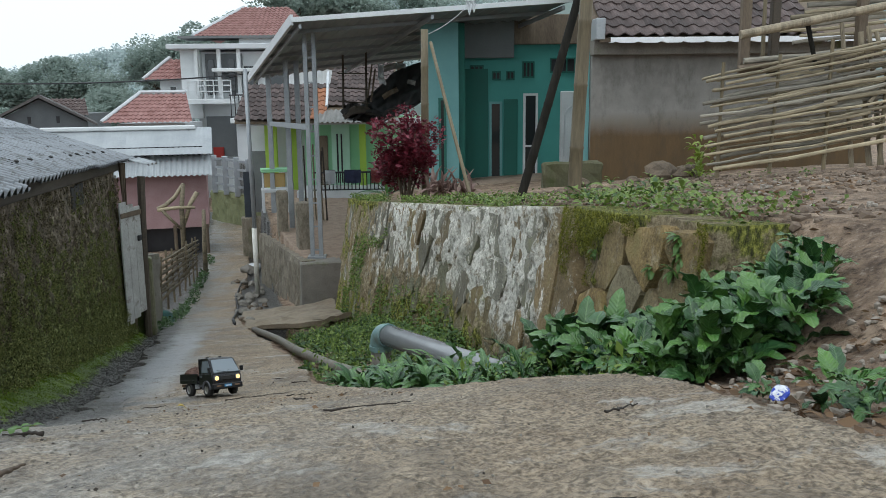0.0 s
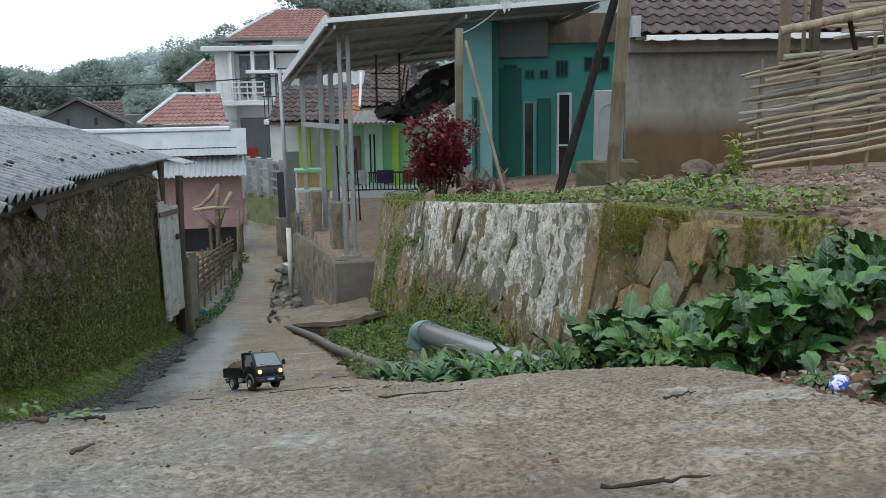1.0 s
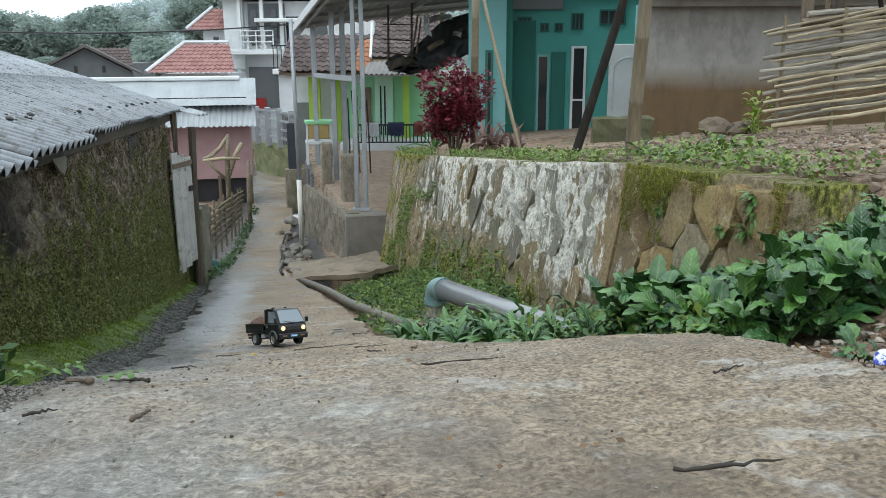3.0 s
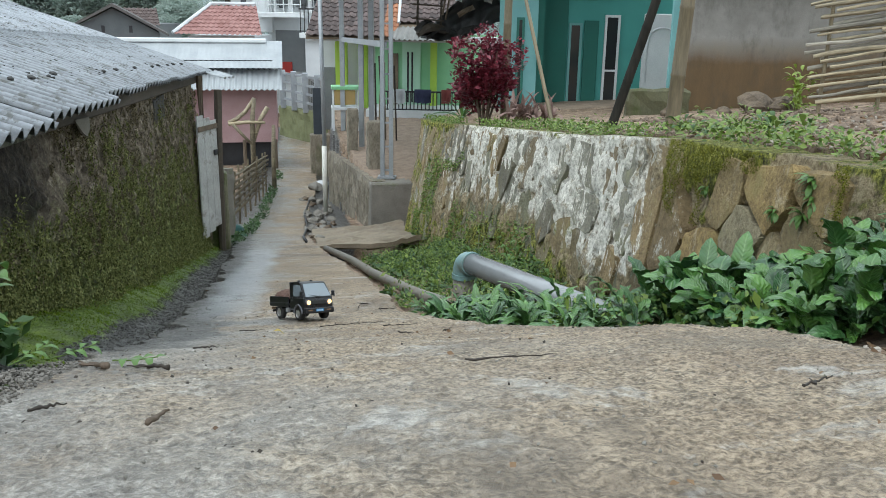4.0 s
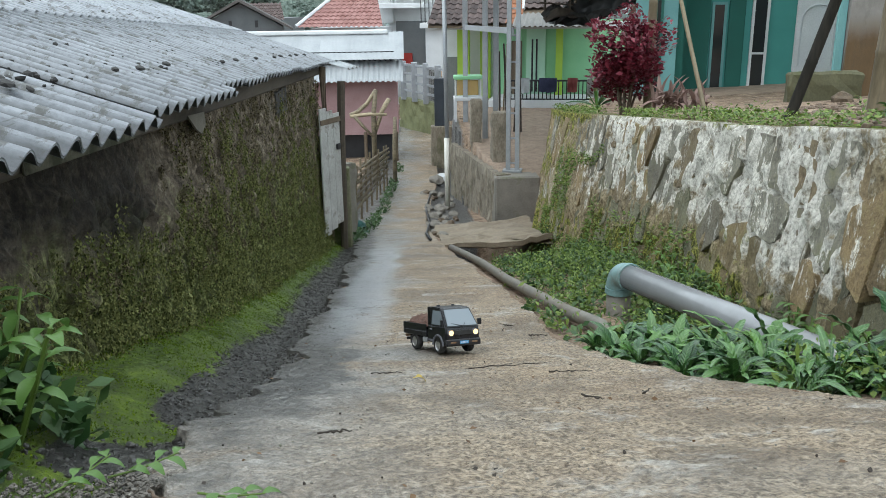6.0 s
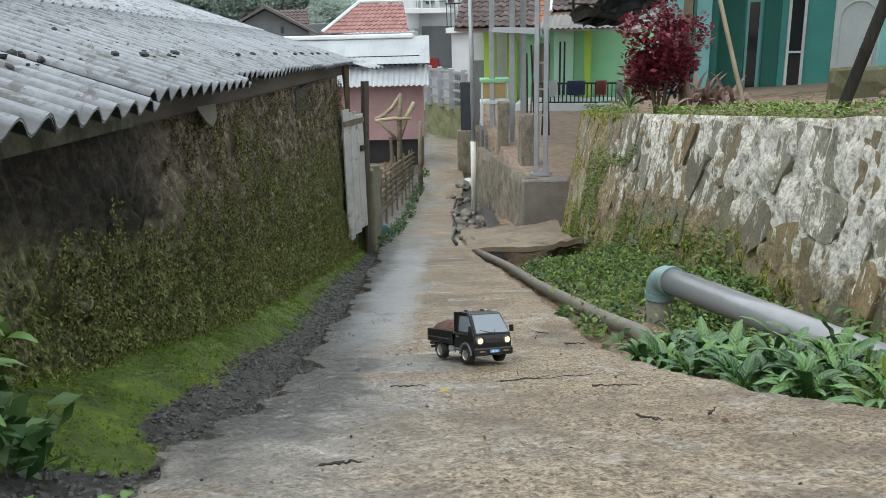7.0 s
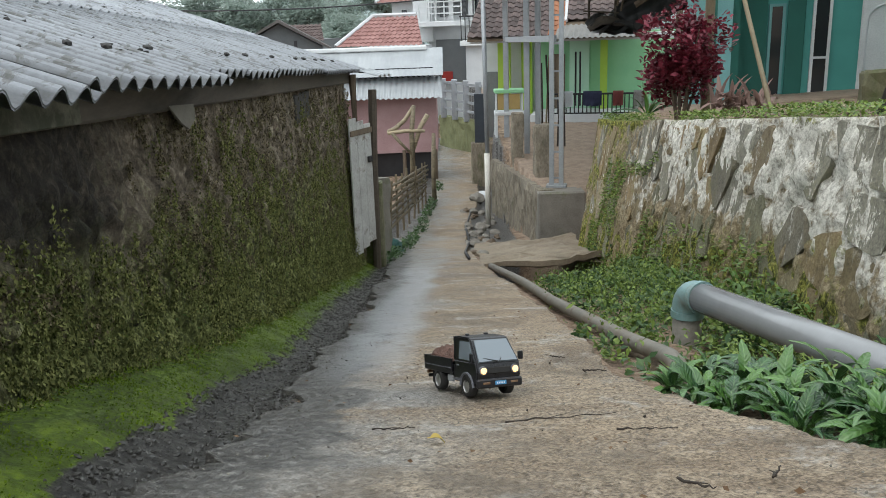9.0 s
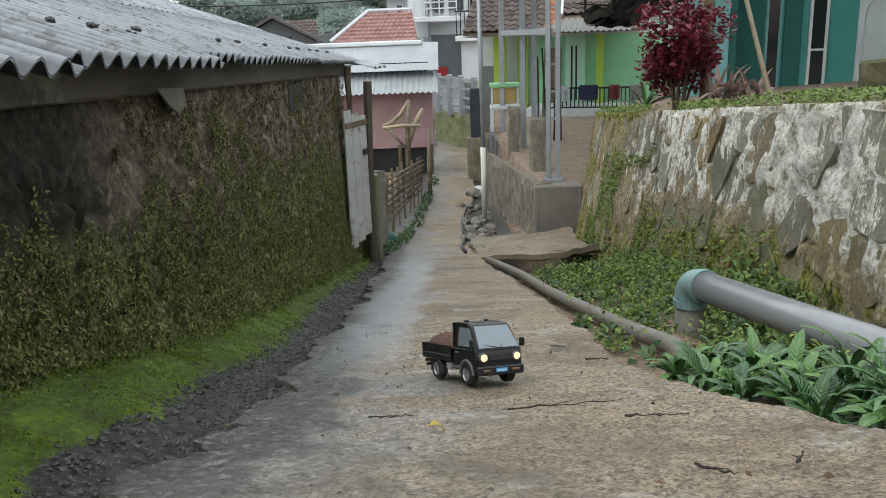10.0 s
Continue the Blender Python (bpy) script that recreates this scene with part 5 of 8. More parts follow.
for k, (x, y, s) in enumerate(((0.82, 4.55, 0.9), (0.95, 4.25, 1.0), (1.1, 4.05, 0.9), (0.9, 3.85, 0.8), (1.02, 4.8, 0.9), (1.12, 4.5, 1.0), (0.8, 4.95, 0.8), (1.0, 3.55, 0.8), (1.2, 4.75, 0.9), (1.25, 3.9, 0.95), (1.4, 3.7, 0.9), (1.15, 3.65, 0.85), (1.32, 4.1, 0.9), (1.5, 3.95, 0.9), (1.42, 3.5, 0.8), (1.08, 4.25, 1.0), (0.96, 3.98, 0.95))):
    plant(x, y, 22, s * 1.05, "tuft of long narrow green leaves at the lane's edge", BLADE, 300 + k, "weeds beside the pipe", 0.85, "leafy_weed")
for k, (x, y, s) in enumerate(((0.6, 4.78, 0.9), (0.66, 4.6, 1.1), (0.76, 4.86, 1.1), (0.7, 4.4, 1.0), (0.84, 4.66, 1.2), (0.8, 4.22, 1.05), (0.88, 4.42, 1.2), (0.76, 4.02, 0.9), (0.92, 4.1, 1.1), (0.9, 3.84, 1.0), (0.98, 4.6, 1.1), (1.04, 3.95, 1.1))):
    plant(x, y, 28, s * 0.66, "rosette of glossy lance-shaped leaves at the lane's edge", LANCE, 330 + k, "lance-leaved plants by the pipe", 0.95, "lance_leaf_plant")
for k, (x, y, s) in enumerate(((1.4, 1.66, 0.5), (1.52, 1.78, 0.5), (1.36, 1.5, 0.45), (1.52, 1.56, 0.5), (1.35, 1.86, 0.4))):
    plant(x, y, 15, s, "broad-leaved plant at the foot of the brown bank", BROAD, 240 + k, "broadleaf plants by the wall", 0.6, tall=0.15)


def scatter(name, count, place, size, material, label, seed, upright=0.5, shape=0.35, height=0.06, category="weeds"):
    """Many small folded leaves as one mesh."""
    g = np.random.default_rng(seed)
    P = place(g, count)
    n = len(P)
    L = size * g.uniform(0.5, 1.3, n)
    a = g.uniform(0, math.tau, n)
    tilt = g.uniform(0.05, 1.3, n) * upright
    d = np.stack([np.cos(a) * np.cos(tilt), np.sin(a) * np.cos(tilt), np.sin(tilt)], 1)
    s = np.stack([-np.sin(a), np.cos(a), 0 * a], 1)
    s = s + 0.5 * g.normal(0, 1, (n, 3))
    s -= d * (s * d).sum(1, keepdims=True)
    s /= np.linalg.norm(s, axis=1, keepdims=True)
    base = P + np.stack([0 * a, 0 * a, height * g.random(n)], 1)
    L = L[:, None]
    v0, v2 = base, base + d * L - np.array([0, 0, 0.25]) * L * g.random((n, 1))
    m = base + d * L * 0.55
    v1, v3 = m + s * L * shape, m - s * L * shape
    V = np.stack([v0, v1, v2, v3], 1).reshape(-1, 3)
    i = np.arange(n)[:, None] * 4
    F = np.concatenate([i + [0, 1, 2], i + [0, 2, 3]], 1).reshape(-1, 3)
    ob = link_mesh(name, V.tolist(), F.tolist(), material)
    return tagged(ob, label, category, kind="stuff")


def patches(x, y, scale, level):
    return lumps(x, y, scale) > level


LOW_X, LOW_Y = [p[0] for p in low_pts], [p[1] for p in low_pts]


def verge(g, n):
    y = g.uniform(2.6, 14.0, n)
    e = np.interp(y, EDGE_Y, EDGE_X)
    x = e + 0.04 + (1.98 - e) * g.random(n) ** 0.7
    ok = (y < 10.6) | (x > 1.6)
    x, y = x[ok], y[ok]
    keep = lumps(x, y, 2.5) + 0.7 * lumps(x + 7, y, 6.0) + 0.25 * step(x - np.interp(y, EDGE_Y, EDGE_X), 0.1, 0.7) > -0.12
    # bare strips along both pipes
    keep &= np.abs(x - np.interp(y, LOW_Y, LOW_X)) > 0.1
    keep &= (x - 1.12) ** 2 + (y - 6.3) ** 2 > 0.05
    keep &= (np.abs((x - 1.17) + (y - 6.39) * 0.319) > 0.13) | (y > 6.4)
    x, y = x[keep], y[keep]
    tall = 0.09 * np.clip(lumps(x + 3, y, 3.5) + 0.2, 0, 1) * step(x, 1.0, 1.7)
    return np.stack([x, y, land(x, y) + tall * g.random(len(x))], 1)


def rim(g, n):
    y = g.uniform(3.3, 15.4, n)
    x = 2.2 + np.abs(g.normal(0, 0.3, n))
    keep = lumps(x, y, 2.2) + 0.6 * lumps(x, y, 7.0) > -0.05
    x, y = x[keep], y[keep]
    return np.stack([x, y, land(np.maximum(x, 2.4), y)], 1)


def climbers(g, n):
    y = np.concatenate([g.uniform(11.0, 15.4, n * 3 // 4), g.uniform(6.5, 12, n // 4)])
    v = np.concatenate([g.random(n * 3 // 4) * 0.8, g.random(n // 4) ** 2 * 0.4])
    keep = patches(y, v * 2.4, 1.6, 0.02)
    y, v = y[keep], v[keep]
    z = wall_foot(y) + (wall_head(y) - wall_foot(y)) * v
    return np.stack([batter(y, z) - 0.045, y, z], 1)


def soil_weeds(g, n):
    x, y = g.uniform(2.3, 6.5, n), g.uniform(3.6, 11, n)
    keep = patches(x, y, 1.3, 0.2)
    x, y = x[keep], y[keep]
    return np.stack([x, y, land(x, y)], 1)


def west_weeds(g, n):
    y = np.concatenate([g.uniform(2.1, 3.0, n // 3), g.uniform(13.3, 27, n - n // 3)])
    x = np.concatenate([g.uniform(-1.5, -1.05, n // 3), -1.32 + (y[n // 3:] - 14.3) * 0.05 + 0.02 + 0.24 * g.random(n - n // 3)])
    keep = patches(x, y, 2.0, -0.12)
    x, y = x[keep], y[keep]
    return np.stack([x, y, land(x, y)], 1)


def foot_moss(g, n):
    y = g.uniform(2.5, 13.0, n)
    x = -1.5 + 0.62 * g.random(n) ** 1.1
    keep = (moss_rim(x, y) + 0.02 * g.normal(0, 1, n) > 0.01) & (lumps(x, y, 6.0) + 0.6 * lumps(x, y, 15.0) + 0.3 * g.normal(0, 1, n) > -0.3 + 0.25 * (1 - step(y, 3.2, 5.0)))
    x, y = x[keep], y[keep]
    return np.stack([x, y, land(x, y)], 1)


scatter("verge_weeds", 15000, verge, 0.031, M_WEED, "fresh green weeds along the foot of the stone wall", 1, 1.1, 0.22, 0.2)
scatter("verge_undergrowth", 6000, verge, 0.06, M_WEED_DARK, "darker green undergrowth along the foot of the stone wall", 2, 0.9, 0.22, 0.1)
def clumps(g, n):
    """Leaves over the domes of many low bushy weeds, taller towards the wall."""
    c = verge(g, n // 18)
    k = g.integers(0, len(c), n)
    near = step(c[k, 0], 0.9, 1.9)
    u = g.normal(0, 1, (n, 3))
    u /= np.linalg.norm(u, axis=1, keepdims=True)
    u[:, 2] = np.abs(u[:, 2])
    r = (0.045 + 0.09 * (lumps(c[k, 0] * 9, c[k, 1] * 9, 3.3) + 0.5)) * (0.6 + 0.7 * near)
    return c[k] + u * r[:, None] * [1, 1, 1.5] * g.uniform(0.6, 1.05, (n, 1))


scatter("verge_bushes", 15000, clumps, 0.042, M_WEED, "bushy green weeds crowding the foot of the stone wall", 17, 0.7, 0.3, 0.02)
scatter("verge_shade_bushes", 9000, clumps, 0.05, M_WEED_DARK, "dark green bushy weeds at the foot of the stone wall", 18, 0.7, 0.3, 0.02)
scatter("verge_leaves", 2600, verge, 0.066, M_WEED, "larger pale green weeds along the foot of the stone wall", 16, 1.25, 0.17, 0.14)
scatter("rim_weeds", 6500, rim, 0.036, M_WEED, "small bright weeds along the top of the retaining wall", 3, 0.8, 0.32, 0.09)
scatter("wall_creepers", 15000, climbers, 0.042, M_WEED, "small creeping plants on the face of the stone wall", 4, 0.5, 0.35, 0.05)
def cushion(g, n):
    y, v = g.uniform(3.2, 5.2, n), g.uniform(0.3, 1.0, n)
    keep = moss_patch(y, v) > 0.3
    y, v = y[keep], v[keep]
    z = wall_foot(y) + (wall_head(y) - wall_foot(y)) * v
    return np.stack([batter(y, z) - 0.03 - 0.06 * moss_patch(y, v) - 0.02 * g.random(len(y)), y, z], 1)


scatter("hanging_moss", 80000, cushion, 0.008, leafy("yellow_green_moss", (0.045, 0.05, 0.004), (0.3, 0.3, 0.05), 0.9, 0.0, 0.1), "thick yellow-green moss hanging over the wall's rim", 19, -1.0, 0.3, 0.012, "moss")
scatter("terrace_weeds", 900, soil_weeds, 0.045, M_WEED, "patches of low weeds on the bare soil", 5, 0.8, 0.3, 0.08)
scatter("lane_side_weeds", 4200, west_weeds, 0.07, M_WEED_DARK, "green weeds at the foot of the shed and fence", 6, 0.9, 0.3, 0.16)
def west_growth(g, n):
    y, v = g.uniform(2.6, 13.0, n), g.random(n) ** 1.25 * 0.9
    lo, hi = land(np.full_like(y, -1.5), y) - 0.1, eave_z(y)
    z = lo + (hi - lo) * v
    keep = lumps(y, z * 0.5, 5.0) + 0.6 * lumps(y, z * 0.5, 13.0) + 0.5 * lumps(y, z, 0.9) - 0.3 * v - 0.35 * step(v, 0.45, 0.8) - 0.8 * (1 - step(y, 4.9, 5.8)) * step(v, 0.5, 0.65) > -0.16 + 0.25 * g.normal(0, 1, n)
    y, z, v = y[keep], z[keep], v[keep]
    return np.stack([WALL_X + 0.02 + 0.11 * (1 - step(v, 0, 0.3)) + 0.04 * g.random(len(y)), y, z], 1)


def hanging(place, per, small, large):
    """Leaves over many small cushions of a growth that stand proud of the wall and hang down."""
    def out(g, n):
        c = place(g, n // per)
        k = g.integers(0, len(c), n)
        r = (small + (large - small) * g.random(len(c)) ** 2)[k]
        u = g.normal(0, 1, (n, 3))
        u /= np.linalg.norm(u, axis=1, keepdims=True)
        u[:, 0] = np.abs(u[:, 0])
        return c[k] + u * r[:, None] * [1.0, 0.6, 1.8]
    return out


scatter("wall_moss", 95000, hanging(west_growth, 20, 0.015, 0.05), 0.015, leafy("olive_wall_moss", (0.022, 0.032, 0.008), (0.36, 0.37, 0.14), 0.9, 0.0, 0.1), "hanging tufts of olive moss and ferns on the damp wall", 12, -1.2, 0.3, 0.02, "moss")
scatter("wall_ferns", 5000, west_growth, 0.019, M_WEED, "small pale ferns on the damp wall", 13, -0.6, 0.2, 0.03, "ferns")
def upper_crust(g, n):
    y, v = g.uniform(3.4, 13.0, n), g.uniform(0.25, 0.95, n)
    lo, hi = land(np.full_like(y, -1.5), y) - 0.1, eave_z(y)
    z = lo + (hi - lo) * v
    keep = lumps(y, z * 0.6, 9.0) + 0.6 * lumps(y, z * 0.6, 23.0) - 0.9 * (1 - step(y, 4.9, 5.7)) * step(v, 0.4, 0.55) > 0.0
    y, z, v = y[keep], z[keep], v[keep]
    return np.stack([WALL_X + 0.012 + 0.035 * g.random(len(y)), y, z], 1)


scatter("wall_crust", 42000, hanging(upper_crust, 16, 0.012, 0.038), 0.013, leafy("dry_wall_moss", (0.03, 0.026, 0.016), (0.34, 0.29, 0.18), 0.9, 0.0, 0.1), "dry brown moss and flaking render on the damp wall", 21, -1.1, 0.35, 0.015, "moss")
scatter("moss_tufts", 75000, foot_moss, 0.009, leafy("bright_moss", (0.03, 0.06, 0.003), (0.2, 0.285, 0.012), 0.9, 0.0, 0.2), "tufts of bright green moss at the foot of the shed wall", 7, 1.1, 0.3, 0.014, "moss")


def bank(g, n):
    x, y = np.concatenate([g.uniform(1.9, 5.0, n), g.uniform(1.15, 2.2, n // 3)]), np.concatenate([g.uniform(2.2, 6.5, n), g.uniform(1.2, 2.3, n // 3)])
    keep = (lumps(x, y, 2.0) > -0.2) & ((x > 2.3 - 0.25 * np.clip(3.4 - y, 0, 2)) | (y < 2.3)) & (x > np.interp(y, EDGE_Y, EDGE_X) + 0.05)
    x, y = x[keep], y[keep]
    return np.stack([x, y, land(x, y) + 0.004], 1)


scatter("bank_litter", 1100, bank, 0.05, M_DRYLEAF, "dry leaves and chips scattered on the brown bank", 14, 0.25, 0.3, 0.006, "leaf litter")


def mound(g, n):
    x, y = -0.72 - 0.75 * g.random(n) ** 1.4, g.uniform(1.3, 2.5, n)
    keep = lumps(x, y, 4.0) + 0.5 * lumps(x, y, 13.0) > -0.22
    x, y = x[keep], y[keep]
    return np.stack([x, y, land(x, y) + 0.05 * step(-x, 0.7, 1.0) * (1 - np.abs(y - 1.9)) + 0.012 * g.random(len(x)) + 0.015], 1)


STEM_LEAF = leaf_mesh("leaf", 0.15, 0.021, 0.8, leafy("mid_green_weed", (0.04, 0.1, 0.02), (0.13, 0.23, 0.05), 0.4), 6, 0.35, 0.05)


def stemmed_plant(x, y, seed, tall, label, group="weeds by the shed", name="weed_bush"):
    """Upright stems with pairs of lance leaves."""
    rng = random.Random(seed)
    root = thing(name, Matrix.Translation((x, y, float(land(x, y)) - 0.01)), label, "plant", group)
    for s in range(4):
        a = rng.uniform(0, math.tau)
        top = Vector((0.14 * math.cos(a), 0.14 * math.sin(a), tall * rng.uniform(0.7, 1.0)))
        part("stem", tube([(0, 0, 0), top * 0.5 + Vector((0.01, 0, 0.02)), top], [0.008, 0.006, 0.004], 6), M_WEED, root)
        for k in range(9):
            t = 0.3 + 0.7 * k / 8
            m = Matrix.Translation(top * t) @ Matrix.Rotation(k * 2.4 + a, 4, "Z") @ Matrix.Rotation(radians(rng.uniform(-5, 40)), 4, "X") @ Matrix.Diagonal((0.75, 0.55, 0.6, 1))
            shared("leaf", STEM_LEAF, root, m)


for k, (x, y, t) in enumerate(((-1.25, 2.9, 0.3), (-1.12, 2.7, 0.33), (-1.38, 2.75, 0.33), (-1.2, 2.55, 0.26), (-1.42, 3.0, 0.26))):
    stemmed_plant(x, y, 400 + k, t, "upright green weed with narrow leaves beside the lane")
for k, (x, y, t) in enumerate(((1.9, 4.5, 0.3), (1.98, 4.85, 0.34), (1.85, 5.2, 0.3), (1.95, 5.6, 0.36), (1.88, 6.0, 0.3), (1.95, 6.5, 0.3), (1.8, 7.1, 0.28), (1.9, 7.7, 0.34), (1.75, 8.6, 0.3), (1.6, 5.0, 0.26), (1.72, 4.75, 0.3), (1.62, 6.4, 0.26), (1.86, 5.4, 0.32))):
    stemmed_plant(x, y, 350 + k, t, "upright weed with narrow leaves at the foot of the stone wall", "tall weeds at the wall's foot")


def cordyline():
    """The dark red shrub on the terrace."""
    x, y = 2.5, 11.75
    z = float(land(x, y))
    root = thing("red_shrub", Matrix.Translation((x, y, z)), "bushy shrub with dark red leaves on thin stems", "shrub")
    g = np.random.default_rng(9)
    for k in range(9):
        a, r = math.tau * k / 9, 0.12 + 0.28 * g.random()
        top = Vector((r * math.cos(a), r * math.sin(a), 0.75 + 0.35 * g.random()))
        part("stem", tube([(0.05 * math.cos(a), 0.05 * math.sin(a), 0), top * 0.55, top], [0.018, 0.013, 0.006], 6), M_BARK, root)

    def spread(g, n):
        c = g.normal(0, 1, (22, 3))
        c /= np.linalg.norm(c, axis=1, keepdims=True)
        c *= g.random((22, 1)) ** 0.45 * [0.56, 0.46, 0.58]
        r = g.uniform(0.13, 0.26, 22)
        k = g.integers(0, 22, n)
        u = g.normal(0, 1, (n, 3))
        u /= np.linalg.norm(u, axis=1, keepdims=True)
        return c[k] + u * r[k, None] * g.uniform(0.5, 1.1, (n, 1)) + [0.0, 0, 0.77]
    crown = scatter("crown", 5200, spread, 0.088, M_RED, "", 10, 0.8, 0.27, 0.04)
    for key in ("label", "category", "kind"):
        if key in crown:
            del crown[key]
    crown.parent = root


cordyline()


def crown_points(g, n, wide, tall, blobs):
    """Points on the shells of many overlapping clumps."""
    c = g.normal(0, 1, (blobs, 3))
    c /= np.linalg.norm(c, axis=1, keepdims=True)
    c *= g.random((blobs, 1)) ** 0.4 * [wide, wide, tall] * 0.72
    r = g.uniform(0.22, 0.42, blobs) * wide
    k = g.integers(0, blobs, n)
    u = g.normal(0, 1, (n, 3))
    u /= np.linalg.norm(u, axis=1, keepdims=True)
    return c[k] + u * r[k, None] * g.uniform(0.7, 1.05, (n, 1)) * [1, 1, 0.75]


def crown_mesh(name, seed, n, wide, tall, size, material):
    ob = scatter(name, n, lambda g, c: crown_points(g, c, wide, tall, 26), size, material, "", seed, 0.7, 0.42, 0.02)
    me = ob.data
    bpy.data.objects.remove(ob)
    return me


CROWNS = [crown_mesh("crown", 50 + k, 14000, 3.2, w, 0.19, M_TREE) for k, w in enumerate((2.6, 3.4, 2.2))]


def limbs(h):
    bm = tube([(0, 0, -1), (0.1, 0, h * 0.5), (0, 0.1, h)], [0.24, 0.17, 0.1], 8)
    for k in range(5):
        a = k * 1.25
        t = tube([(0, 0, h * (0.5 + 0.08 * k)), (0.8 * math.cos(a), 0.8 * math.sin(a), h * (0.75 + 0.06 * k)), (1.8 * math.cos(a), 1.8 * math.sin(a), h * (0.95 + 0.1 * k))], [0.1, 0.07, 0.03], 6)
        me = bpy.data.meshes.new("t")
        t.to_mesh(me)
        t.free()
        bm.from_mesh(me)
        bpy.data.meshes.remove(me)
    return bm


HOUSE = pose(-0.069, 0.014, 0, 0, 0, -12.47)
TRUNK = part("trunk", limbs(3.2), M_BARK)
trunk_mesh = TRUNK.data
bpy.data.objects.remove(TRUNK)


def tree(a, b, top, seed, scale=1.0, name="tree"):
    rng = random.Random(seed)
    h = 6.6 * scale
    base = HOUSE @ Vector((a, b, top - h))
    root = thing(name, Matrix.Translation(base) @ Matrix.Rotation(rng.uniform(0, 6), 4, "Z") @ Matrix.Diagonal((scale, scale, scale, 1)), "leafy green tree with an uneven crown beyond the roofs", "tree", "trees beyond the roofs")
    shared("trunk", trunk_mesh, root, Matrix.Identity(4))
    shared("crown", CROWNS[seed % 3], root, Matrix.Translation((0, 0, 3.9)))


for k, (a, b, top, s) in enumerate(((-36, 66, 3.9, 1.25), (-32.5, 68, 4.2, 1.3), (-29.5, 70, 3.2, 1.1), (-26.8, 69, 4.2, 1.25), (-24.6, 72, 2.2, 1.1), (-22.3, 66, 2.2, 1.0), (-20.0, 70, 4.6, 1.3), (-17.8, 69, 5.2, 1.3),
                                     (-34, 60, 0.8, 1.1), (-29, 60, 0.2, 1.0), (-25.5, 58, -0.2, 1.0), (-22.5, 57, -0.3, 1.0), (-19.5, 56, 0.3, 1.0), (-38, 58, 2.0, 1.2), (-41, 66, 3.6, 1.3), (-46, 66, 4.0, 1.4), (-15.5, 72, 6.3, 1.4), (-12.8, 74, 8.6, 1.5),
                                     (-9, 78, 10.4, 1.6), (-5, 80, 10.2, 1.6), (-1, 80, 9.6, 1.6), (3, 82, 9.2, 1.6), (-16.8, 52, -0.6, 0.8), (-27.5, 54, -0.7, 0.9))):
    tree(a, b, top + (1.7 if a > -21.5 else 0.5), 500 + k, s)


def hillside():
    """Wooded hills far behind: rising ground under a closed canopy."""
    profile_a = [-260, -150, -110, -89, -69, -52, -42, -33, -20, 0, 40, 120, 260]
    profile_z = [-3, -3, -1, 5.5, 9.5, 11.5, 13, 16, 20, 26, 30, 30, 20]
    inv = HOUSE.inverted()
    def h(x, y):
        a = inv[0][0] * x + inv[0][1] * y + inv[0][3]
        b = inv[1][0] * x + inv[1][1] * y + inv[1][3]
        top = np.interp(a * 200 / np.maximum(b, 50), profile_a, profile_z)
        return -5 + (top * 1.1 + 3) * step(b, 95, 215) + 2.5 * lumps(x, y, 0.06)
    xs, ys = rising((-330, 420, 10)), rising((95, 330, 10))
    # floor greyed as well, haze in its base colour
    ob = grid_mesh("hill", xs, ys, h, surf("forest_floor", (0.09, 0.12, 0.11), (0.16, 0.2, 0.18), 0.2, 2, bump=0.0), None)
    tagged(ob, "hillside far behind the village", "hill", kind="structure")
    g = np.random.default_rng(77)
    n = 520
    a, b = g.uniform(-150, 20, n), g.uniform(110, 225, n)
    cs, sn = math.cos(radians(-12.47)), math.sin(radians(-12.47))
    x, y = a * cs - b * sn, a * sn + b * cs
    z = h(x, y)
    src = np.empty(len(CROWNS[0].vertices) * 3)
    CROWNS[0].vertices.foreach_get("co", src)
    src = src.reshape(-1, 4, 3)
    V = []
    for i in range(n):
        pick = g.choice(len(src), 300, replace=False)
        q = src[pick] - src[pick].mean(1, keepdims=True)
        V.append(src[pick].mean(1, keepdims=True) * g.uniform(0.9, 1.7) + q * 3.6 + [x[i], y[i], z[i] + 1.5])
    V = np.concatenate(V)
    i = np.arange(len(V))[:, None] * 4
    F = np.concatenate([i + [0, 1, 2], i + [0, 2, 3]], 1).reshape(-1, 3)
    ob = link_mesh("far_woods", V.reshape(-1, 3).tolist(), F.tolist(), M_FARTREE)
    tagged(ob, "grey-green woods on the far hillside, haze in their leaf colour", "woods", kind="stuff")


hillside()


# ---- houses; most stand square to one another, turned a little from the lane ----
def tile_mesh(name, w, length, material, thick=0.018):
    """One wavy clay tile: lies along +y up the slope, its wave across x."""
    verts, faces = [], []
    prof = [(0.0, 0.0), (0.16, 0.024), (0.34, 0.03), (0.52, 0.008), (0.72, -0.012), (0.9, -0.008), (1.04, 0.004)]
    for s in (0, -thick):
        for y, up in ((0, 0.024), (length, 0.0)):
            verts += [(x * w, y, z * w / 0.22 + up + s) for x, z in prof]
    n = len(prof)
    for i in range(n - 1):
        faces += [(i, i + 1, n + i + 1, n + i), (i, 2 * n + i, 2 * n + i + 1, i + 1)]
    faces += [(0, n, 3 * n, 2 * n), (n - 1, 3 * n - 1, 4 * n - 1, 2 * n - 1)]
    me = bpy.data.meshes.new(name)
    me.from_pydata(verts, [], faces)
    me.materials.append(material)
    me.update()
    return me


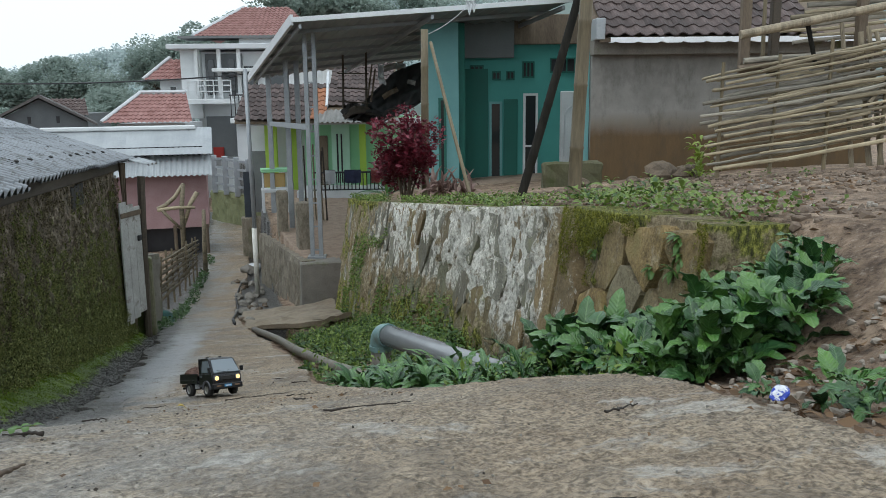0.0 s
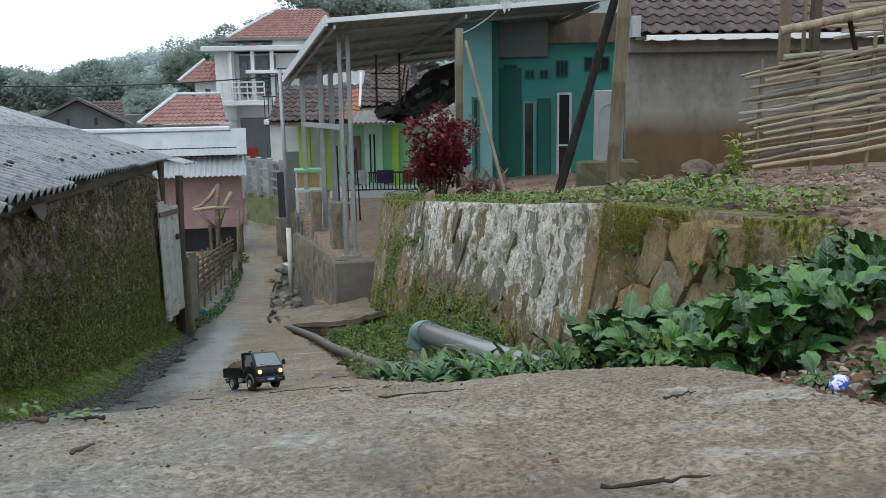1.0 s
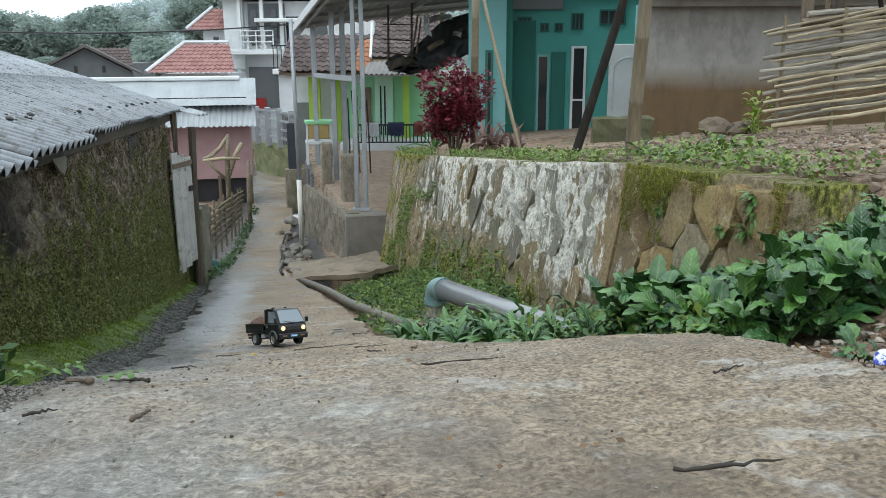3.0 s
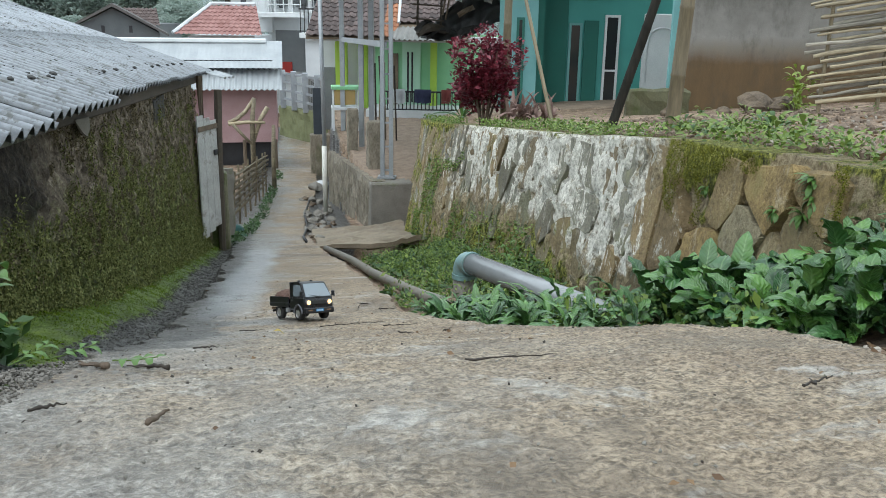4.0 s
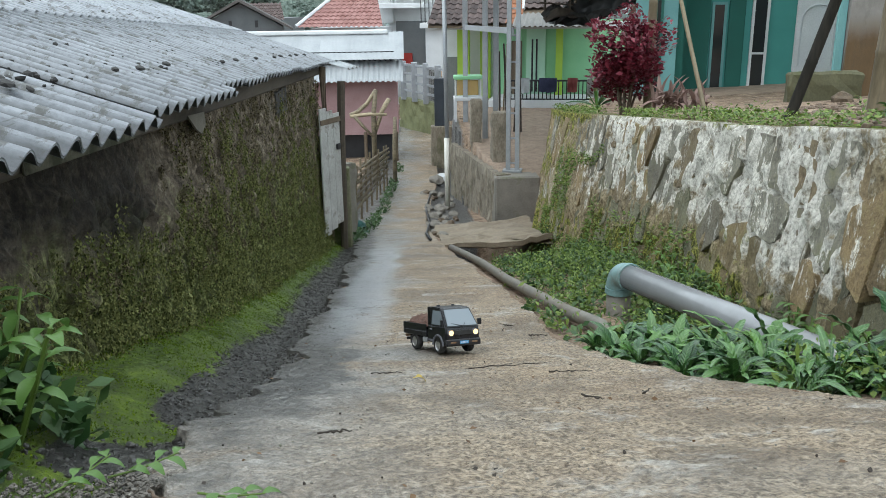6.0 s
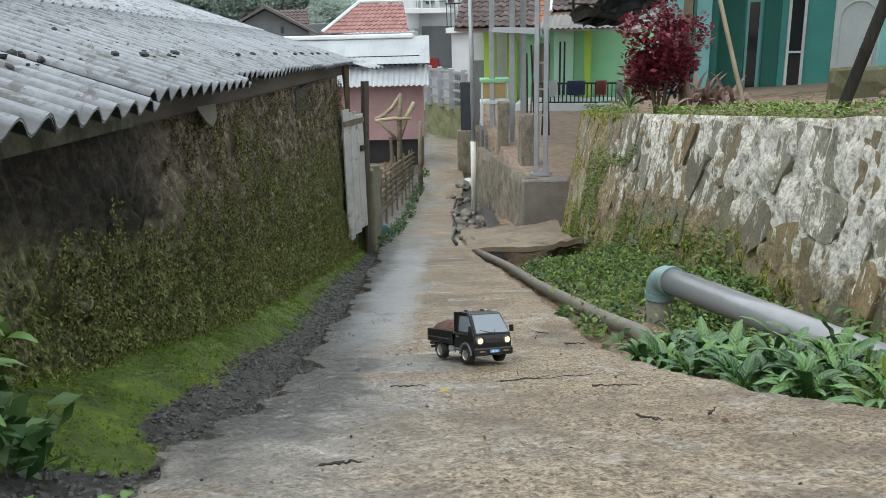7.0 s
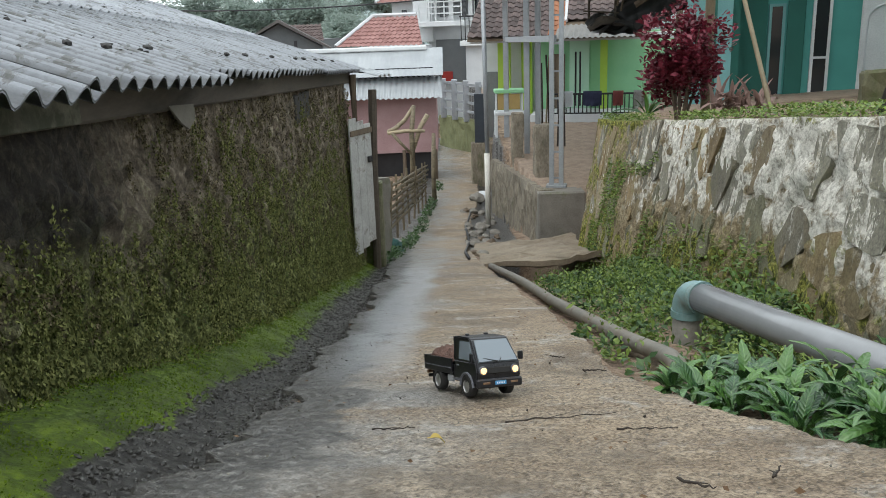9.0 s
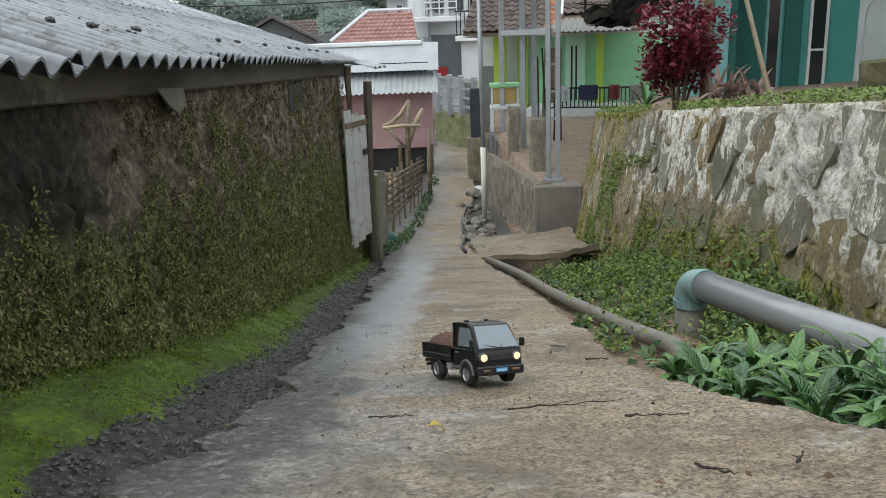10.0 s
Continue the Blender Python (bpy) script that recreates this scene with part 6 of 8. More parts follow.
def tiled(parent, origin, across, up, cols, rows, w, length, materials, seed=0, trim=None):
    """Tiles as objects of their own, laid in rows from an eave upwards."""
    rng = random.Random(seed)
    across, up = Vector(across).normalized(), Vector(up).normalized()
    nrm = across.cross(up).normalized()
    basis = Matrix((across, up, nrm)).transposed().to_4x4()
    for r in range(rows):
        for c in range(cols):
            if trim and not trim(c, r):
                continue
            p = Vector(origin) + across * (c * w) + up * (r * length * 0.82) + nrm * (0.012 + rng.uniform(0, 0.008))
            m = Matrix.Translation(p) @ basis @ Matrix.Rotation(radians(rng.uniform(-2, 2)), 4, "Z")
            me = materials(c, r) if callable(materials) else materials
            shared("tile", me, parent, m)


def tiled_sheet(name, origin, across, up, wide, high, w, length, material, parent, label=""):
    """A far tiled slope as one mesh, rows stepped and waved. high and wide may taper to a hip."""
    across, up = Vector(across).normalized(), Vector(up).normalized()
    nrm = across.cross(up).normalized()
    cols, rows = max(2, int(wide(0) / w * 4)), max(2, int(high / length))
    verts, faces = [], []
    for r in range(rows):
        for k, (f, lift) in enumerate(((0, 0.045), (1, 0.0))):
            h = (r + f) * high / rows
            a0, a1 = (wide(0) - wide(h / high)) / 2, (wide(0) + wide(h / high)) / 2
            for c in range(cols + 1):
                x = a0 + (a1 - a0) * c / cols
                z = lift + 0.035 * math.sin(math.tau * x / w)
                verts.append(Vector(origin) + across * x + up * h + nrm * z)
    n = cols + 1
    for r in range(2 * rows - 1):
        for c in range(cols):
            faces.append((r * n + c, r * n + c + 1, (r + 1) * n + c + 1, (r + 1) * n + c))
    return link_mesh(name, verts, faces, material, parent, label)


def panel(parent, name, lo, hi, material, bevel=0.0, label=""):
    return part(name, box(lo, hi, bevel), material, parent, label)


def window(parent, a, z0, w, h, b, frame_mat, pane_mat=None, bars=0, t=0.05):
    """A framed pane set in a wall that faces -b."""
    bm = bmesh.new()
    for lo, hi in (((a - w / 2, b - 0.03, z0), (a - w / 2 + t, b + 0.03, z0 + h)), ((a + w / 2 - t, b - 0.03, z0), (a + w / 2, b + 0.03, z0 + h)),
                   ((a - w / 2 + t, b - 0.03, z0 + h - t), (a + w / 2 - t, b + 0.03, z0 + h)), ((a - w / 2 + t, b - 0.03, z0), (a + w / 2 - t, b + 0.03, z0 + t))):
        add_box(bm, lo, hi)
    for k in range(bars):
        zz = z0 + h * (k + 1) / (bars + 1)
        add_box(bm, (a - w / 2 + t, b - 0.02, zz - 0.02), (a + w / 2 - t, b + 0.02, zz + 0.02))
    fr = part("window", bm, frame_mat, parent)
    part("pane", box((a - w / 2 + t, b - 0.006, z0 + t), (a + w / 2 - t, b + 0.006, z0 + h - t)), pane_mat or M_DARKGLASS, fr)
    return fr


def splash_wall(parent, name, a0, a1, b, z0, z1, t):
    xs, zs = np.linspace(a0, a1, 30), np.linspace(z0, z1, 30)
    verts = [(x, b, z) for z in zs for x in xs]
    val = [1.15 - 1.15 * (z - z0 - 0.95) / 1.0 + 0.15 * float(lumps(x, z, 1.2)) for z in zs for x in xs]
    n = len(xs)
    faces = [(j * n + i, j * n + i + 1, (j + 1) * n + i + 1, (j + 1) * n + i) for j in range(29) for i in range(29)]
    k = len(verts)
    verts += [(a0, b + t, z0), (a1, b + t, z0), (a1, b + t, z1), (a0, b + t, z1)]
    val += [1, 1, 0, 0]
    faces += [(k + 1, k, k + 3, k + 2), (k, 0, n * 29, k + 3), (n - 1, k + 1, k + 2, n * 30 - 1), (n * 29, n * 30 - 1, k + 2, k + 3)]
    ob = link_mesh(name, verts, faces, M_RENDER, parent)
    ob.data.attributes.new("splash", "FLOAT", "POINT").data.foreach_set("value", val)
    return ob


TILE_BROWN = tile_mesh("tile", 0.225, 0.34, M_BROWNTILE)
TILE_ORANGE = tile_mesh("tile", 0.225, 0.34, M_ORANGE)


def house_origin(a, b, z):
    return HOUSE @ Matrix.Translation((a, b, z))


def grey_house():
    o = (2.95, 13.5, -0.9)
    root = thing("rendered_house", house_origin(*o), "house of soil-splashed grey cement render under brown tiles", "house")
    L = lambda a, b, z: (a - o[0], b - o[1], z - o[2])
    splash_wall(root, "wall", 0, 4.6, 0, -0.3, 2.3, 0.18)
    panel(root, "side_wall", L(4.45, 13.68, -1.4), L(4.6, 18.4, 1.9), M_TEAL)
    panel(root, "wall_plate", L(2.93, 13.3, 1.36), L(7.5, 13.6, 1.6), M_CEMENT, 0.01, "grey eaves beam")
    strip = []
    for k in range(121):
        w = max(0.0, math.sin(k * 0.72)) ** 3
        strip += [(k * 0.04, 0.0, 0.105 - 0.012 * abs(w)), (k * 0.04, 0.0, 0.02 + 0.022 * w), (k * 0.04, 0.14, 0.03 + 0.022 * w), (k * 0.04, 0.14, 0.115)]
    f = [(4 * k + a, 4 * k + 4 + a, 4 * k + 4 + (a + 1) % 4, 4 * k + (a + 1) % 4) for k in range(120) for a in range(4)]
    fascia = link_mesh("fascia", strip, f, M_FASCIA, root, "wavy white fascia sheet")
    fascia.location = L(3.12, 13.0, 1.5)
    panel(root, "barge_board", L(2.92, 13.1, 1.58), L(3.06, 13.5, 1.9), M_ZINC, 0.01)
    up = Vector((0, 1, 0.58))
    deck = bmesh.new()
    q = [L(2.98, 13.12, 1.6), L(7.6, 13.12, 1.6), L(7.6, 16.6, 3.62), L(2.98, 16.6, 3.62)]
    a = [deck.verts.new(p) for p in q]
    b = [deck.verts.new((p[0], p[1], p[2] - 0.06)) for p in q]
    deck.faces.new(a)
    deck.faces.new(b[::-1])
    for k in range(4):
        deck.faces.new((a[k], b[k], b[(k + 1) % 4], a[(k + 1) % 4]))
    bmesh.ops.recalc_face_normals(deck, faces=deck.faces)
    roof = part("roof", deck, M_WOOD, root)
    tiled(roof, L(3.06, 13.08, 1.62), (1, 0, 0), up, 15, 9, 0.225, 0.34, TILE_BROWN, 3)


def teal_house():
    o = (1.1, 18.5, -1.4)
    root = thing("turquoise_house", house_origin(*o), "single-storey turquoise house with a deep green door, narrow tall windows and painted-in porch shade", "house")
    L = lambda a, b, z: (a - o[0], b - o[1], z - o[2])
    panel(root, "wall", L(1.05, 18.5, -1.6), L(4.44, 18.68, 2.3), M_TEAL, 0, "turquoise porch wall")
    # porch side and dado painted dark for shade, front painted pale as lit
    panel(root, "porch_side", L(1.06, 17.66, -1.6), L(1.2, 18.5, 2.2), M_TEAL_DARK, 0, "turquoise porch side, recess shade in its colour")
    panel(root, "front_wall", L(0.3, 17.5, -1.6), L(1.06, 17.65, 2.2), M_TEAL_LIGHT, 0, "turquoise front wall, lit tone in its colour")
    panel(root, "dado", L(1.2, 18.44, -1.6), L(1.75, 18.5, 1.3), M_TEAL_DARK, 0, "porch wall field darkened by painted recess shade")
    window(root, 0.72 - o[0], -1.1 - o[2], 0.16, 1.8, 17.5 - o[1], M_TEAL_DARK)
    window(root, 1.92 - o[0], -1.5 - o[2], 0.28, 2.1, 18.47 - o[1], M_TEAL_LIGHT)
    panel(root, "door", L(2.1, 18.45, -1.5), L(2.4, 18.5, 0.65), M_TEAL_DARK, 0.008, "deep green door leaf")
    window(root, 2.68 - o[0], -1.5 - o[2], 0.32, 2.27, 18.45 - o[1], M_WHITE, None, 1)
    for a0, a1, z0, z1 in ((1.36, 1.66, 0.77, 1.38), (1.84, 2.03, 1.06, 1.25), (2.15, 2.33, 1.06, 1.25), (2.5, 2.76, 1.1, 1.45), (3.1, 3.65, 1.2, 1.52)):
        vent = bmesh.new()
        n = 2 if a1 - a0 < 0.25 else 3
        add_box(vent, L(a0, 18.45, z0), L(a1, 18.49, z0 + 0.03))
        add_box(vent, L(a0, 18.45, z1 - 0.03), L(a1, 18.49, z1))
        for k in range(n + 1):
            x = a0 + (a1 - a0 - 0.025) * k / n
            add_box(vent, L(x, 18.45, z0 + 0.03), L(x + 0.025, 18.49, z1 - 0.03))
        v = part("vent_block", vent, M_TEAL_DARK, root, "pierced vent block")
        part("vent_back", box(L(a0 + 0.01, 18.488, z0 + 0.01), L(a1 - 0.01, 18.497, z1 - 0.01)), M_BLACK, v)
    door = panel(root, "white_door", L(3.33, 18.43, -1.5), L(4.12, 18.49, 0.81), M_WHITE, 0.02, "white door leaf with a moulded arch")
    arch = [L(3.73 + 0.3 * math.cos(math.pi * k / 10), 18.425, 0.25 + 0.28 * math.sin(math.pi * k / 10)) for k in range(11)]
    part("arch_moulding", tube([L(4.03, 18.425, -0.6)] + arch + [L(3.43, 18.425, -0.6)], 0.018, 6), M_PALE, door)
    panel(root, "porch_beam", L(1.2, 18.3, 1.52), L(2.3, 18.43, 2.42), M_GREY, 0.01, "grey boarded beam under the canopy")
    panel(root, "porch_board", L(2.3, 18.34, 1.8), L(4.44, 18.43, 2.42), M_WOOD, 0.01, "brown board under the canopy")
    panel(root, "porch_post", L(2.84, 13.62, -1.2), L(2.94, 13.72, 1.4), M_TEAL_LIGHT, 0, "pale turquoise corner post")


def canopy():
    corners = [(-2.13, 16.3, 2.17), (3.15, 16.3, 2.5), (0.9, 24.2, 1.8), (-4.45, 24.2, 1.25)]
    o = Vector((-2.0, 17.7, -2.63))
    root = thing("porch_canopy", house_origin(*o), "grey sheet-metal canopy on slim steel lattice columns", "canopy")
    C = [Vector(c) - o for c in corners]
    n, m = 90, 10
    verts, faces = [], []
    for s in (0, -0.012):
        for j in range(m + 1):
            for i in range(n + 1):
                p = C[0].lerp(C[1], i / n).lerp(C[3].lerp(C[2], i / n), j / m)
                verts.append(p + Vector((0, 0, s + 0.02 * (1 if i % 4 < 2 else -1) * (i % 2))))
    w = n + 1
    k = w * (m + 1)
    for s in (0, 1):
        for j in range(m):
            for i in range(n):
                q = (s * k + j * w + i, s * k + j * w + i + 1, s * k + (j + 1) * w + i + 1, s * k + (j + 1) * w + i)
                faces.append(q if s == 0 else q[::-1])
    link_mesh("roof_sheet", verts, faces, M_SHEET_UNDER, root, "dull grey ribbed sheet")
    def rail(name, a, b, lift, size, material):
        d = b - a
        q = d.to_track_quat("X", "Z").to_matrix().to_4x4()
        bm = add_box(bmesh.new(), (0, -size[0] / 2, -size[1] / 2), (d.length, size[0] / 2, size[1] / 2), 0.004)
        ob = part(name, bm, material, root)
        ob.matrix_local = Matrix.Translation(a + Vector((0, 0, lift))) @ q
    rail("gutter", C[0], C[1], 0.0, (0.05, 0.09), M_WHITE)
    rail("gutter", C[3], C[0], 0.0, (0.06, 0.2), M_PALE)
    rail("tie_beam", Vector((-2.0, 17.72, 0.12)) - o, Vector((-3.7, 22.95, 0.03)) - o, 0.0, (0.05, 0.12), M_STEEL)
    for f in (0.12, 0.3, 0.48, 0.66, 0.84):
        rail("purlin", C[0].lerp(C[3], f), C[1].lerp(C[2], f), -0.06, (0.05, 0.07), M_SHEET_UNDER)
    for f in (0.03, 0.5, 0.97):
        rail("rafter", C[0].lerp(C[1], f), C[3].lerp(C[2], f), -0.13, (0.05, 0.08), M_SHEET_UNDER)
    for a, b, z0, z1 in ((-1.98, 17.7, -2.63, 2.05), (-2.95, 21.0, -2.6, 1.62), (-2.72, 21.2, -2.6, 1.62), (-3.72, 23.0, -2.6, 1.32)):
        bm = bmesh.new()
        if b < 18:
            for s in (-1, 1):
                add_box(bm, (s * 0.09 - 0.042, -0.06, 0), (s * 0.09 + 0.042, 0.06, z1 - z0))
            h = 0.15
            while h < z1 - z0:
                add_box(bm, (-0.048, -0.014, h), (0.048, 0.014, h + 0.035))
                h += 0.5
            add_box(bm, (-0.19, -0.14, 0), (0.19, 0.14, 0.04))
        else:
            add_box(bm, (-0.06, -0.06, 0), (0.06, 0.06, z1 - z0))
        ob = part("column", bm, M_STEEL, root)
        ob.location = (a - o.x, b - o.y, z0 - o.z)


def green_house():
    o = (-1.6, 27.0, -2.3)
    root = thing("green_house", house_origin(*o), "small mint green house under brown and orange tiles", "house")
    L = lambda a, b, z: (a - o[0], b - o[1], z - o[2])
    panel(root, "wall", L(-3.3, 27, -2.6), L(1.4, 27.2, 0.1), M_GREEN, 0, "mint green front wall")
    panel(root, "wing_wall", L(-5.15, 27.6, -3.0), L(-3.3, 27.8, 0.1), M_PALE, 0, "pale wing wall")
    panel(root, "side_door", L(-5.1, 27.54, -3.0), L(-4.65, 27.597, -1.0), M_GREY, 0.01, "grey side door")
    panel(root, "lime_pillar", L(-4.55, 26.9, -2.8), L(-4.2, 27.2, -0.1), M_LIME, 0, "lime green pillar")
    panel(root, "lime_pillar", L(-3.9, 27.3, -2.8), L(-3.6, 27.55, -0.1), M_LIME, 0, "lime green pillar")
    panel(root, "lime_pillar", L(-1.56, 26.7, -2.4), L(-1.36, 26.9, -0.1), M_LIME, 0, "lime green pillar")
    panel(root, "pale_panel", L(-2.45, 26.95, -2.3), L(-1.88, 26.996, -0.1), M_MINT, 0, "pale mint wall field")
    for a in (-2.27, -2.14):
        panel(root, "window_slit", L(a - 0.025, 26.93, -2.0), L(a + 0.025, 26.949, -0.45), M_BLACK, 0, "narrow dark window")
    panel(root, "house_door", L(-2.9, 26.94, -2.3), L(-2.58, 26.99, -0.5), M_WOOD, 0.01, "brown wooden door")
    panel(root, "porch_floor", L(-3.4, 25.3, -2.5), L(0.6, 26.93, -2.07), M_PALE, 0.01)
    rail = part("railing", box(L(-2.9, 25.32, -1.55), L(-0.2, 25.37, -1.5)), M_BLACK, root, "black iron railing")
    me = box((0, 0, 0), (0.03, 0.03, 0.52))
    first = part("baluster", me, M_BLACK, rail)
    first.location = L(-2.88, 25.33, -2.06)
    for k in range(1, 24):
        shared("baluster", first.data, rail, Matrix.Translation(L(-2.88 + 0.113 * k, 25.33, -2.06)))
    panel(rail, "bottom_rail", L(-2.9, 25.33, -2.066), L(-0.2, 25.36, -2.03), M_BLACK)
    panel(root, "eaves_beam", L(-5.2, 25.9, -0.12), L(0.6, 26.05, 0.06), M_PALE, 0.01)
    # roofs: a lower brown one, an orange strip, a higher one behind
    up = Vector((0, 1, 0.5))
    def slope_deck(a0, a1, b1, label):
        z = (b1 - 25.6) * 0.5
        return link_mesh("roof", [L(a0, 25.6, 0.0), L(a1, 25.6, 0.0), L(a1, b1, z), L(a0, b1, z), L(a0, 25.6, -0.06), L(a1, 25.6, -0.06), L(a1, b1, z - 0.06), L(a0, b1, z - 0.06)],
                         [(0, 1, 2, 3), (7, 6, 5, 4), (0, 4, 5, 1), (1, 5, 6, 2), (2, 6, 7, 3), (3, 7, 4, 0)], M_WOOD, root, label)
    deck = slope_deck(-5.2, -2.51, 27.72, "low brown tile roof")
    tiled(deck, L(-5.2, 25.55, 0.03), (1, 0, 0), up, 12, 8, 0.225, 0.36, lambda c, r: TILE_ORANGE if c >= 10 and r < 7 else TILE_BROWN, 5)
    high = slope_deck(-2.5, -0.4, 30.6, "higher brown tile roof")
    tiled(high, L(-2.5, 25.55, 0.03), (1, 0, 0), up, 9, 14, 0.225, 0.36, TILE_BROWN, 6, lambda c, r: r > 2)
    part("verge", tube([L(-2.5, 26.3, 0.42), L(-2.62, 28.4, 1.5)], 0.05, 6), M_PALE, high, "pale mortar verge")
    v, f = corrugated(1.3, 14, 0.15, 0.02, 0.008, 6)
    eave = link_mesh("eave_sheet", [(y, x, z + 0.26 * x) for x, y, z in v], f, M_OLDZINC, root, "grey corrugated eave sheet")
    eave.location = L(-2.7, 24.9, -0.02)


def debris():
    o = (-0.5, 21.5, -1.35)
    root = thing("wrecked_roof", house_origin(*o), "torn black tarpaulin, bent sheets and poles of a half-collapsed lean-to", "lean-to")
    L = lambda a, b, z: (a - o[0], b - o[1], z - o[2])
    # the tarpaulin: its rim climbs from the eave to the canopy
    n, m = 36, 22
    verts = []
    for s in (0, 1):
        for j in range(m + 1):
            for i in range(n + 1):
                a = -1.52 + 2.15 * i / n
                top = float(np.interp(a, [-1.52, -0.82, -0.35, 0.38, 0.63], [0.24, 0.88, 1.36, 1.6, 1.66])) + 0.1 * float(lumps(a, 3.0, 4.0))
                foot = float(np.interp(a, [-1.52, -1.0, -0.5, 0.1, 0.63], [0.16, 0.1, 0.14, 0.45, 0.6])) + 0.1 * float(lumps(a, 9.0, 5.0))
                v = j / m
                b = 21.2 + 0.7 * v + 0.35 * float(lumps(a * 1.4, v * 1.6, 2.2)) + 0.16 * float(lumps(a + v, v - a, 6.0)) + 0.012 * s
                verts.append(L(a, b, foot + (top - foot) * v))
    k, w = (n + 1) * (m + 1), n + 1
    faces = [(s * k + j * w + i, s * k + j * w + i + 1, s * k + (j + 1) * w + i + 1, s * k + (j + 1) * w + i)[:: 1 if s == 0 else -1] for s in (0, 1) for j in range(m) for i in range(n)]
    link_mesh("tarpaulin", verts, faces, M_TARP, root, "black plastic tarpaulin in folds", True)
    rng = random.Random(31)
    for q, (a, b, z, wide, deep, mat, turn) in enumerate(((-0.62, 21.0, 1.25, 0.16, 0.6, M_PALE, (60, 20, 40)), (-0.3, 21.0, 1.42, 0.55, 0.14, M_OLDZINC, (75, -8, 0)), (-0.42, 20.95, 0.8, 0.42, 0.12, M_WOOD, (80, -28, 5)), (0.1, 20.9, 1.05, 0.2, 0.12, M_OLDZINC, (70, 10, 0)),
                                                           (-1.25, 21.1, 0.3, 0.7, 0.4, M_DARKWOOD, (25, -12, 10)), (-0.95, 21.0, 0.2, 0.8, 0.35, M_CHAR, (15, -8, -12)), (-1.4, 21.3, 0.42, 0.5, 0.3, M_CHAR, (30, -20, 25)), (-0.3, 20.9, 0.3, 0.7, 0.3, M_CHAR, (35, -18, 8)))):
        c = 8
        verts = [((x / c - 0.5) * wide, (y / c - 0.5) * deep, h + 0.12 * float(lumps(x * 0.4 + q * 7, y * 0.4, 1)) + 0.2 * wide * math.sin(math.pi * x / c)) for h in (0, -0.012) for y in range(c + 1) for x in range(c + 1)]
        p = (c + 1) ** 2
        faces = [(h * p + y * (c + 1) + x, h * p + y * (c + 1) + x + 1, h * p + (y + 1) * (c + 1) + x + 1, h * p + (y + 1) * (c + 1) + x) for h in (0, 1) for y in range(c) for x in range(c)]
        part_ = link_mesh("torn_sheet", verts, faces, mat, root)
        part_.matrix_local = Matrix.Translation(L(a, b, z)) @ pose(0, 0, 0, *turn)
    for a in (-1.6, -1.03):
        part("pole", bamboo(L(a, 21.3, 0.45), L(a + 0.02, 21.35, 1.9), 0.028, 7, seed=int(a * 10)), M_DARKWOOD, root)
    for z in (0.62, 0.95, 1.3):
        part("rung", bamboo(L(-1.72, 21.27, z), L(-0.95, 21.29, z + rng.uniform(-0.06, 0.06)), 0.02, 6, seed=int(z * 50)), M_DARKWOOD, root)
    for a, z0, z1 in ((-0.98, 0.7, 1.5), (-0.9, 0.6, 1.4)):
        part("pole", bamboo(L(a, 21.0, z0), L(a + 0.12, 21.1, z1), 0.022, 6, seed=int(z0 * 90)), M_WOOD, root)


grey_house()
teal_house()
canopy()
green_house()
debris()


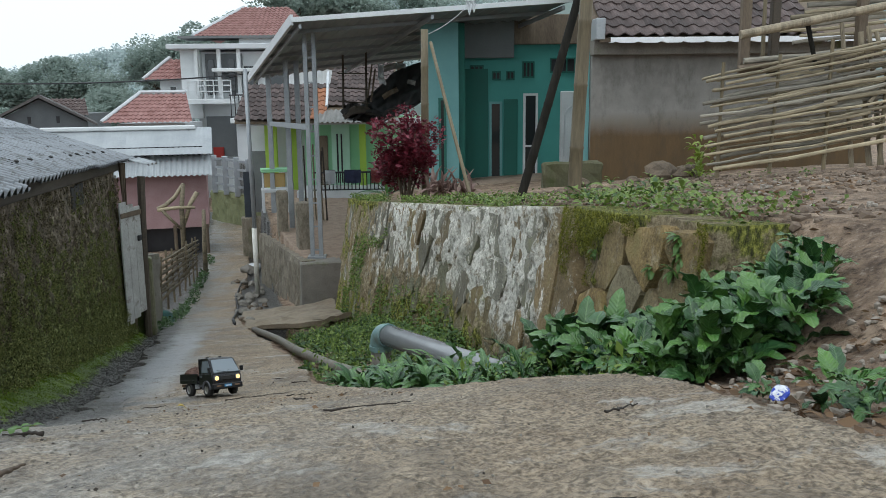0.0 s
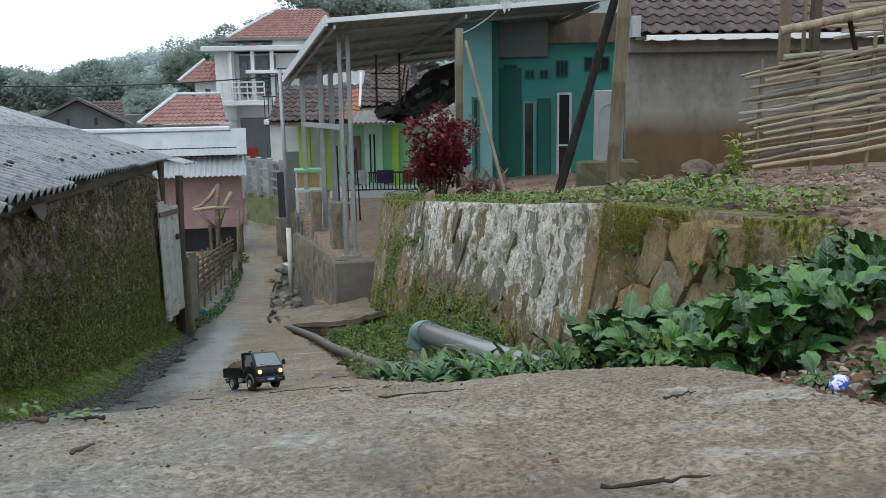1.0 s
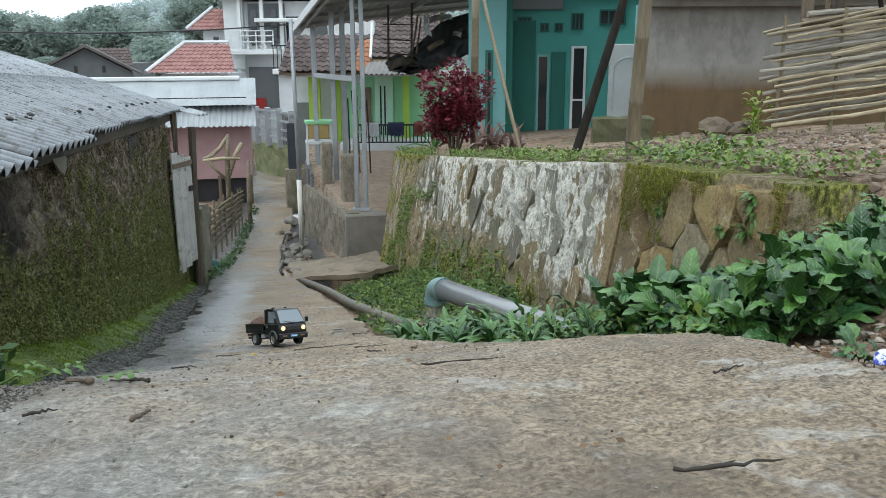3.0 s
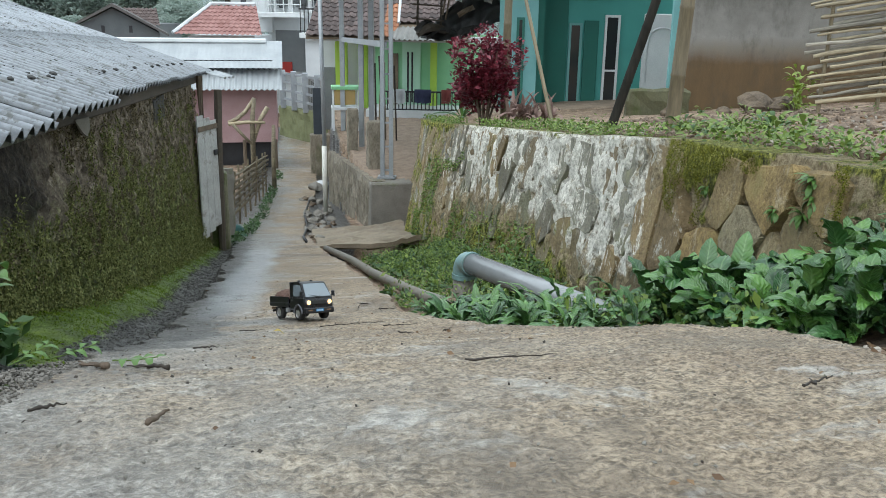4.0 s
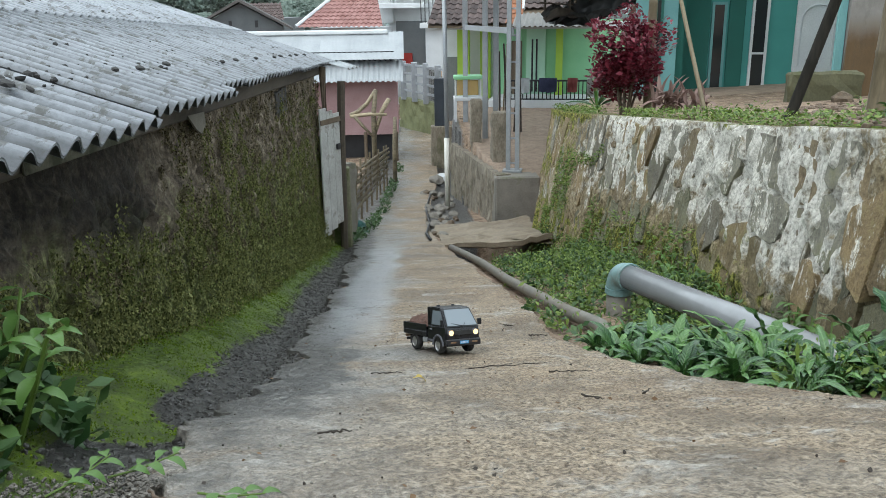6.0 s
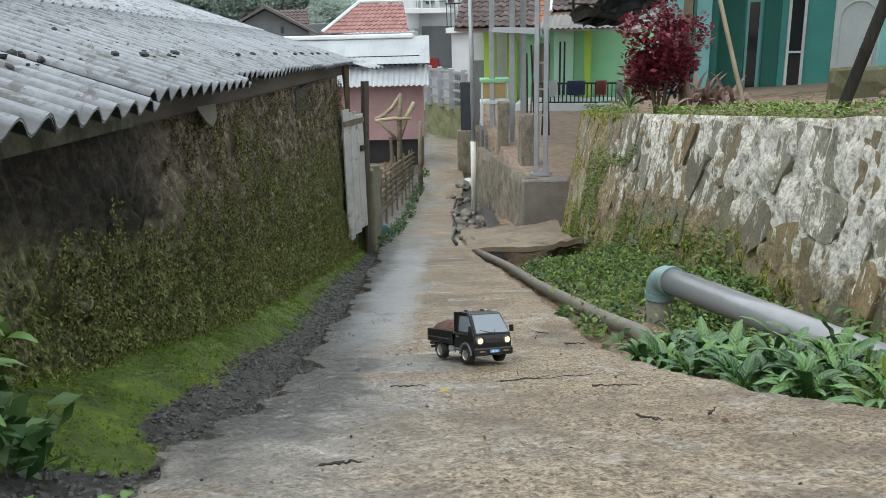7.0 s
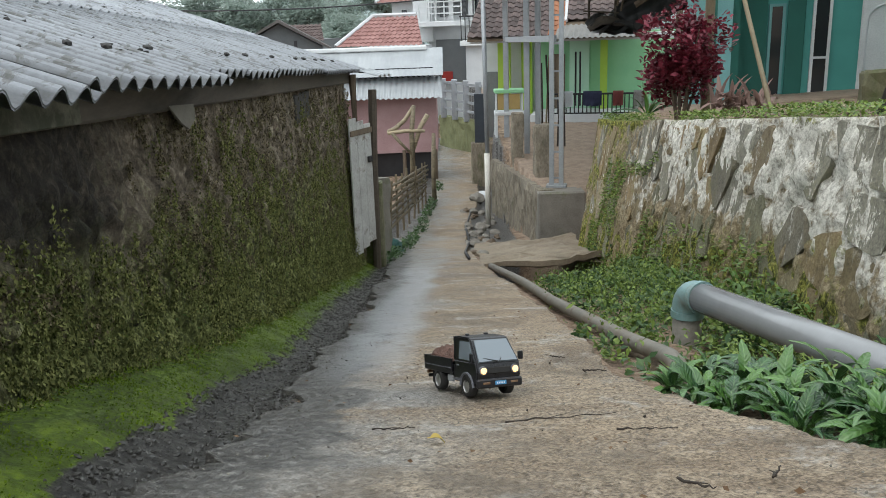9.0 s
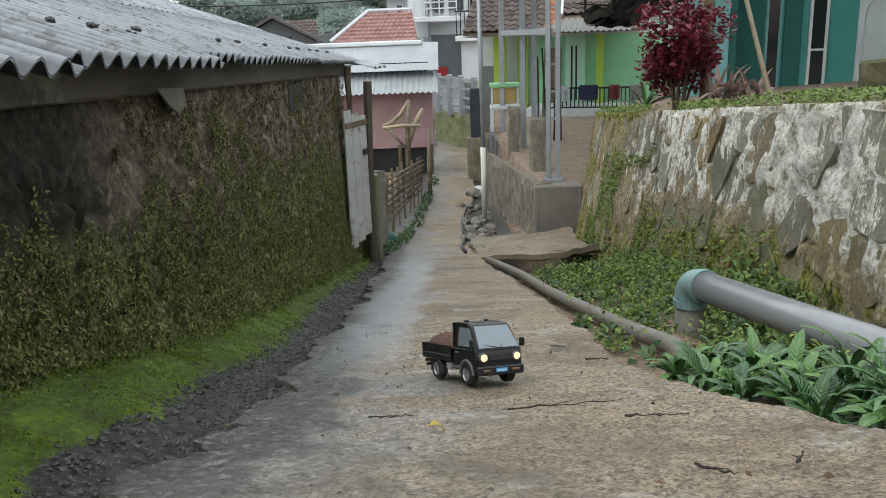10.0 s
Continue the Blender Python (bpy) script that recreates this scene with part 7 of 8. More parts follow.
def white_house():
    o = (-9.5, 45.0, -4.5)
    root = thing("white_house", house_origin(*o), "two-storey white house with balconies under a hipped red tile roof", "house")
    L = lambda a, b, z: (a - o[0], b - o[1], z - o[2])
    panel(root, "wall", L(-11.0, 45, -4.6), L(-4.5, 51, 3.0), M_WHITE)
    panel(root, "corner_block", L(-11.7, 44.6, -0.4), L(-10.7, 46, 3.2), M_WHITE, 0.02)
    panel(root, "cornice", L(-12.2, 43.9, 3.1), L(-4.3, 51.2, 3.35), M_PALE, 0.03)
    panel(root, "recess", L(-10.5, 44.9, 0.9), L(-8.6, 44.99, 2.9), M_GREY)
    panel(root, "sunshade", L(-9.9, 43.6, 1.95), L(-7.4, 45, 2.12), M_WHITE, 0.02)
    panel(root, "upper_cornice", L(-8.6, 44.3, 3.35), L(-4.3, 46, 3.75), M_WHITE, 0.02)
    for a, w in ((-10.2, 0.5), (-9.5, 0.35), (-8.2, 0.8), (-6.8, 0.9)):
        window(root, a - o[0], 0.9 - o[2], w, 1.4, -0.06, M_WHITE)
    balcony = panel(root, "balcony", L(-11.3, 43.6, 0.35), L(-8.9, 45, 0.6), M_WHITE, 0.02)
    for z in (0.95, 1.25, 1.5):
        panel(balcony, "rail", L(-11.2, 43.65, z), L(-9.0, 43.7, z + 0.06), M_WHITE)
    for k in range(6):
        panel(balcony, "rail_post", L(-11.2 + 0.43 * k, 43.71, 0.6), L(-11.14 + 0.43 * k, 43.77, 1.55), M_WHITE)
    low = panel(root, "lower_balcony", L(-8.9, 42.6, -0.6), L(-6.4, 45, -0.35), M_WHITE, 0.02)
    for k in range(12):
        panel(low, "baluster", L(-8.85 + 0.2 * k, 42.65, -0.35), L(-8.81 + 0.2 * k, 42.69, 0.75), M_BLACK)
    panel(low, "rail", L(-8.9, 42.62, 0.75), L(-6.4, 42.7, 0.82), M_BLACK)
    panel(root, "ground_floor", L(-8.7, 43.0, -4.6), L(-5.5, 45, -0.6), M_PALE, 0.02)
    panel(root, "dark_bay", L(-10.6, 44.86, -2.4), L(-9.0, 44.98, -0.3), M_GREY)
    panel(root, "red_board", L(-10.3, 44.7, -2.5), L(-9.75, 44.78, -1.9), M_REDCLOTH, 0, "red board")
    tiled_sheet("roof", L(-11.0, 44.6, 3.75), (1, 0, 0), (0, 1, 0.55), lambda t: 6.6 - 4.2 * t, 3.6, 0.24, 0.3, M_REDTILE, root, "hipped red tile roof")
    tiled_sheet("roof", L(-11.0, 51.4, 3.75), (0, -1, 0), (1, 0, 0.6), lambda t: 6.8 - 6.4 * t, 3.2, 0.24, 0.3, M_REDTILE, root)
    for a in (-10.9, -9.75, -8.75):
        panel(root, "pillar", L(a, 44.2, 0.6), L(a + 0.18, 44.4, 3.1), M_WHITE, 0.01)
    for a in (-10.35, -9.3):
        panel(root, "shutter", L(a, 44.8, 0.8), L(a + 0.3, 44.88, 2.6), M_DARKGLASS, 0, "dark glazed door")
    panel(root, "soffit", L(-11.6, 44.0, 3.62), L(-4.4, 46, 3.74), M_GREY)
    for pts in (((-11.0, 44.6, 3.8), (-8.9, 47.75, 5.5)), ((-14.3, 40, -0.38), (-13.1, 42.25, 0.96)), ((-13.1, 42.25, 0.98), (-10.9, 42.25, 0.98)), ((-13.9, 45.4, 1.66), (-12.85, 46.9, 2.82))):
        part("ridge_cap", tube([L(*p) for p in pts], 0.09, 6), M_PALE, root, "pale mortar ridge")
    # low red-roofed wing and stair tower
    tiled_sheet("wing_roof", L(-14.3, 40, -0.45), (1, 0, 0), (0.1, 1, 0.6), lambda t: 4.2 - 2.0 * t, 2.6, 0.24, 0.3, M_REDTILE, root, "low red tile roof")
    panel(root, "wing", L(-13.8, 40.6, -4.6), L(-10.6, 44, -0.5), M_PALE)
    panel(root, "tower", L(-13.2, 46.0, -4.6), L(-12.0, 48, 1.65), M_WHITE)
    window(root, -12.5 - o[0], 0.6 - o[2], 0.4, 0.7, 0.94, M_WHITE)
    tiled_sheet("tower_roof", L(-13.9, 45.4, 1.6), (1, 0, 0), (0.25, 1, 0.75), lambda t: 2.2 - 1.4 * t, 1.9, 0.24, 0.3, M_REDTILE, root)


def gable_house():
    o = (-16.2, 38.0, -4.6)
    root = thing("gabled_house", house_origin(*o) @ Matrix.Rotation(radians(21), 4, "Z"), "low grey house with a plain gable and two small vents", "house")
    bm = extrude_profile([(-1.7, 0), (1.9, 0), (1.9, 4.25), (0, 5.3), (-1.7, 4.4)], 0, 3.0)
    part("wall", bm, M_GABLE, root)
    for s, x1, z1 in ((-1, -2.2, 4.22), (1, 2.3, 4.1)):
        bm = extrude_profile([(0, 5.36), (x1, z1), (x1, z1 + 0.1), (0, 5.5)], -0.35, 3.2)
        part("roof", bm, M_OLDROOF, root)
    for x in (-0.45, 0.7):
        part("vent", box((x - 0.07, -0.03, 4.25), (x + 0.07, 0.02, 4.55)), M_BLACK, root)
    back = thing("far_roof", house_origin(-18.6, 45, -4.6), "far brown tiled roof", "house")
    part("wall", box((-1.6, 0.4, 0), (1.6, 4, 4.5)), M_GREY, back)
    tiled_sheet("roof", (-1.9, 0, 4.4), (1, 0, 0), (0, 1, 0.5), lambda t: 3.8 - 1.6 * t, 2.0, 0.24, 0.3, M_BROWNTILE, back)


def pink_shack():
    o = (-7.8, 28.0, -4.4)
    root = thing("pink_shack", Matrix.Translation((-1.66, 28.7, -4.4)), "raised shack of faded pink boards under two zinc sheet roofs", "shack")
    L = lambda a, b, z: (a - o[0], b - o[1], z - o[2])
    panel(root, "wall", L(-10.8, 28, -3.5), L(-6.72, 30.6, -1.3), M_PINK, 0, "faded pink boards")
    # black fill for the dark gap under the raised floor
    panel(root, "underfloor_fill", L(-10.8, 28.2, -4.7), L(-6.9, 30.4, -3.5), M_BLACK)
    for a in (-9.9, -8.8, -7.8, -6.8):
        part("stilt", tube([L(a, 27.9, -4.7), L(a, 27.9, -3.4)], 0.06, 8), M_WOOD, root)
    v, f = corrugated(0.9, 24, 0.17, 0.022, 0.008, 6)
    lower = link_mesh("lower_roof", [(y, x, z + 0.66 * x) for x, y, z in v], f, M_ZINC, root, "zinc lean-to roof")
    lower.location = L(-10.6, 27.35, -1.72)
    for k in range(2):
        v, f = corrugated(1.6, 16, 0.17, 0.005, 0.008, 6)
        upper = link_mesh("upper_roof", [(y, x, z + 0.5 * x) for x, y, z in v], f, M_ZINC, root, "zinc sheet roof")
        upper.location = L(-11.9 + 2.7 * k, 27.9, -1.08 + 0.004 * k)
    part("ridge_cap", box(L(-11.9, 29.3, -0.34), L(-7.0, 29.6, -0.2), 0.03), M_WHITE, root, "pale ridge cap")
    # black panel puts the shade of the gap between the roofs into colour
    panel(root, "roof_gap_shade", L(-10.6, 28.3, -1.4), L(-6.8, 29.2, -0.85), M_BLACK)


white_house()
gable_house()
pink_shack()


# ---- along the lane, farther on ----
def lane_wall(name, a, b, top_a, top_b, thick, material, label, foot=0.4):
    """A low wall between two points of the plan, its top falling with the lane."""
    a, b = Vector((*a, 0)), Vector((*b, 0))
    d = (b - a).normalized()
    s = Vector((d.y, -d.x, 0)) * thick
    n = 70
    verts = []
    for i in range(n + 1):
        p = a.lerp(b, i / n)
        z0, z1 = float(lane(p.y)) - foot, top_a + (top_b - top_a) * i / n + 0.03 * float(lumps(p.y * 2, 0, 1))
        for q, k in ((p, 0), (p + s, 1)):
            for f in (0, 0.15, 0.3, 0.45, 0.6, 0.75, 0.9, 1):
                w = 0.09 * float(lumps(p.y * 3 + 9 * k, f * 6, 1.5)) + 0.1 * float(lumps(p.y * 7 + 9 * k, f * 9, 1.1)) if f < 1 else 0
                verts.append((q.x + w, q.y, z0 + (z1 - z0) * f))
    faces = []
    for i in range(n):
        j = i * 16
        for f in range(7):
            faces += [(j + f, j + 16 + f, j + 17 + f, j + 1 + f), (j + 9 + f, j + 25 + f, j + 24 + f, j + 8 + f)]
        faces += [(j + 7, j + 23, j + 31, j + 15)]
    ring = list(range(8)) + list(range(15, 7, -1))
    faces += [tuple(ring), tuple(n * 16 + k for k in ring[::-1])]
    ob = link_mesh(name, verts, faces, material)
    return tagged(ob, label, "wall", kind="structure")


M_RUBBLE = surf("dark_rubble", (0.07, 0.058, 0.042), (0.33, 0.29, 0.225), 9, 40, bump=1.0, distance=0.06, stretch=(1, 1, 0.4), stain=(0.06, 0.075, 0.02), stain_at=(0.56, 0.7))
lane_wall("wall_yard", (1.45, 17.35), (0.82, 22.5), -2.62, -2.8, 0.3, M_RUBBLE, "rubble wall of the yard above the lane")
lane_wall("wall_far", (2.4, 31.5), (-0.6, 37.5), -3.2, -3.25, 0.3, surf("green_stained_wall", (0.1, 0.11, 0.05), (0.22, 0.23, 0.12), 3, 30, bump=0.4), "low green-stained wall farther down the lane")
pedestal = part("column_pedestal", box((1.42, 17.2, -3.95), (2.3, 17.95, -2.64), 0.03), M_CEMENT)
tagged(pedestal, "stained concrete plinth under the canopy column", "plinth")
lane_wall("wall_stub", (-1.6, 13.15), (-1.12, 14.3), -1.62, -1.75, -0.18, M_CEMENT, "low mossy concrete wall at the end of the shed")
stub = part("wall_end", box((-1.56, 13.1, -3.2), (-1.14, 13.3, -1.6), 0.02), surf("mossy_cement", (0.09, 0.085, 0.05), (0.2, 0.195, 0.13), 4, 40, bump=0.6, stain=(0.06, 0.08, 0.015), stain_at=(0.5, 0.62)))
tagged(stub, "mossy end of a low cement wall beside the shed door", "wall", kind="structure")
for k, (x0, x1, y0, y1, z0, z1) in enumerate(((1.5, 1.84, 18.6, 18.95, -2.75, -1.56), (1.2, 1.46, 20.6, 20.9, -2.8, -1.5))):
    bm = box((x0, y0, z0), (x1, y1, z1), 0.03)
    bmesh.ops.subdivide_edges(bm, edges=bm.edges[:], cuts=4, use_grid_fill=True)
    for v in bm.verts:
        v.co += Vector((0.05 * float(lumps(v.co.y * 3 + v.co.x, v.co.z * 2, 3)), 0.05 * float(lumps(v.co.x * 3, v.co.z * 2 + 5, 3)), 0.03 * float(lumps(v.co.x, v.co.y, 5))))
    p = part("rubble_pier", bm, M_RUBBLE)
    tagged(p, "short rough rubble pier beside the yard", "pier", "yard piers")


def shed_door():
    root = thing("shed_door", pose(-1.33, 12.62, -2.08, 0, 0, -24), "battered white-painted wooden door standing ajar, with a rusty latch", "door")
    bm = bmesh.new()
    for k in range(3):
        add_box(bm, (-0.012, -0.3 + 0.18 * k, -0.34 + 0.05 * k), (0.012, -0.3 + 0.18 * k + 0.175, 1.42 - 0.05 * k), 0.004)
    leaf = part("door_leaf", bm, M_PEELING, root)
    part("latch", box((0.012, 0.1, 0.82), (0.05, 0.19, 0.9), 0.01), M_BLACK, leaf, "rusty black latch")
    part("brace", box((0.012, -0.3, 1.2), (0.03, 0.24, 1.27), 0.004), M_WOOD, leaf)
    for x, y, r in ((-0.06, -0.44, 0.05), (-0.26, 0.3, 0.055)):
        part("door_post", tube([(x, y, -0.7), (x + 0.01, y + 0.02, 0.6), (x, y, 1.93)], r, 8), M_WOOD, root)
    post = part("door_post", tube([(-1.25, 13.0, -2.9), (-1.22, 13.0, -1.2), (-1.19, 13.0, -0.35)], 0.055, 8), M_DARKWOOD, root, "dark outer door post")
    post.matrix_local = root.matrix_world.inverted()
    v, f = corrugated(0.3, 3, 0.12, 0.02, 0.006, 6)
    flap = link_mesh("eave_flap", v, f, M_ZINC, root, "bent scrap of zinc sheet under the eave", True)
    flap.matrix_local = Matrix.Translation((-0.15, 0.3, 1.98)) @ Matrix.Rotation(radians(14), 4, "Y")


shed_door()
# black box in place of the unlit inside of a hole
patch = part("wall_opening", box((WALL_X - 0.05, 9.2, -0.36), (WALL_X + 0.035, 9.95, -0.12), 0.01), M_CHAR)
tagged(patch, "small opening high in the shed wall, its inner darkness a black box", "opening", kind="structure")


def slat(a, b, w, t, phase=0.0):
    """A split-bamboo slat between two points."""
    a, b = Vector(a), Vector(b)
    d = b - a
    bm = bmesh.new()
    n = 10
    rows = []
    for i in range(n + 1):
        k = 0.011 * math.sin(i * 0.9 + phase) + 0.004 * math.sin(i * 2.3 + phase * 2)
        rows.append([bm.verts.new((d.length * i / n, y, z + k)) for y, z in ((-t, -w * 0.5), (-t * 2.2, -w * 0.25), (-t * 2.4, w * 0.2), (-t, w * 0.5), (t, w * 0.45), (t, -w * 0.45))])
    for p, q in zip(rows, rows[1:]):
        for k in range(6):
            bm.faces.new((p[k], p[(k + 1) % 6], q[(k + 1) % 6], q[k]))
    bm.faces.new(rows[0])
    bm.faces.new(rows[-1][::-1])
    bmesh.ops.recalc_face_normals(bm, faces=bm.faces)
    return bm, Matrix.Translation(a) @ d.to_track_quat("X", "Z").to_matrix().to_4x4()


def hurdle(name, start, end, rows, gap, w, label, seed, posts=5, rise=0.0, extra=0.25, lean=0.0, foot=0.3, material=None, slats=None):
    """A woven fence of split bamboo; start and end are its feet."""
    rng = random.Random(seed)
    s, e = Vector(start), Vector(end)
    root = thing(name, Matrix.Translation(s), label, "fence")
    e = e - s
    side = Vector((-e.y, e.x, 0)).normalized()
    high = rows * gap
    for k in range(posts):
        f = (k + 0.15) / (posts - 0.7)
        p = e * f
        part("post", bamboo(p + Vector((0, 0, -foot)), p + side * lean + Vector((rng.uniform(-0.03, 0.08), 0, high + rise * f + rng.uniform(0.03, extra))), 0.022, 7, 0.25, seed=k), material or M_BAMBOO, root)
    for r in range(rows):
        z = (r + 0.5) * gap
        over = 0.03 if r % 2 else -0.03
        cut = rng.uniform(0.35, 0.7)
        spans = [(rng.uniform(-0.05, 0.06), 1 + rng.uniform(-0.03, 0.08))]
        if rng.random() < 0.55:
            spans = [(spans[0][0], cut + rng.uniform(0.02, 0.15)), (cut - rng.uniform(0.02, 0.15), spans[0][1])]
        for f0, f1 in spans:
            p, q = (e * f + side * (over + lean * r / rows + rng.uniform(-0.008, 0.008)) + Vector((0, 0, z + rise * f + rng.uniform(-0.6, 0.6) * gap)) for f in (f0, f1))
            bm, m = slat(p, q, w * rng.uniform(0.6, 1.25), 0.008, rng.uniform(0, 6))
            ob = part("slat", bm, slats or material or (M_SLAT if rng.random() < 0.6 else M_GREYSLAT), root)
            ob.matrix_local = m
    return root


def hp(a, b, z):
    return HOUSE @ Vector((a, b, z))


hurdle("bamboo_fence", hp(3.5, 9.6, -0.12), hp(5.9, 9.0, 0.12), 26, 0.043, 0.043, "tall woven fence of split bamboo slats on the terrace", 61, 5, 0.22, 0.15)
hurdle("lane_fence", (-1.32, 14.3, float(lane(14.3)) + 0.35), (-0.86, 23.5, float(lane(23.5)) + 0.35), 13, 0.058, 0.05, "low dark bamboo fence along the lane", 62, 9, 0.0, 0.12, material=M_OLDBAMBOO)


def pen():
    """The plank and bamboo pen above the woven fence."""
    o = Vector((4.1, 9.7, -0.3))
    root = thing("timber_pen", HOUSE @ Matrix.Translation(o), "open pen of grey planks, bamboo poles and posts behind the fence", "pen")
    A = lambda a, b, z: Vector((a, b, z)) - o
    for a, w, z1, mat in ((3.9, 0.11, 2.5, M_WOOD), (4.24, 0.1, 2.5, M_DARKWOOD), (5.25, 0.11, 2.5, M_WOOD)):
        bm = box(A(a - w / 2, 9.7, 0.95), A(a + w / 2, 9.8, z1), 0.012)
        part("post", bm, mat, root)
    part("thin_post", bamboo(A(4.09, 9.68, 1.1), A(4.08, 9.68, 2.5), 0.022, 8, seed=9), M_BAMBOO, root)
    for k, (z, w, mat) in enumerate(((1.03, 0.085, M_WOOD), (1.115, 0.07, M_GREYSLAT))):
        bm, m = slat(A(3.78 + 0.06 * k, 9.6, z), A(6.2, 9.56, z + 0.22), w, 0.02, k * 2.0)
        part("plank", bm, mat, root, "weathered grey plank").matrix_local = m
    rng = random.Random(17)
    for k in range(15):
        z = 1.32 + 0.072 * k
        bm, m = slat(A(4.36 + rng.uniform(-0.04, 0.3), 9.84, z + rng.uniform(-0.02, 0.02)), A(6.4, 9.82, z + 0.12 + rng.uniform(-0.05, 0.05)), rng.uniform(0.035, 0.06), 0.008, k * 1.3)
        part("slat", bm, M_SLAT if k % 3 else M_GREYSLAT, root).matrix_local = m
    part("rail_pole", bamboo(A(3.73, 9.45, 1.4), A(6.4, 9.4, 1.9), 0.046, 12, seed=3), M_POLE_PALE, root, "thick pale bamboo rail")
    for k, (a0, z0, a1, z1, r) in enumerate(((5.045, 0.0, 4.82, 1.52, 0.026), (5.243, 0.0, 5.03, 1.42, 0.032), (5.362, 0.05, 5.1, 1.48, 0.028), (5.49, 0.62, 5.18, 1.42, 0.026), (5.5, 0.08, 5.38, 1.3, 0.03), (5.66, 0.1, 5.6, 1.5, 0.03), (5.1, 0.85, 5.7, 1.35, 0.022))):
        part("stake", bamboo(A(a0, 9.3 - 0.02 * k, z0 - 0.2), A(a1, 9.36 - 0.02 * k, z1), r, 8, seed=k), M_POLE_PALE, root)
    part("brace", bamboo(A(4.51, 9.5, 1.5), A(4.64, 9.52, 1.04), 0.026, 8, seed=20), M_DARKPOLE, root, "dark slanting stick")


pen()


def pole(name, foot, top, r, material, label, seed=0):
    foot, top = Vector(foot), Vector(top)
    ob = part(name, bamboo(Vector(), top - foot, r, 12, 0.45, 0.006, seed), material, None, "", True)
    ob.location = foot
    return tagged(ob, label, "pole")


pole("bamboo_pole", (2.867, 6.63, -0.2), (3.03, 6.68, 2.4), 0.056, M_POLE, "thick pale bamboo pole standing upright on the terrace", 1)
pole("leaning_pole", (2.72, 7.6, -0.28), (3.44, 7.62, 2.1), 0.041, M_DARKPOLE, "dark weathered pole leaning on the terrace", 2)
pole("line_post", hp(0.26, 12.15, -0.95), hp(0.28, 12.15, 1.68), 0.055, M_BAMBOO, "bamboo post holding a washing line", 3)
pole("brace_stick", (3.14, 10.6, -0.6), hp(0.36, 12.05, 1.5), 0.024, M_BAMBOO, "thin pale bamboo stick leaning on the post", 4)


def wire(name, a, b, sag, r, label, material=None):
    a, b = Vector(a), Vector(b)
    pts = [a.lerp(b, i / 16) - Vector((0, 0, sag * 4 * (i / 16) * (1 - i / 16))) for i in range(17)]
    ob = part(name, tube(pts, r, 5), material or M_BLACK)
    return tagged(ob, label, "cable")


wire("washing_line", hp(0.28, 12.15, 1.6), hp(0.95, 11.9, 2.05), 0.06, 0.006, "thin washing line tied to a post", M_PALE)
wire("power_line", hp(-22, 40, 1.5), hp(-7.4, 44, 1.9), 0.25, 0.035, "black power line strung between the houses")
rag = bmesh.new()
for k in range(5):
    r = tube([(0.03 * k, 0, 0), (0.03 * k + 0.02, 0.02, -0.06), (0.03 * k - 0.01 + 0.02 * (k % 2), 0, -0.13 - 0.03 * (k % 3))], [0.014, 0.02, 0.008], 6)
    me = bpy.data.meshes.new("t")
    r.to_mesh(me)
    r.free()
    rag.from_mesh(me)
    bpy.data.meshes.remove(me)
rag = part("hanging_rag", rag, M_PALE)
rag.matrix_world = HOUSE @ Matrix.Translation((0.84, 11.85, 2.04))
tagged(rag, "pale knotted rags hanging on the washing line", "rag")

drain = part("downpipe", tube([(0.62, 20.4, -4.0), (0.62, 20.4, -2.35)], 0.06, 12), M_WPIPE, None, "", True)
tagged(drain, "white plastic downpipe beside the lane", "pipe")
conduit = part("service_pole", tube([(0.63, 20.42, -2.38), (0.6, 20.5, 1.4)], 0.05, 12), M_STEEL, None, "", True)
tagged(conduit, "slim dark steel pole above the downpipe", "pole")


hose = part("hose", tube([(0.02, 13.2, float(lane(13.2)) + 0.06), (0.0, 15.0, float(lane(15.0)) + 0.05), (0.12, 17.5, float(lane(17.5)) + 0.05), (0.1, 20.0, float(lane(20.0)) + 0.05), (0.3, 22.5, float(lane(22.5)) + 0.05)], 0.025, 6), M_BLACK, None, "", True)
tagged(hose, "thin black water hose lying along the lane", "hose")


low = bmesh.new()
add_box(low, (0, 0, 0), (0.9, 0.3, 0.75), 0.03)
bmesh.ops.subdivide_edges(low, edges=low.edges[:], cuts=4, use_grid_fill=True)
for v in low.verts:
    v.co += Vector((0.05 * float(lumps(v.co.y * 3, v.co.z * 3, 3)), 0.05 * float(lumps(v.co.x * 3, v.co.z * 3, 3)), 0.05 * float(lumps(v.co.x, v.co.y, 5))))
low = part("garden_wall", low, surf("dark_mossy_cement", (0.045, 0.045, 0.022), (0.13, 0.125, 0.07), 4, 40, bump=0.6, stain=(0.05, 0.065, 0.015), stain_at=(0.5, 0.62)))
low.matrix_world = HOUSE @ Matrix.Translation((2.04, 12.5, -0.99))
tagged(low, "low mossy block of wall before the turquoise porch", "wall", kind="structure")


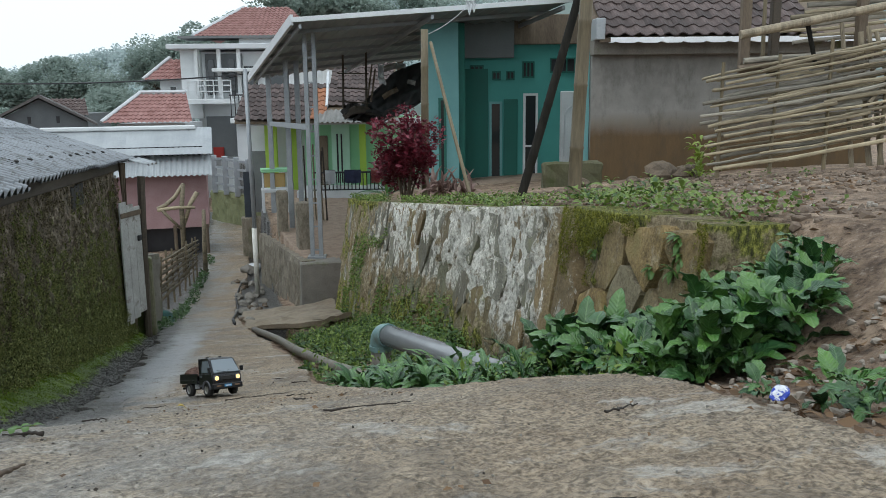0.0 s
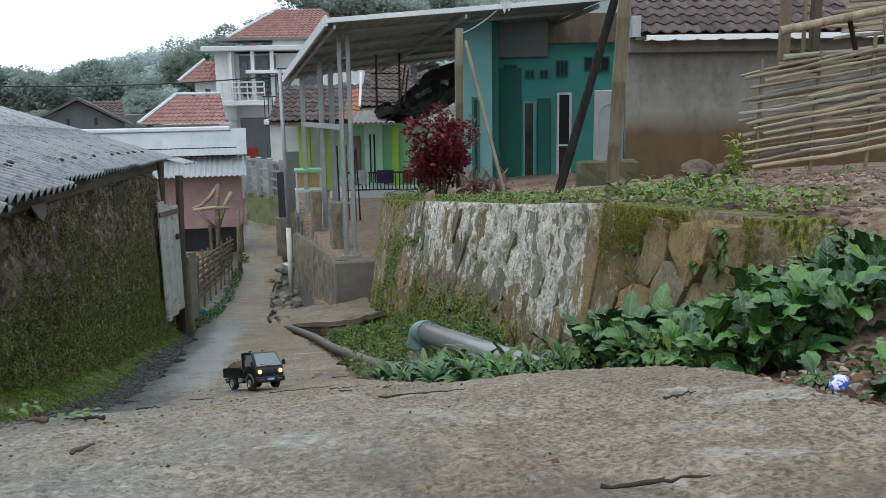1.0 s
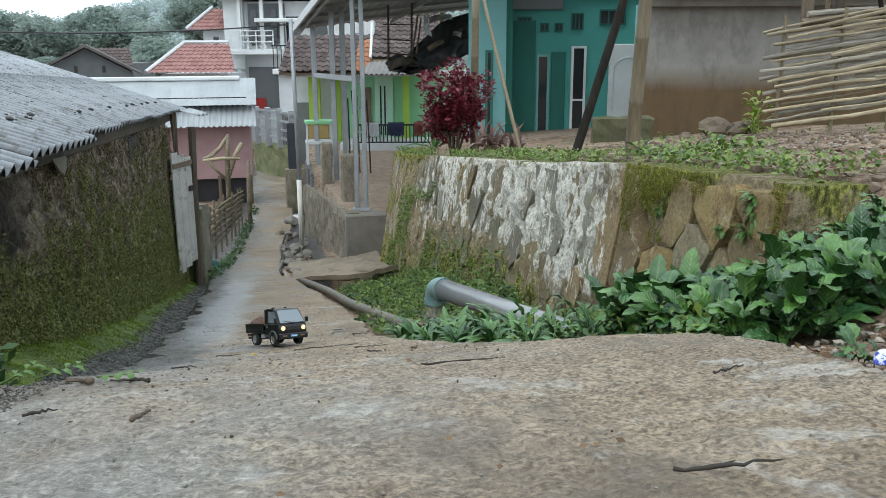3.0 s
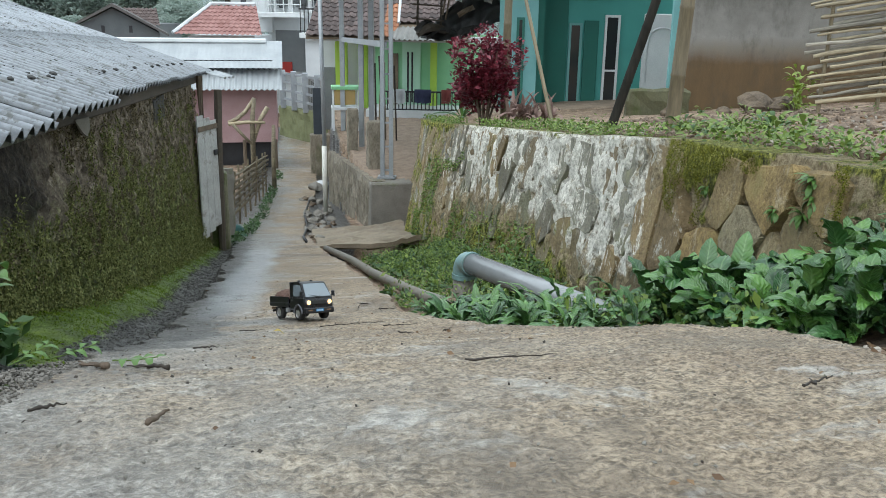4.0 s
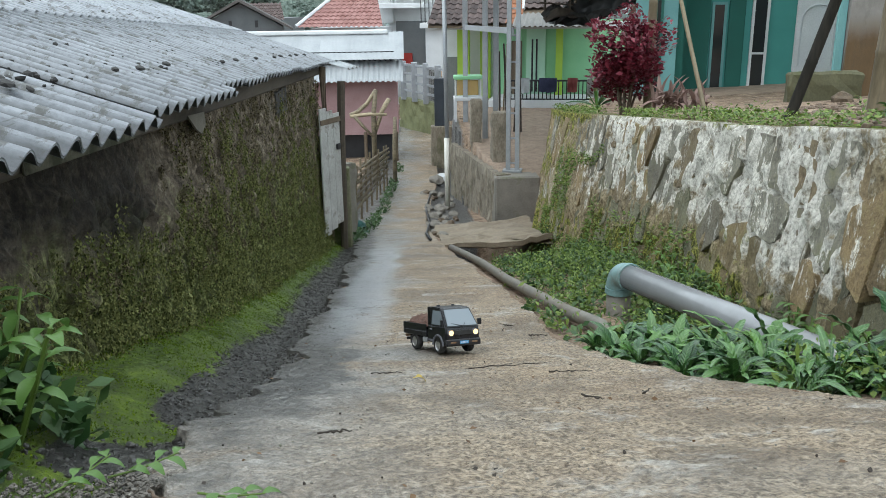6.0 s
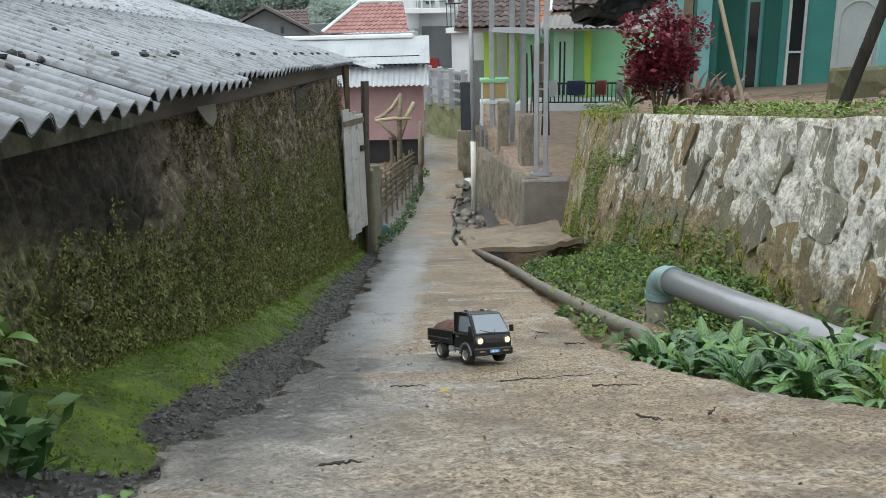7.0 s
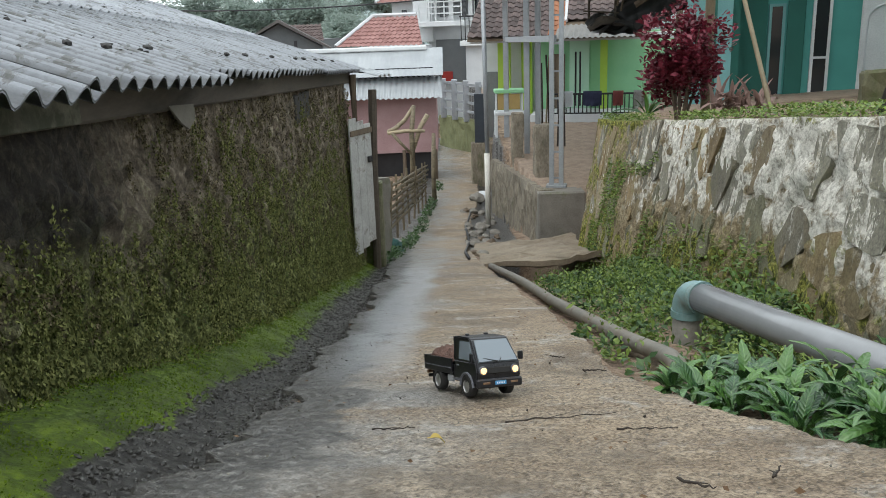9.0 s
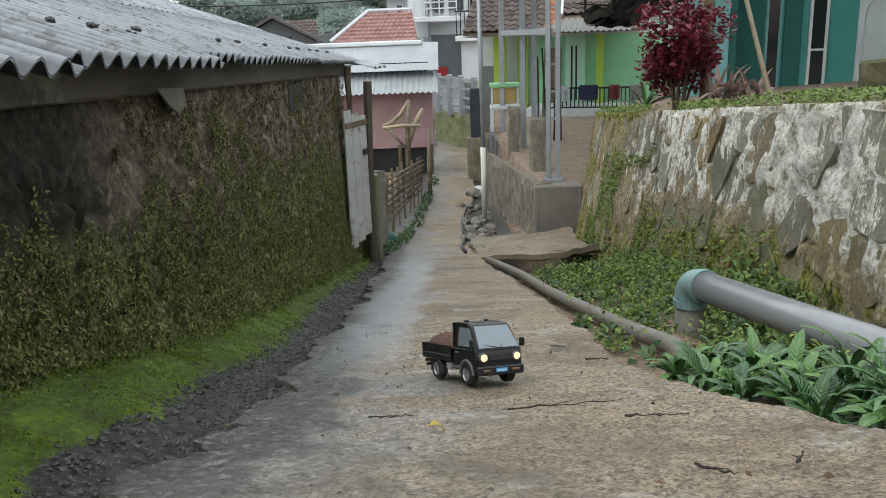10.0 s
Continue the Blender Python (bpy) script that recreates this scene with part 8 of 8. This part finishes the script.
def rock(name, x, y, z, s, seed, material, label, group=""):
    rng = random.Random(seed)
    bm = bmesh.new()
    bmesh.ops.create_icosphere(bm, subdivisions=2, radius=1.0)
    off = rng.uniform(0, 50)
    for v in bm.verts:
        k = 1 + 0.5 * noise.noise(v.co * 1.1 + Vector((off, 0, 0))) + 0.18 * noise.noise(v.co * 3 + Vector((off, 0, 0)))
        v.co = Vector((v.co.x * k, v.co.y * k * 0.85, v.co.z * k * 0.62)) * s
    ob = part(name, bm, material)
    ob.matrix_world = pose(x, y, z, 0, 0, rng.uniform(0, 360))
    return tagged(ob, label, "stone", group)


for k, (a, b, s) in enumerate(((3.38, 11.0, 0.25), (3.62, 10.8, 0.15), (3.05, 11.2, 0.1), (3.78, 11.1, 0.2), (2.4, 11.4, 0.12))):
    p = hp(a, b, 0)
    rock("boulder", p.x, p.y, float(land(p.x, p.y)) + s * 0.4, s, 700 + k, M_BOULDER, "rough grey-brown boulder on the terrace soil", "boulders on the terrace")
gr = random.Random(8)
for k in range(60):
    x, y = gr.uniform(0.1, 0.75), gr.uniform(15.3, 22.5)
    s = gr.uniform(0.05, 0.15)
    rock("rubble_stone", x, y, float(land(x, y)) + s * 0.3, s, 740 + k, M_CEMENT if k % 3 else M_BOULDER, "broken stone in the gutter of the lane", "rubble in the gutter")
rock("pale_stone", 0.5, 24.0, float(land(0.5, 24)) + 0.1, 0.22, 801, M_CEMENT, "yellowish stone at the lane's edge")
rock("pale_stone", 0.68, 24.6, float(land(0.68, 24.6)) + 0.12, 0.24, 802, M_PALE, "pale stone at the lane's edge")
for k, (x, y) in enumerate(((1.1, 16.1), (1.3, 16.0))):
    rock("slab_stone", x, y, -3.45 - 0.0 * k, 0.09, 810 + k, M_CEMENT, "dark stone lying on the drain slab")


def branch_seat():
    root = thing("branch_frame", Matrix.Translation((-1.22, 24.2, -2.55)), "rough frame of bare branches before the shack", "frame")
    for a, b, c, r in (((0, 0, -1.7), (0.02, 0, 0.3), (0.1, 0, 0.95), 0.055), ((-0.42, 0.02, 0.36), (-0.15, 0.02, 0.58), (0.1, 0.02, 0.95), 0.045), ((-0.62, -0.03, 0.25), (-0.1, -0.04, 0.3), (0.38, -0.03, 0.28), 0.04),
                       ((-0.5, -0.05, 0.25), (-0.3, -0.05, 0.0), (-0.02, -0.05, -0.3), 0.035), ((0.46, 0.03, 0.7), (0.25, 0.03, 0.38), (0.0, 0.03, -0.35), 0.05), ((-0.62, 0, 0.28), (-0.35, 0, 0.4), (-0.25, 0, 0.5), 0.04), ((0.55, 0.05, -1.7), (0.57, 0.05, -0.6), (0.6, 0.05, 0.2), 0.05)):
        part("branch", tube([a, b, c], [r * 1.35, r * 1.25, r], 8), M_SLAT, root, "", True)


branch_seat()


def garden_front():
    """Pale garden wall with rails, a dark gate and posts before the far houses."""
    root = thing("garden_fence", Matrix.Translation((2.3, 31.6, -3.2)), "pale grey garden fence of posts and rails on a low wall", "fence")
    for k in range(7):
        part("post", box((-0.45 * k - 0.12, 0.9 * k - 0.12, -0.1), (-0.45 * k + 0.12, 0.9 * k + 0.12, 1.5), 0.02), M_STEEL, root)
    for z in (0.3, 0.65, 1.0, 1.35):
        bm, m = slat((0, 0, z), (-2.7, 5.4, z), 0.1, 0.03)
        part("rail", bm, M_STEEL, root).matrix_local = m
    gate = part("iron_gate", box((0.57, 27.3, -3.06), (0.92, 27.36, -1.6), 0.01), M_GATE)
    base = part("wall_gate", box((0.45, 27.2, -4.7), (1.3, 27.6, -3.06), 0.03), M_RUBBLE)
    tagged(base, "low mossy wall under the iron gate", "wall", kind="structure")
    tagged(gate, "dark iron gate leaf", "gate")
    stall = thing("garden_table", Matrix.Translation((1.3, 23.4, -2.62)) @ Matrix.Diagonal((0.75, 0.75, 1.1, 1)), "pale stall with an ochre panel and a mint green top", "stall")
    part("tabletop", box((-0.45, -0.3, 0.72), (0.55, 0.4, 0.8), 0.01), M_PALE, stall)
    part("front_panel", box((-0.35, -0.22, 0.85), (0.4, -0.18, 1.2), 0.01), M_YELLOW, stall, "ochre panel")
    part("cover", box((-0.45, -0.3, 1.22), (0.55, 0.4, 1.3), 0.01), M_GREEN, stall, "mint green top")
    for x in (-0.4, 0.48):
        for y in (-0.25, 0.33):
            part("leg", box((x - 0.04, y - 0.04, -0.05), (x + 0.04, y + 0.04, 0.72), 0.005), M_PALE, stall)
        part("upright", box((x - 0.03, -0.2, 0.8), (x + 0.03, -0.14, 1.22), 0.004), M_PALE, stall)
    bush = thing("bamboo_trellis", Matrix.Translation((2.0, 21.8, -2.6)), "trellis of dry bamboo and sticks in the yard", "trellis")
    for k in range(7):
        part("stick", bamboo((0.09 * k, 0.1 * (k % 2), 0), (0.09 * k + 0.1 * math.sin(k * 2), 0.1, 2.1 + 0.2 * math.sin(k)), 0.022, 6, seed=k), M_BAMBOO if k % 2 else M_TWIG, bush)


garden_front()


# ---- loose bits on the lane and the terrace ----
def twig(x, y, length, turn, r, label="dry twig lying on the concrete", seed=0, material=None):
    rng = random.Random(seed)
    root = thing("twig", Matrix.Translation((x, y, float(lane(y)) + 0.034)) @ Matrix.Rotation(math.atan(-0.29) , 4, "X") @ Matrix.Rotation(radians(turn), 4, "Z"), label, "twig")
    pts = [(length * (i / 11 - 0.5), rng.uniform(-0.025, 0.025) * length, r + rng.uniform(0, 0.006)) for i in range(12)]
    part("stem", tube(pts, [r * (0.95 - 0.055 * i) * rng.uniform(0.6, 1.3) for i in range(12)], 8), material or M_TWIG, root, "", True)
    part("side_shoot", tube([pts[4], (pts[7][0], pts[4][1] + 0.18 * length, r * 1.5)], [r * 0.5, r * 0.25], 5), material or M_TWIG, root)


for k, (x, y, n, t, r) in enumerate(((0.42, 0.95, 0.15, -6, 0.004), (0.77, 1.53, 0.15, 35, 0.004), (0.38, 5.15, 0.1, -8, 0.005), (0.28, 5.6, 0.11, -60, 0.004), (0.1, 4.1, 0.34, 12, 0.003), (-0.38, 4.0, 0.12, 12, 0.003),
                                     (0.3, 1.95, 0.22, 3, 0.003), (-0.62, 1.72, 0.07, 40, 0.005), (0.24, 3.27, 0.09, -55, 0.004), (0.42, 3.35, 0.09, 60, 0.004), (0.3, 3.9, 0.16, -4, 0.003), (-0.46, 2.8, 0.08, 20, 0.004))):
    twig(x, y, n, t, r, seed=k)


def ground_litter(g, n):
    y = g.uniform(0.9, 9, n)
    a, b = np.interp(y, WEST_Y, WEST_X), np.interp(y, EDGE_Y, EDGE_X)
    x = a + (b - a) * np.clip(g.random(n), 0.02, 0.98)
    return np.stack([x, y, lane(y) + 0.036], 1)


def near_litter(g, n):
    x, y = g.uniform(-0.95, -0.05, n), g.uniform(1.35, 2.5, n)
    return np.stack([x, y, lane(y) + 0.036], 1)


scatter("wet_litter", 70, near_litter, 0.009, M_TWIG, "dark wet flakes of leaf and bark on the lane", 27, 0.15, 0.4, 0.003, "leaf litter")
twig(-0.66, 2.22, 0.13, 132, 0.009, "short brown log lying at the side of the lane", 61, M_BARK)
twig(-0.52, 2.14, 0.12, 150, 0.006, "dark wet stick lying at the side of the lane", 62)
twig(-0.41, 1.585, 0.1, 80, 0.006, "short brown stick on the pale concrete", 63, M_BARK)


def sprig(x, y, turn, seed):
    """A torn-off leafy shoot lying on its side."""
    rng = random.Random(seed)
    root = thing("fallen_sprig", pose(x, y, float(lane(y)) + 0.05, 0, 0, turn), "torn-off green shoot with leaves lying at the side of the lane", "sprig", "shoots lying beside the lane")
    root.scale = (0.62, 0.62, 0.62)
    part("stem", tube([(0, 0, 0), (0.01, 0.09, 0.012), (-0.005, 0.19, 0.03)], [0.0035, 0.003, 0.002], 6), M_WEED, root)
    for k in range(6):
        m = Matrix.Translation((0, 0.05 + 0.025 * k, 0.01 + 0.003 * k)) @ Matrix.Rotation((1 if k % 2 else -1) * rng.uniform(0.5, 1.2), 4, "Z") @ Matrix.Rotation(rng.uniform(0.1, 0.5), 4, "X") @ Matrix.Diagonal((0.7, 0.45, 0.5, 1))
        shared("leaf", STEM_LEAF, root, m)


sprig(-0.8, 2.36, -70, 1)
sprig(-0.62, 2.25, -110, 2)
sprig(-0.86, 2.26, -40, 3)


def wall_fern(y, z, size, seed):
    """Small leaves spreading from a joint of the stone wall."""
    rng = random.Random(seed)
    root = thing("wall_fern", Matrix.Translation((float(batter(y, z)) - 0.05, y, z)), "small green fern growing from a joint of the stone wall", "fern", "ferns on the stone wall")
    for k in range(16):
        m = Matrix.Rotation(radians(rng.uniform(10, 170)), 4, "Z") @ Matrix.Rotation(radians(rng.uniform(-50, 50)), 4, "X") @ Matrix.Diagonal((size, size * rng.uniform(0.5, 1), size, 1))
        shared("leaf", STEM_LEAF, root, m)


for k, (y, z, size) in enumerate(((3.44, 0.12, 0.7), (3.4, 0.05, 0.6), (3.46, -0.03, 0.55), (3.66, -0.06, 0.5), (4.4, -0.1, 0.45))):
    wall_fern(y, z, size, k)

scatter("leaf_litter", 150, ground_litter, 0.018, M_DRYLEAF, "scattered bits of dry leaf on the lane", 15, 0.3, 0.3, 0.004, "leaf litter")


def pebbles(name, count, place, lo, hi, material, label, seed):
    g = np.random.default_rng(seed)
    P = place(g, count)
    shape = np.array([(math.cos(a) * c, math.sin(a) * c, h) for h, c, o in ((-0.45, 0.75, 0.0), (0.4, 0.8, 0.63)) for a in (o + math.tau * k / 5 for k in range(5))] + [(0, 0, -0.75), (0, 0, 0.7)])
    tri = np.array([t for k in range(5) for t in ((k, (k + 1) % 5, 5 + k), ((k + 1) % 5, 5 + (k + 1) % 5, 5 + k), (5 + k, 5 + (k + 1) % 5, 11), ((k + 1) % 5, k, 10))])
    V, F = [], []
    for i, p in enumerate(P):
        s = g.uniform(lo, hi) * g.uniform(0.6, 1.3, 3)
        a, b = g.uniform(0, math.tau), g.uniform(-0.5, 0.5)
        turn = np.array([(math.cos(a), -math.sin(a), 0), (math.sin(a), math.cos(a), 0), (0, 0, 1)]) @ np.array([(math.cos(b), 0, math.sin(b)), (0, 1, 0), (-math.sin(b), 0, math.cos(b))])
        V.append((shape * s * g.uniform(0.7, 1.25, (12, 1))) @ turn.T + p)
        F.append(tri + 12 * i)
    ob = link_mesh(name, np.concatenate(V).tolist(), np.concatenate(F).tolist(), material)
    return tagged(ob, label, "pebbles", kind="stuff")


def gutter(g, n):
    y = g.uniform(2.2, 13, n)
    x = np.interp(y, WEST_Y, WEST_X) + 0.06 - 0.4 * g.random(n)
    keep = moss_rim(x, y) < 0.04
    x, y = x[keep], y[keep]
    return np.stack([x, y, land(x, y)], 1)


def terrace_soil(g, n):
    x, y = g.uniform(2.3, 6, n), g.uniform(3.0, 10, n)
    return np.stack([x, y, land(x, y)], 1)


def on_road(g, n):
    y = g.uniform(0.9, 8, n)
    a, b = np.interp(y, WEST_Y, WEST_X), np.interp(y, EDGE_Y, EDGE_X)
    x = a + (b - a) * (0.02 + 0.96 * g.random(n))
    return np.stack([x, y, lane(y) + 0.03], 1)


pebbles("gutter_gravel", 8000, gutter, 0.002, 0.014, surf("wet_dark_gravel", (0.01, 0.0095, 0.0085), (0.075, 0.071, 0.064), 30, 90, (0.3, 0.6), 0.2), "wet grey gravel along the gutter", 41)
pebbles("soil_crumbs", 1500, terrace_soil, 0.012, 0.045, surf("soil_lump", (0.07, 0.045, 0.03), (0.2, 0.15, 0.11), 9, 60, bump=0.5), "lumps of brown soil on the terrace", 42)
pebbles("soil_chips", 600, lambda g, n: bank(g, n) + [0, 0, 0.004], 0.006, 0.022, surf("pale_stone_chip", (0.17, 0.14, 0.11), (0.4, 0.36, 0.31), 9, 60, bump=0.4), "pale chips of stone and tile in the brown bank", 47)
pebbles("gravel_heap", 9000, mound, 0.0015, 0.0065, surf("grey_brown_gravel", (0.03, 0.027, 0.023), (0.22, 0.2, 0.175), 40, 90, bump=0.4), "heap of grey-brown gravel beside the lane", 45)
pebbles("road_grit", 1300, on_road, 0.0015, 0.0045, M_CEMENT, "loose grit on the concrete", 43)
pebbles("road_crumbs", 80, on_road, 0.0015, 0.006, M_TWIG, "dark crumbs of soil on the concrete", 44)

def roof_dirt(g, n):
    row = g.integers(0, 3, n)
    up = np.abs(g.normal(0, 0.3, n)) + 1.2 * row + 0.3
    y = g.uniform(2.6, 13.3, n)
    x = -1.3 - up * math.cos(math.atan(SLOPE))
    return np.stack([x, y, eave_z(y) + 0.075 + up * math.sin(math.atan(SLOPE)) + 0.012 * row], 1)


pebbles("roof_litter", 2200, roof_dirt, 0.006, 0.02, M_CHAR, "dark clumps of dirt and lichen on the shed roof", 46)
fallen = shared("fallen_leaf", leaf_mesh("leaf", 0.055, 0.014, 0.9, M_YELLOWLEAF, 6, 0.5), None, Matrix.Translation((-0.28, 3.83, float(lane(3.83)) + 0.045)) @ Matrix.Rotation(radians(-70), 4, "Z"))
tagged(fallen, "curled yellow fallen leaf on the lane", "leaf")
pack = bmesh.new()
bmesh.ops.create_icosphere(pack, subdivisions=3, radius=0.02)
for v in pack.verts:
    v.co = Vector((v.co.x * 1.4, v.co.y * 0.9, v.co.z * 0.4)) * (1 + 0.9 * noise.noise(v.co * 30) + 0.4 * noise.noise(v.co * 80))
pack = part("litter_pack", pack, M_BLUEPACK)
pack.location = (1.2, 1.6, float(lane(1.6)) + 0.014)
pack.rotation_euler = (0.2, -0.5, 0.4)
tagged(pack, "crumpled blue and white plastic wrapper among the plants", "litter")
bag = bmesh.new()
bmesh.ops.create_icosphere(bag, subdivisions=3, radius=0.2)
for v in bag.verts:
    v.co = Vector((v.co.x * 1.3, v.co.y, v.co.z)) * (1 + 0.5 * noise.noise(v.co * 6))
bag = part("plastic_bag", bag, M_DARKGREENBAG)
bag.location = (-1.3, 16.2, float(land(-1.3, 16.2)) + 0.12)
tagged(bag, "dark teal plastic sack at the foot of the fence", "bag")


def dry_clump(a, b, label):
    p = hp(a, b, 0)
    root = thing("withered_plant", Matrix.Translation((p.x, p.y, float(land(p.x, p.y)))), label, "plant")
    m = [leaf_mesh("leaf", l, w, b, M_STRAW, 8, 0.5, 0.1, 0.05) for l, w, b in ((0.42, 0.035, 0.9), (0.34, 0.045, 1.5), (0.5, 0.03, 0.5))]
    g = random.Random(3)
    for k in range(70):
        shared("leaf", g.choice(m), root, Matrix.Translation((g.uniform(-0.3, 0.3), g.uniform(-0.1, 0.1), 0)) @ Matrix.Rotation(k * 2.4, 4, "Z") @ Matrix.Rotation(radians(g.uniform(50, 92)), 4, "X") @ Matrix.Diagonal((g.uniform(0.55, 1.0),) * 3 + (1,)))


dry_clump(0.6, 11.6, "withered reddish-brown plant beside the red shrub")
plant(2.72, 14.3, 16, 1.0, "tuft of long lance-shaped green leaves beside the red shrub", [leaf_mesh("leaf", 0.55, 0.028, 0.7, M_BROAD, 8, 0.4, 0.03, 0.02)], 902, "", 0.9, "lance_leaf_plant", 0.05)
p = hp(3.75, 10.6, 0)
plant(p.x, p.y, 70, 1.0, "small yellow-green sapling by the fence", [leaf_mesh("leaf", 0.15, 0.028, 0.9, leafy("lime_leaf", (0.12, 0.2, 0.02), (0.3, 0.36, 0.06)), 6, 0.3)], 901, "", 0.7, "sapling", 0.13, 0.5)
WEED_LEAVES = [leaf_mesh("leaf", l, w, b, M_WEED, 6, 0.3) for l, w, b in ((0.17, 0.03, 1.0), (0.12, 0.034, 0.7))] + [leaf_mesh("leaf", 0.15, 0.03, 1.1, M_WEED_DARK, 6, 0.3)]
wr = random.Random(55)
weeds = [tuple(hp(a, b, 0))[:2] for a, b in ((-0.25, 11.8), (2.6, 10.6), (3.0, 10.2), (3.9, 8.0))]
while len(weeds) < 46:
    x, y = 2.35 + abs(wr.gauss(0, 0.75)), wr.uniform(4.6, 9.2)
    if float(lumps(x, y, 1.1)) > -0.08:
        weeds.append((x, y))
for k, (x, y) in enumerate(weeds):
    plant(x, y, wr.randint(8, 15), wr.uniform(0.3, 0.75), "bright green leafy weed on the terrace", WEED_LEAVES, 920 + k, "leafy weeds on the terrace", 0.75, spread=0.05, tall=0.14)


def cloth(a, w, drop, material, label, seed):
    """A cloth folded over the porch railing."""
    rng = random.Random(seed)
    o = hp(a, 25.345, -1.47)
    bm = bmesh.new()
    nu, path = 10, [(-0.05, -drop), (-0.05, -drop * 0.5), (-0.045, -0.03), (0.0, 0.02), (0.045, -0.03), (0.05, -drop * 0.4), (0.05, -drop * 0.8)]
    rows = []
    for i in range(nu + 1):
        k = 0.018 * math.sin(i * 1.7 + seed)
        rows.append([bm.verts.new((w * i / nu, y + k * min(1, -z * 4) if z < 0 else y, z + (rng.uniform(-0.02, 0.02) if z < -0.1 else 0))) for y, z in path])
    for p, q in zip(rows, rows[1:]):
        for j in range(len(path) - 1):
            bm.faces.new((p[j], p[j + 1], q[j + 1], q[j]))
    bmesh.ops.solidify(bm, geom=bm.faces[:], thickness=0.008)
    ob = part("hanging_cloth", bm, material, None, "", True)
    ob.matrix_world = Matrix.Translation(o) @ Matrix.Rotation(radians(-12.47), 4, "Z")
    tagged(ob, label, "cloth", "washing on the porch railing")


cloth(-2.58, 0.36, 0.4, M_PALE, "pale blue-grey cloth hung over the porch railing", 1)
cloth(-1.95, 0.5, 0.38, surf("dark_blue_cloth", (0.02, 0.025, 0.06), (0.07, 0.08, 0.16), 6, 60, bump=0.3), "dark blue patterned cloth hung over the porch railing", 2)
cloth(-1.15, 0.28, 0.38, surf("faded_red_cloth", (0.2, 0.05, 0.05), (0.32, 0.09, 0.08), 6, 60, bump=0.3), "faded red cloth hung over the porch railing", 3)
cloth(-0.6, 0.35, 0.5, M_PEELING, "off-white cloth hung over the porch railing", 4)
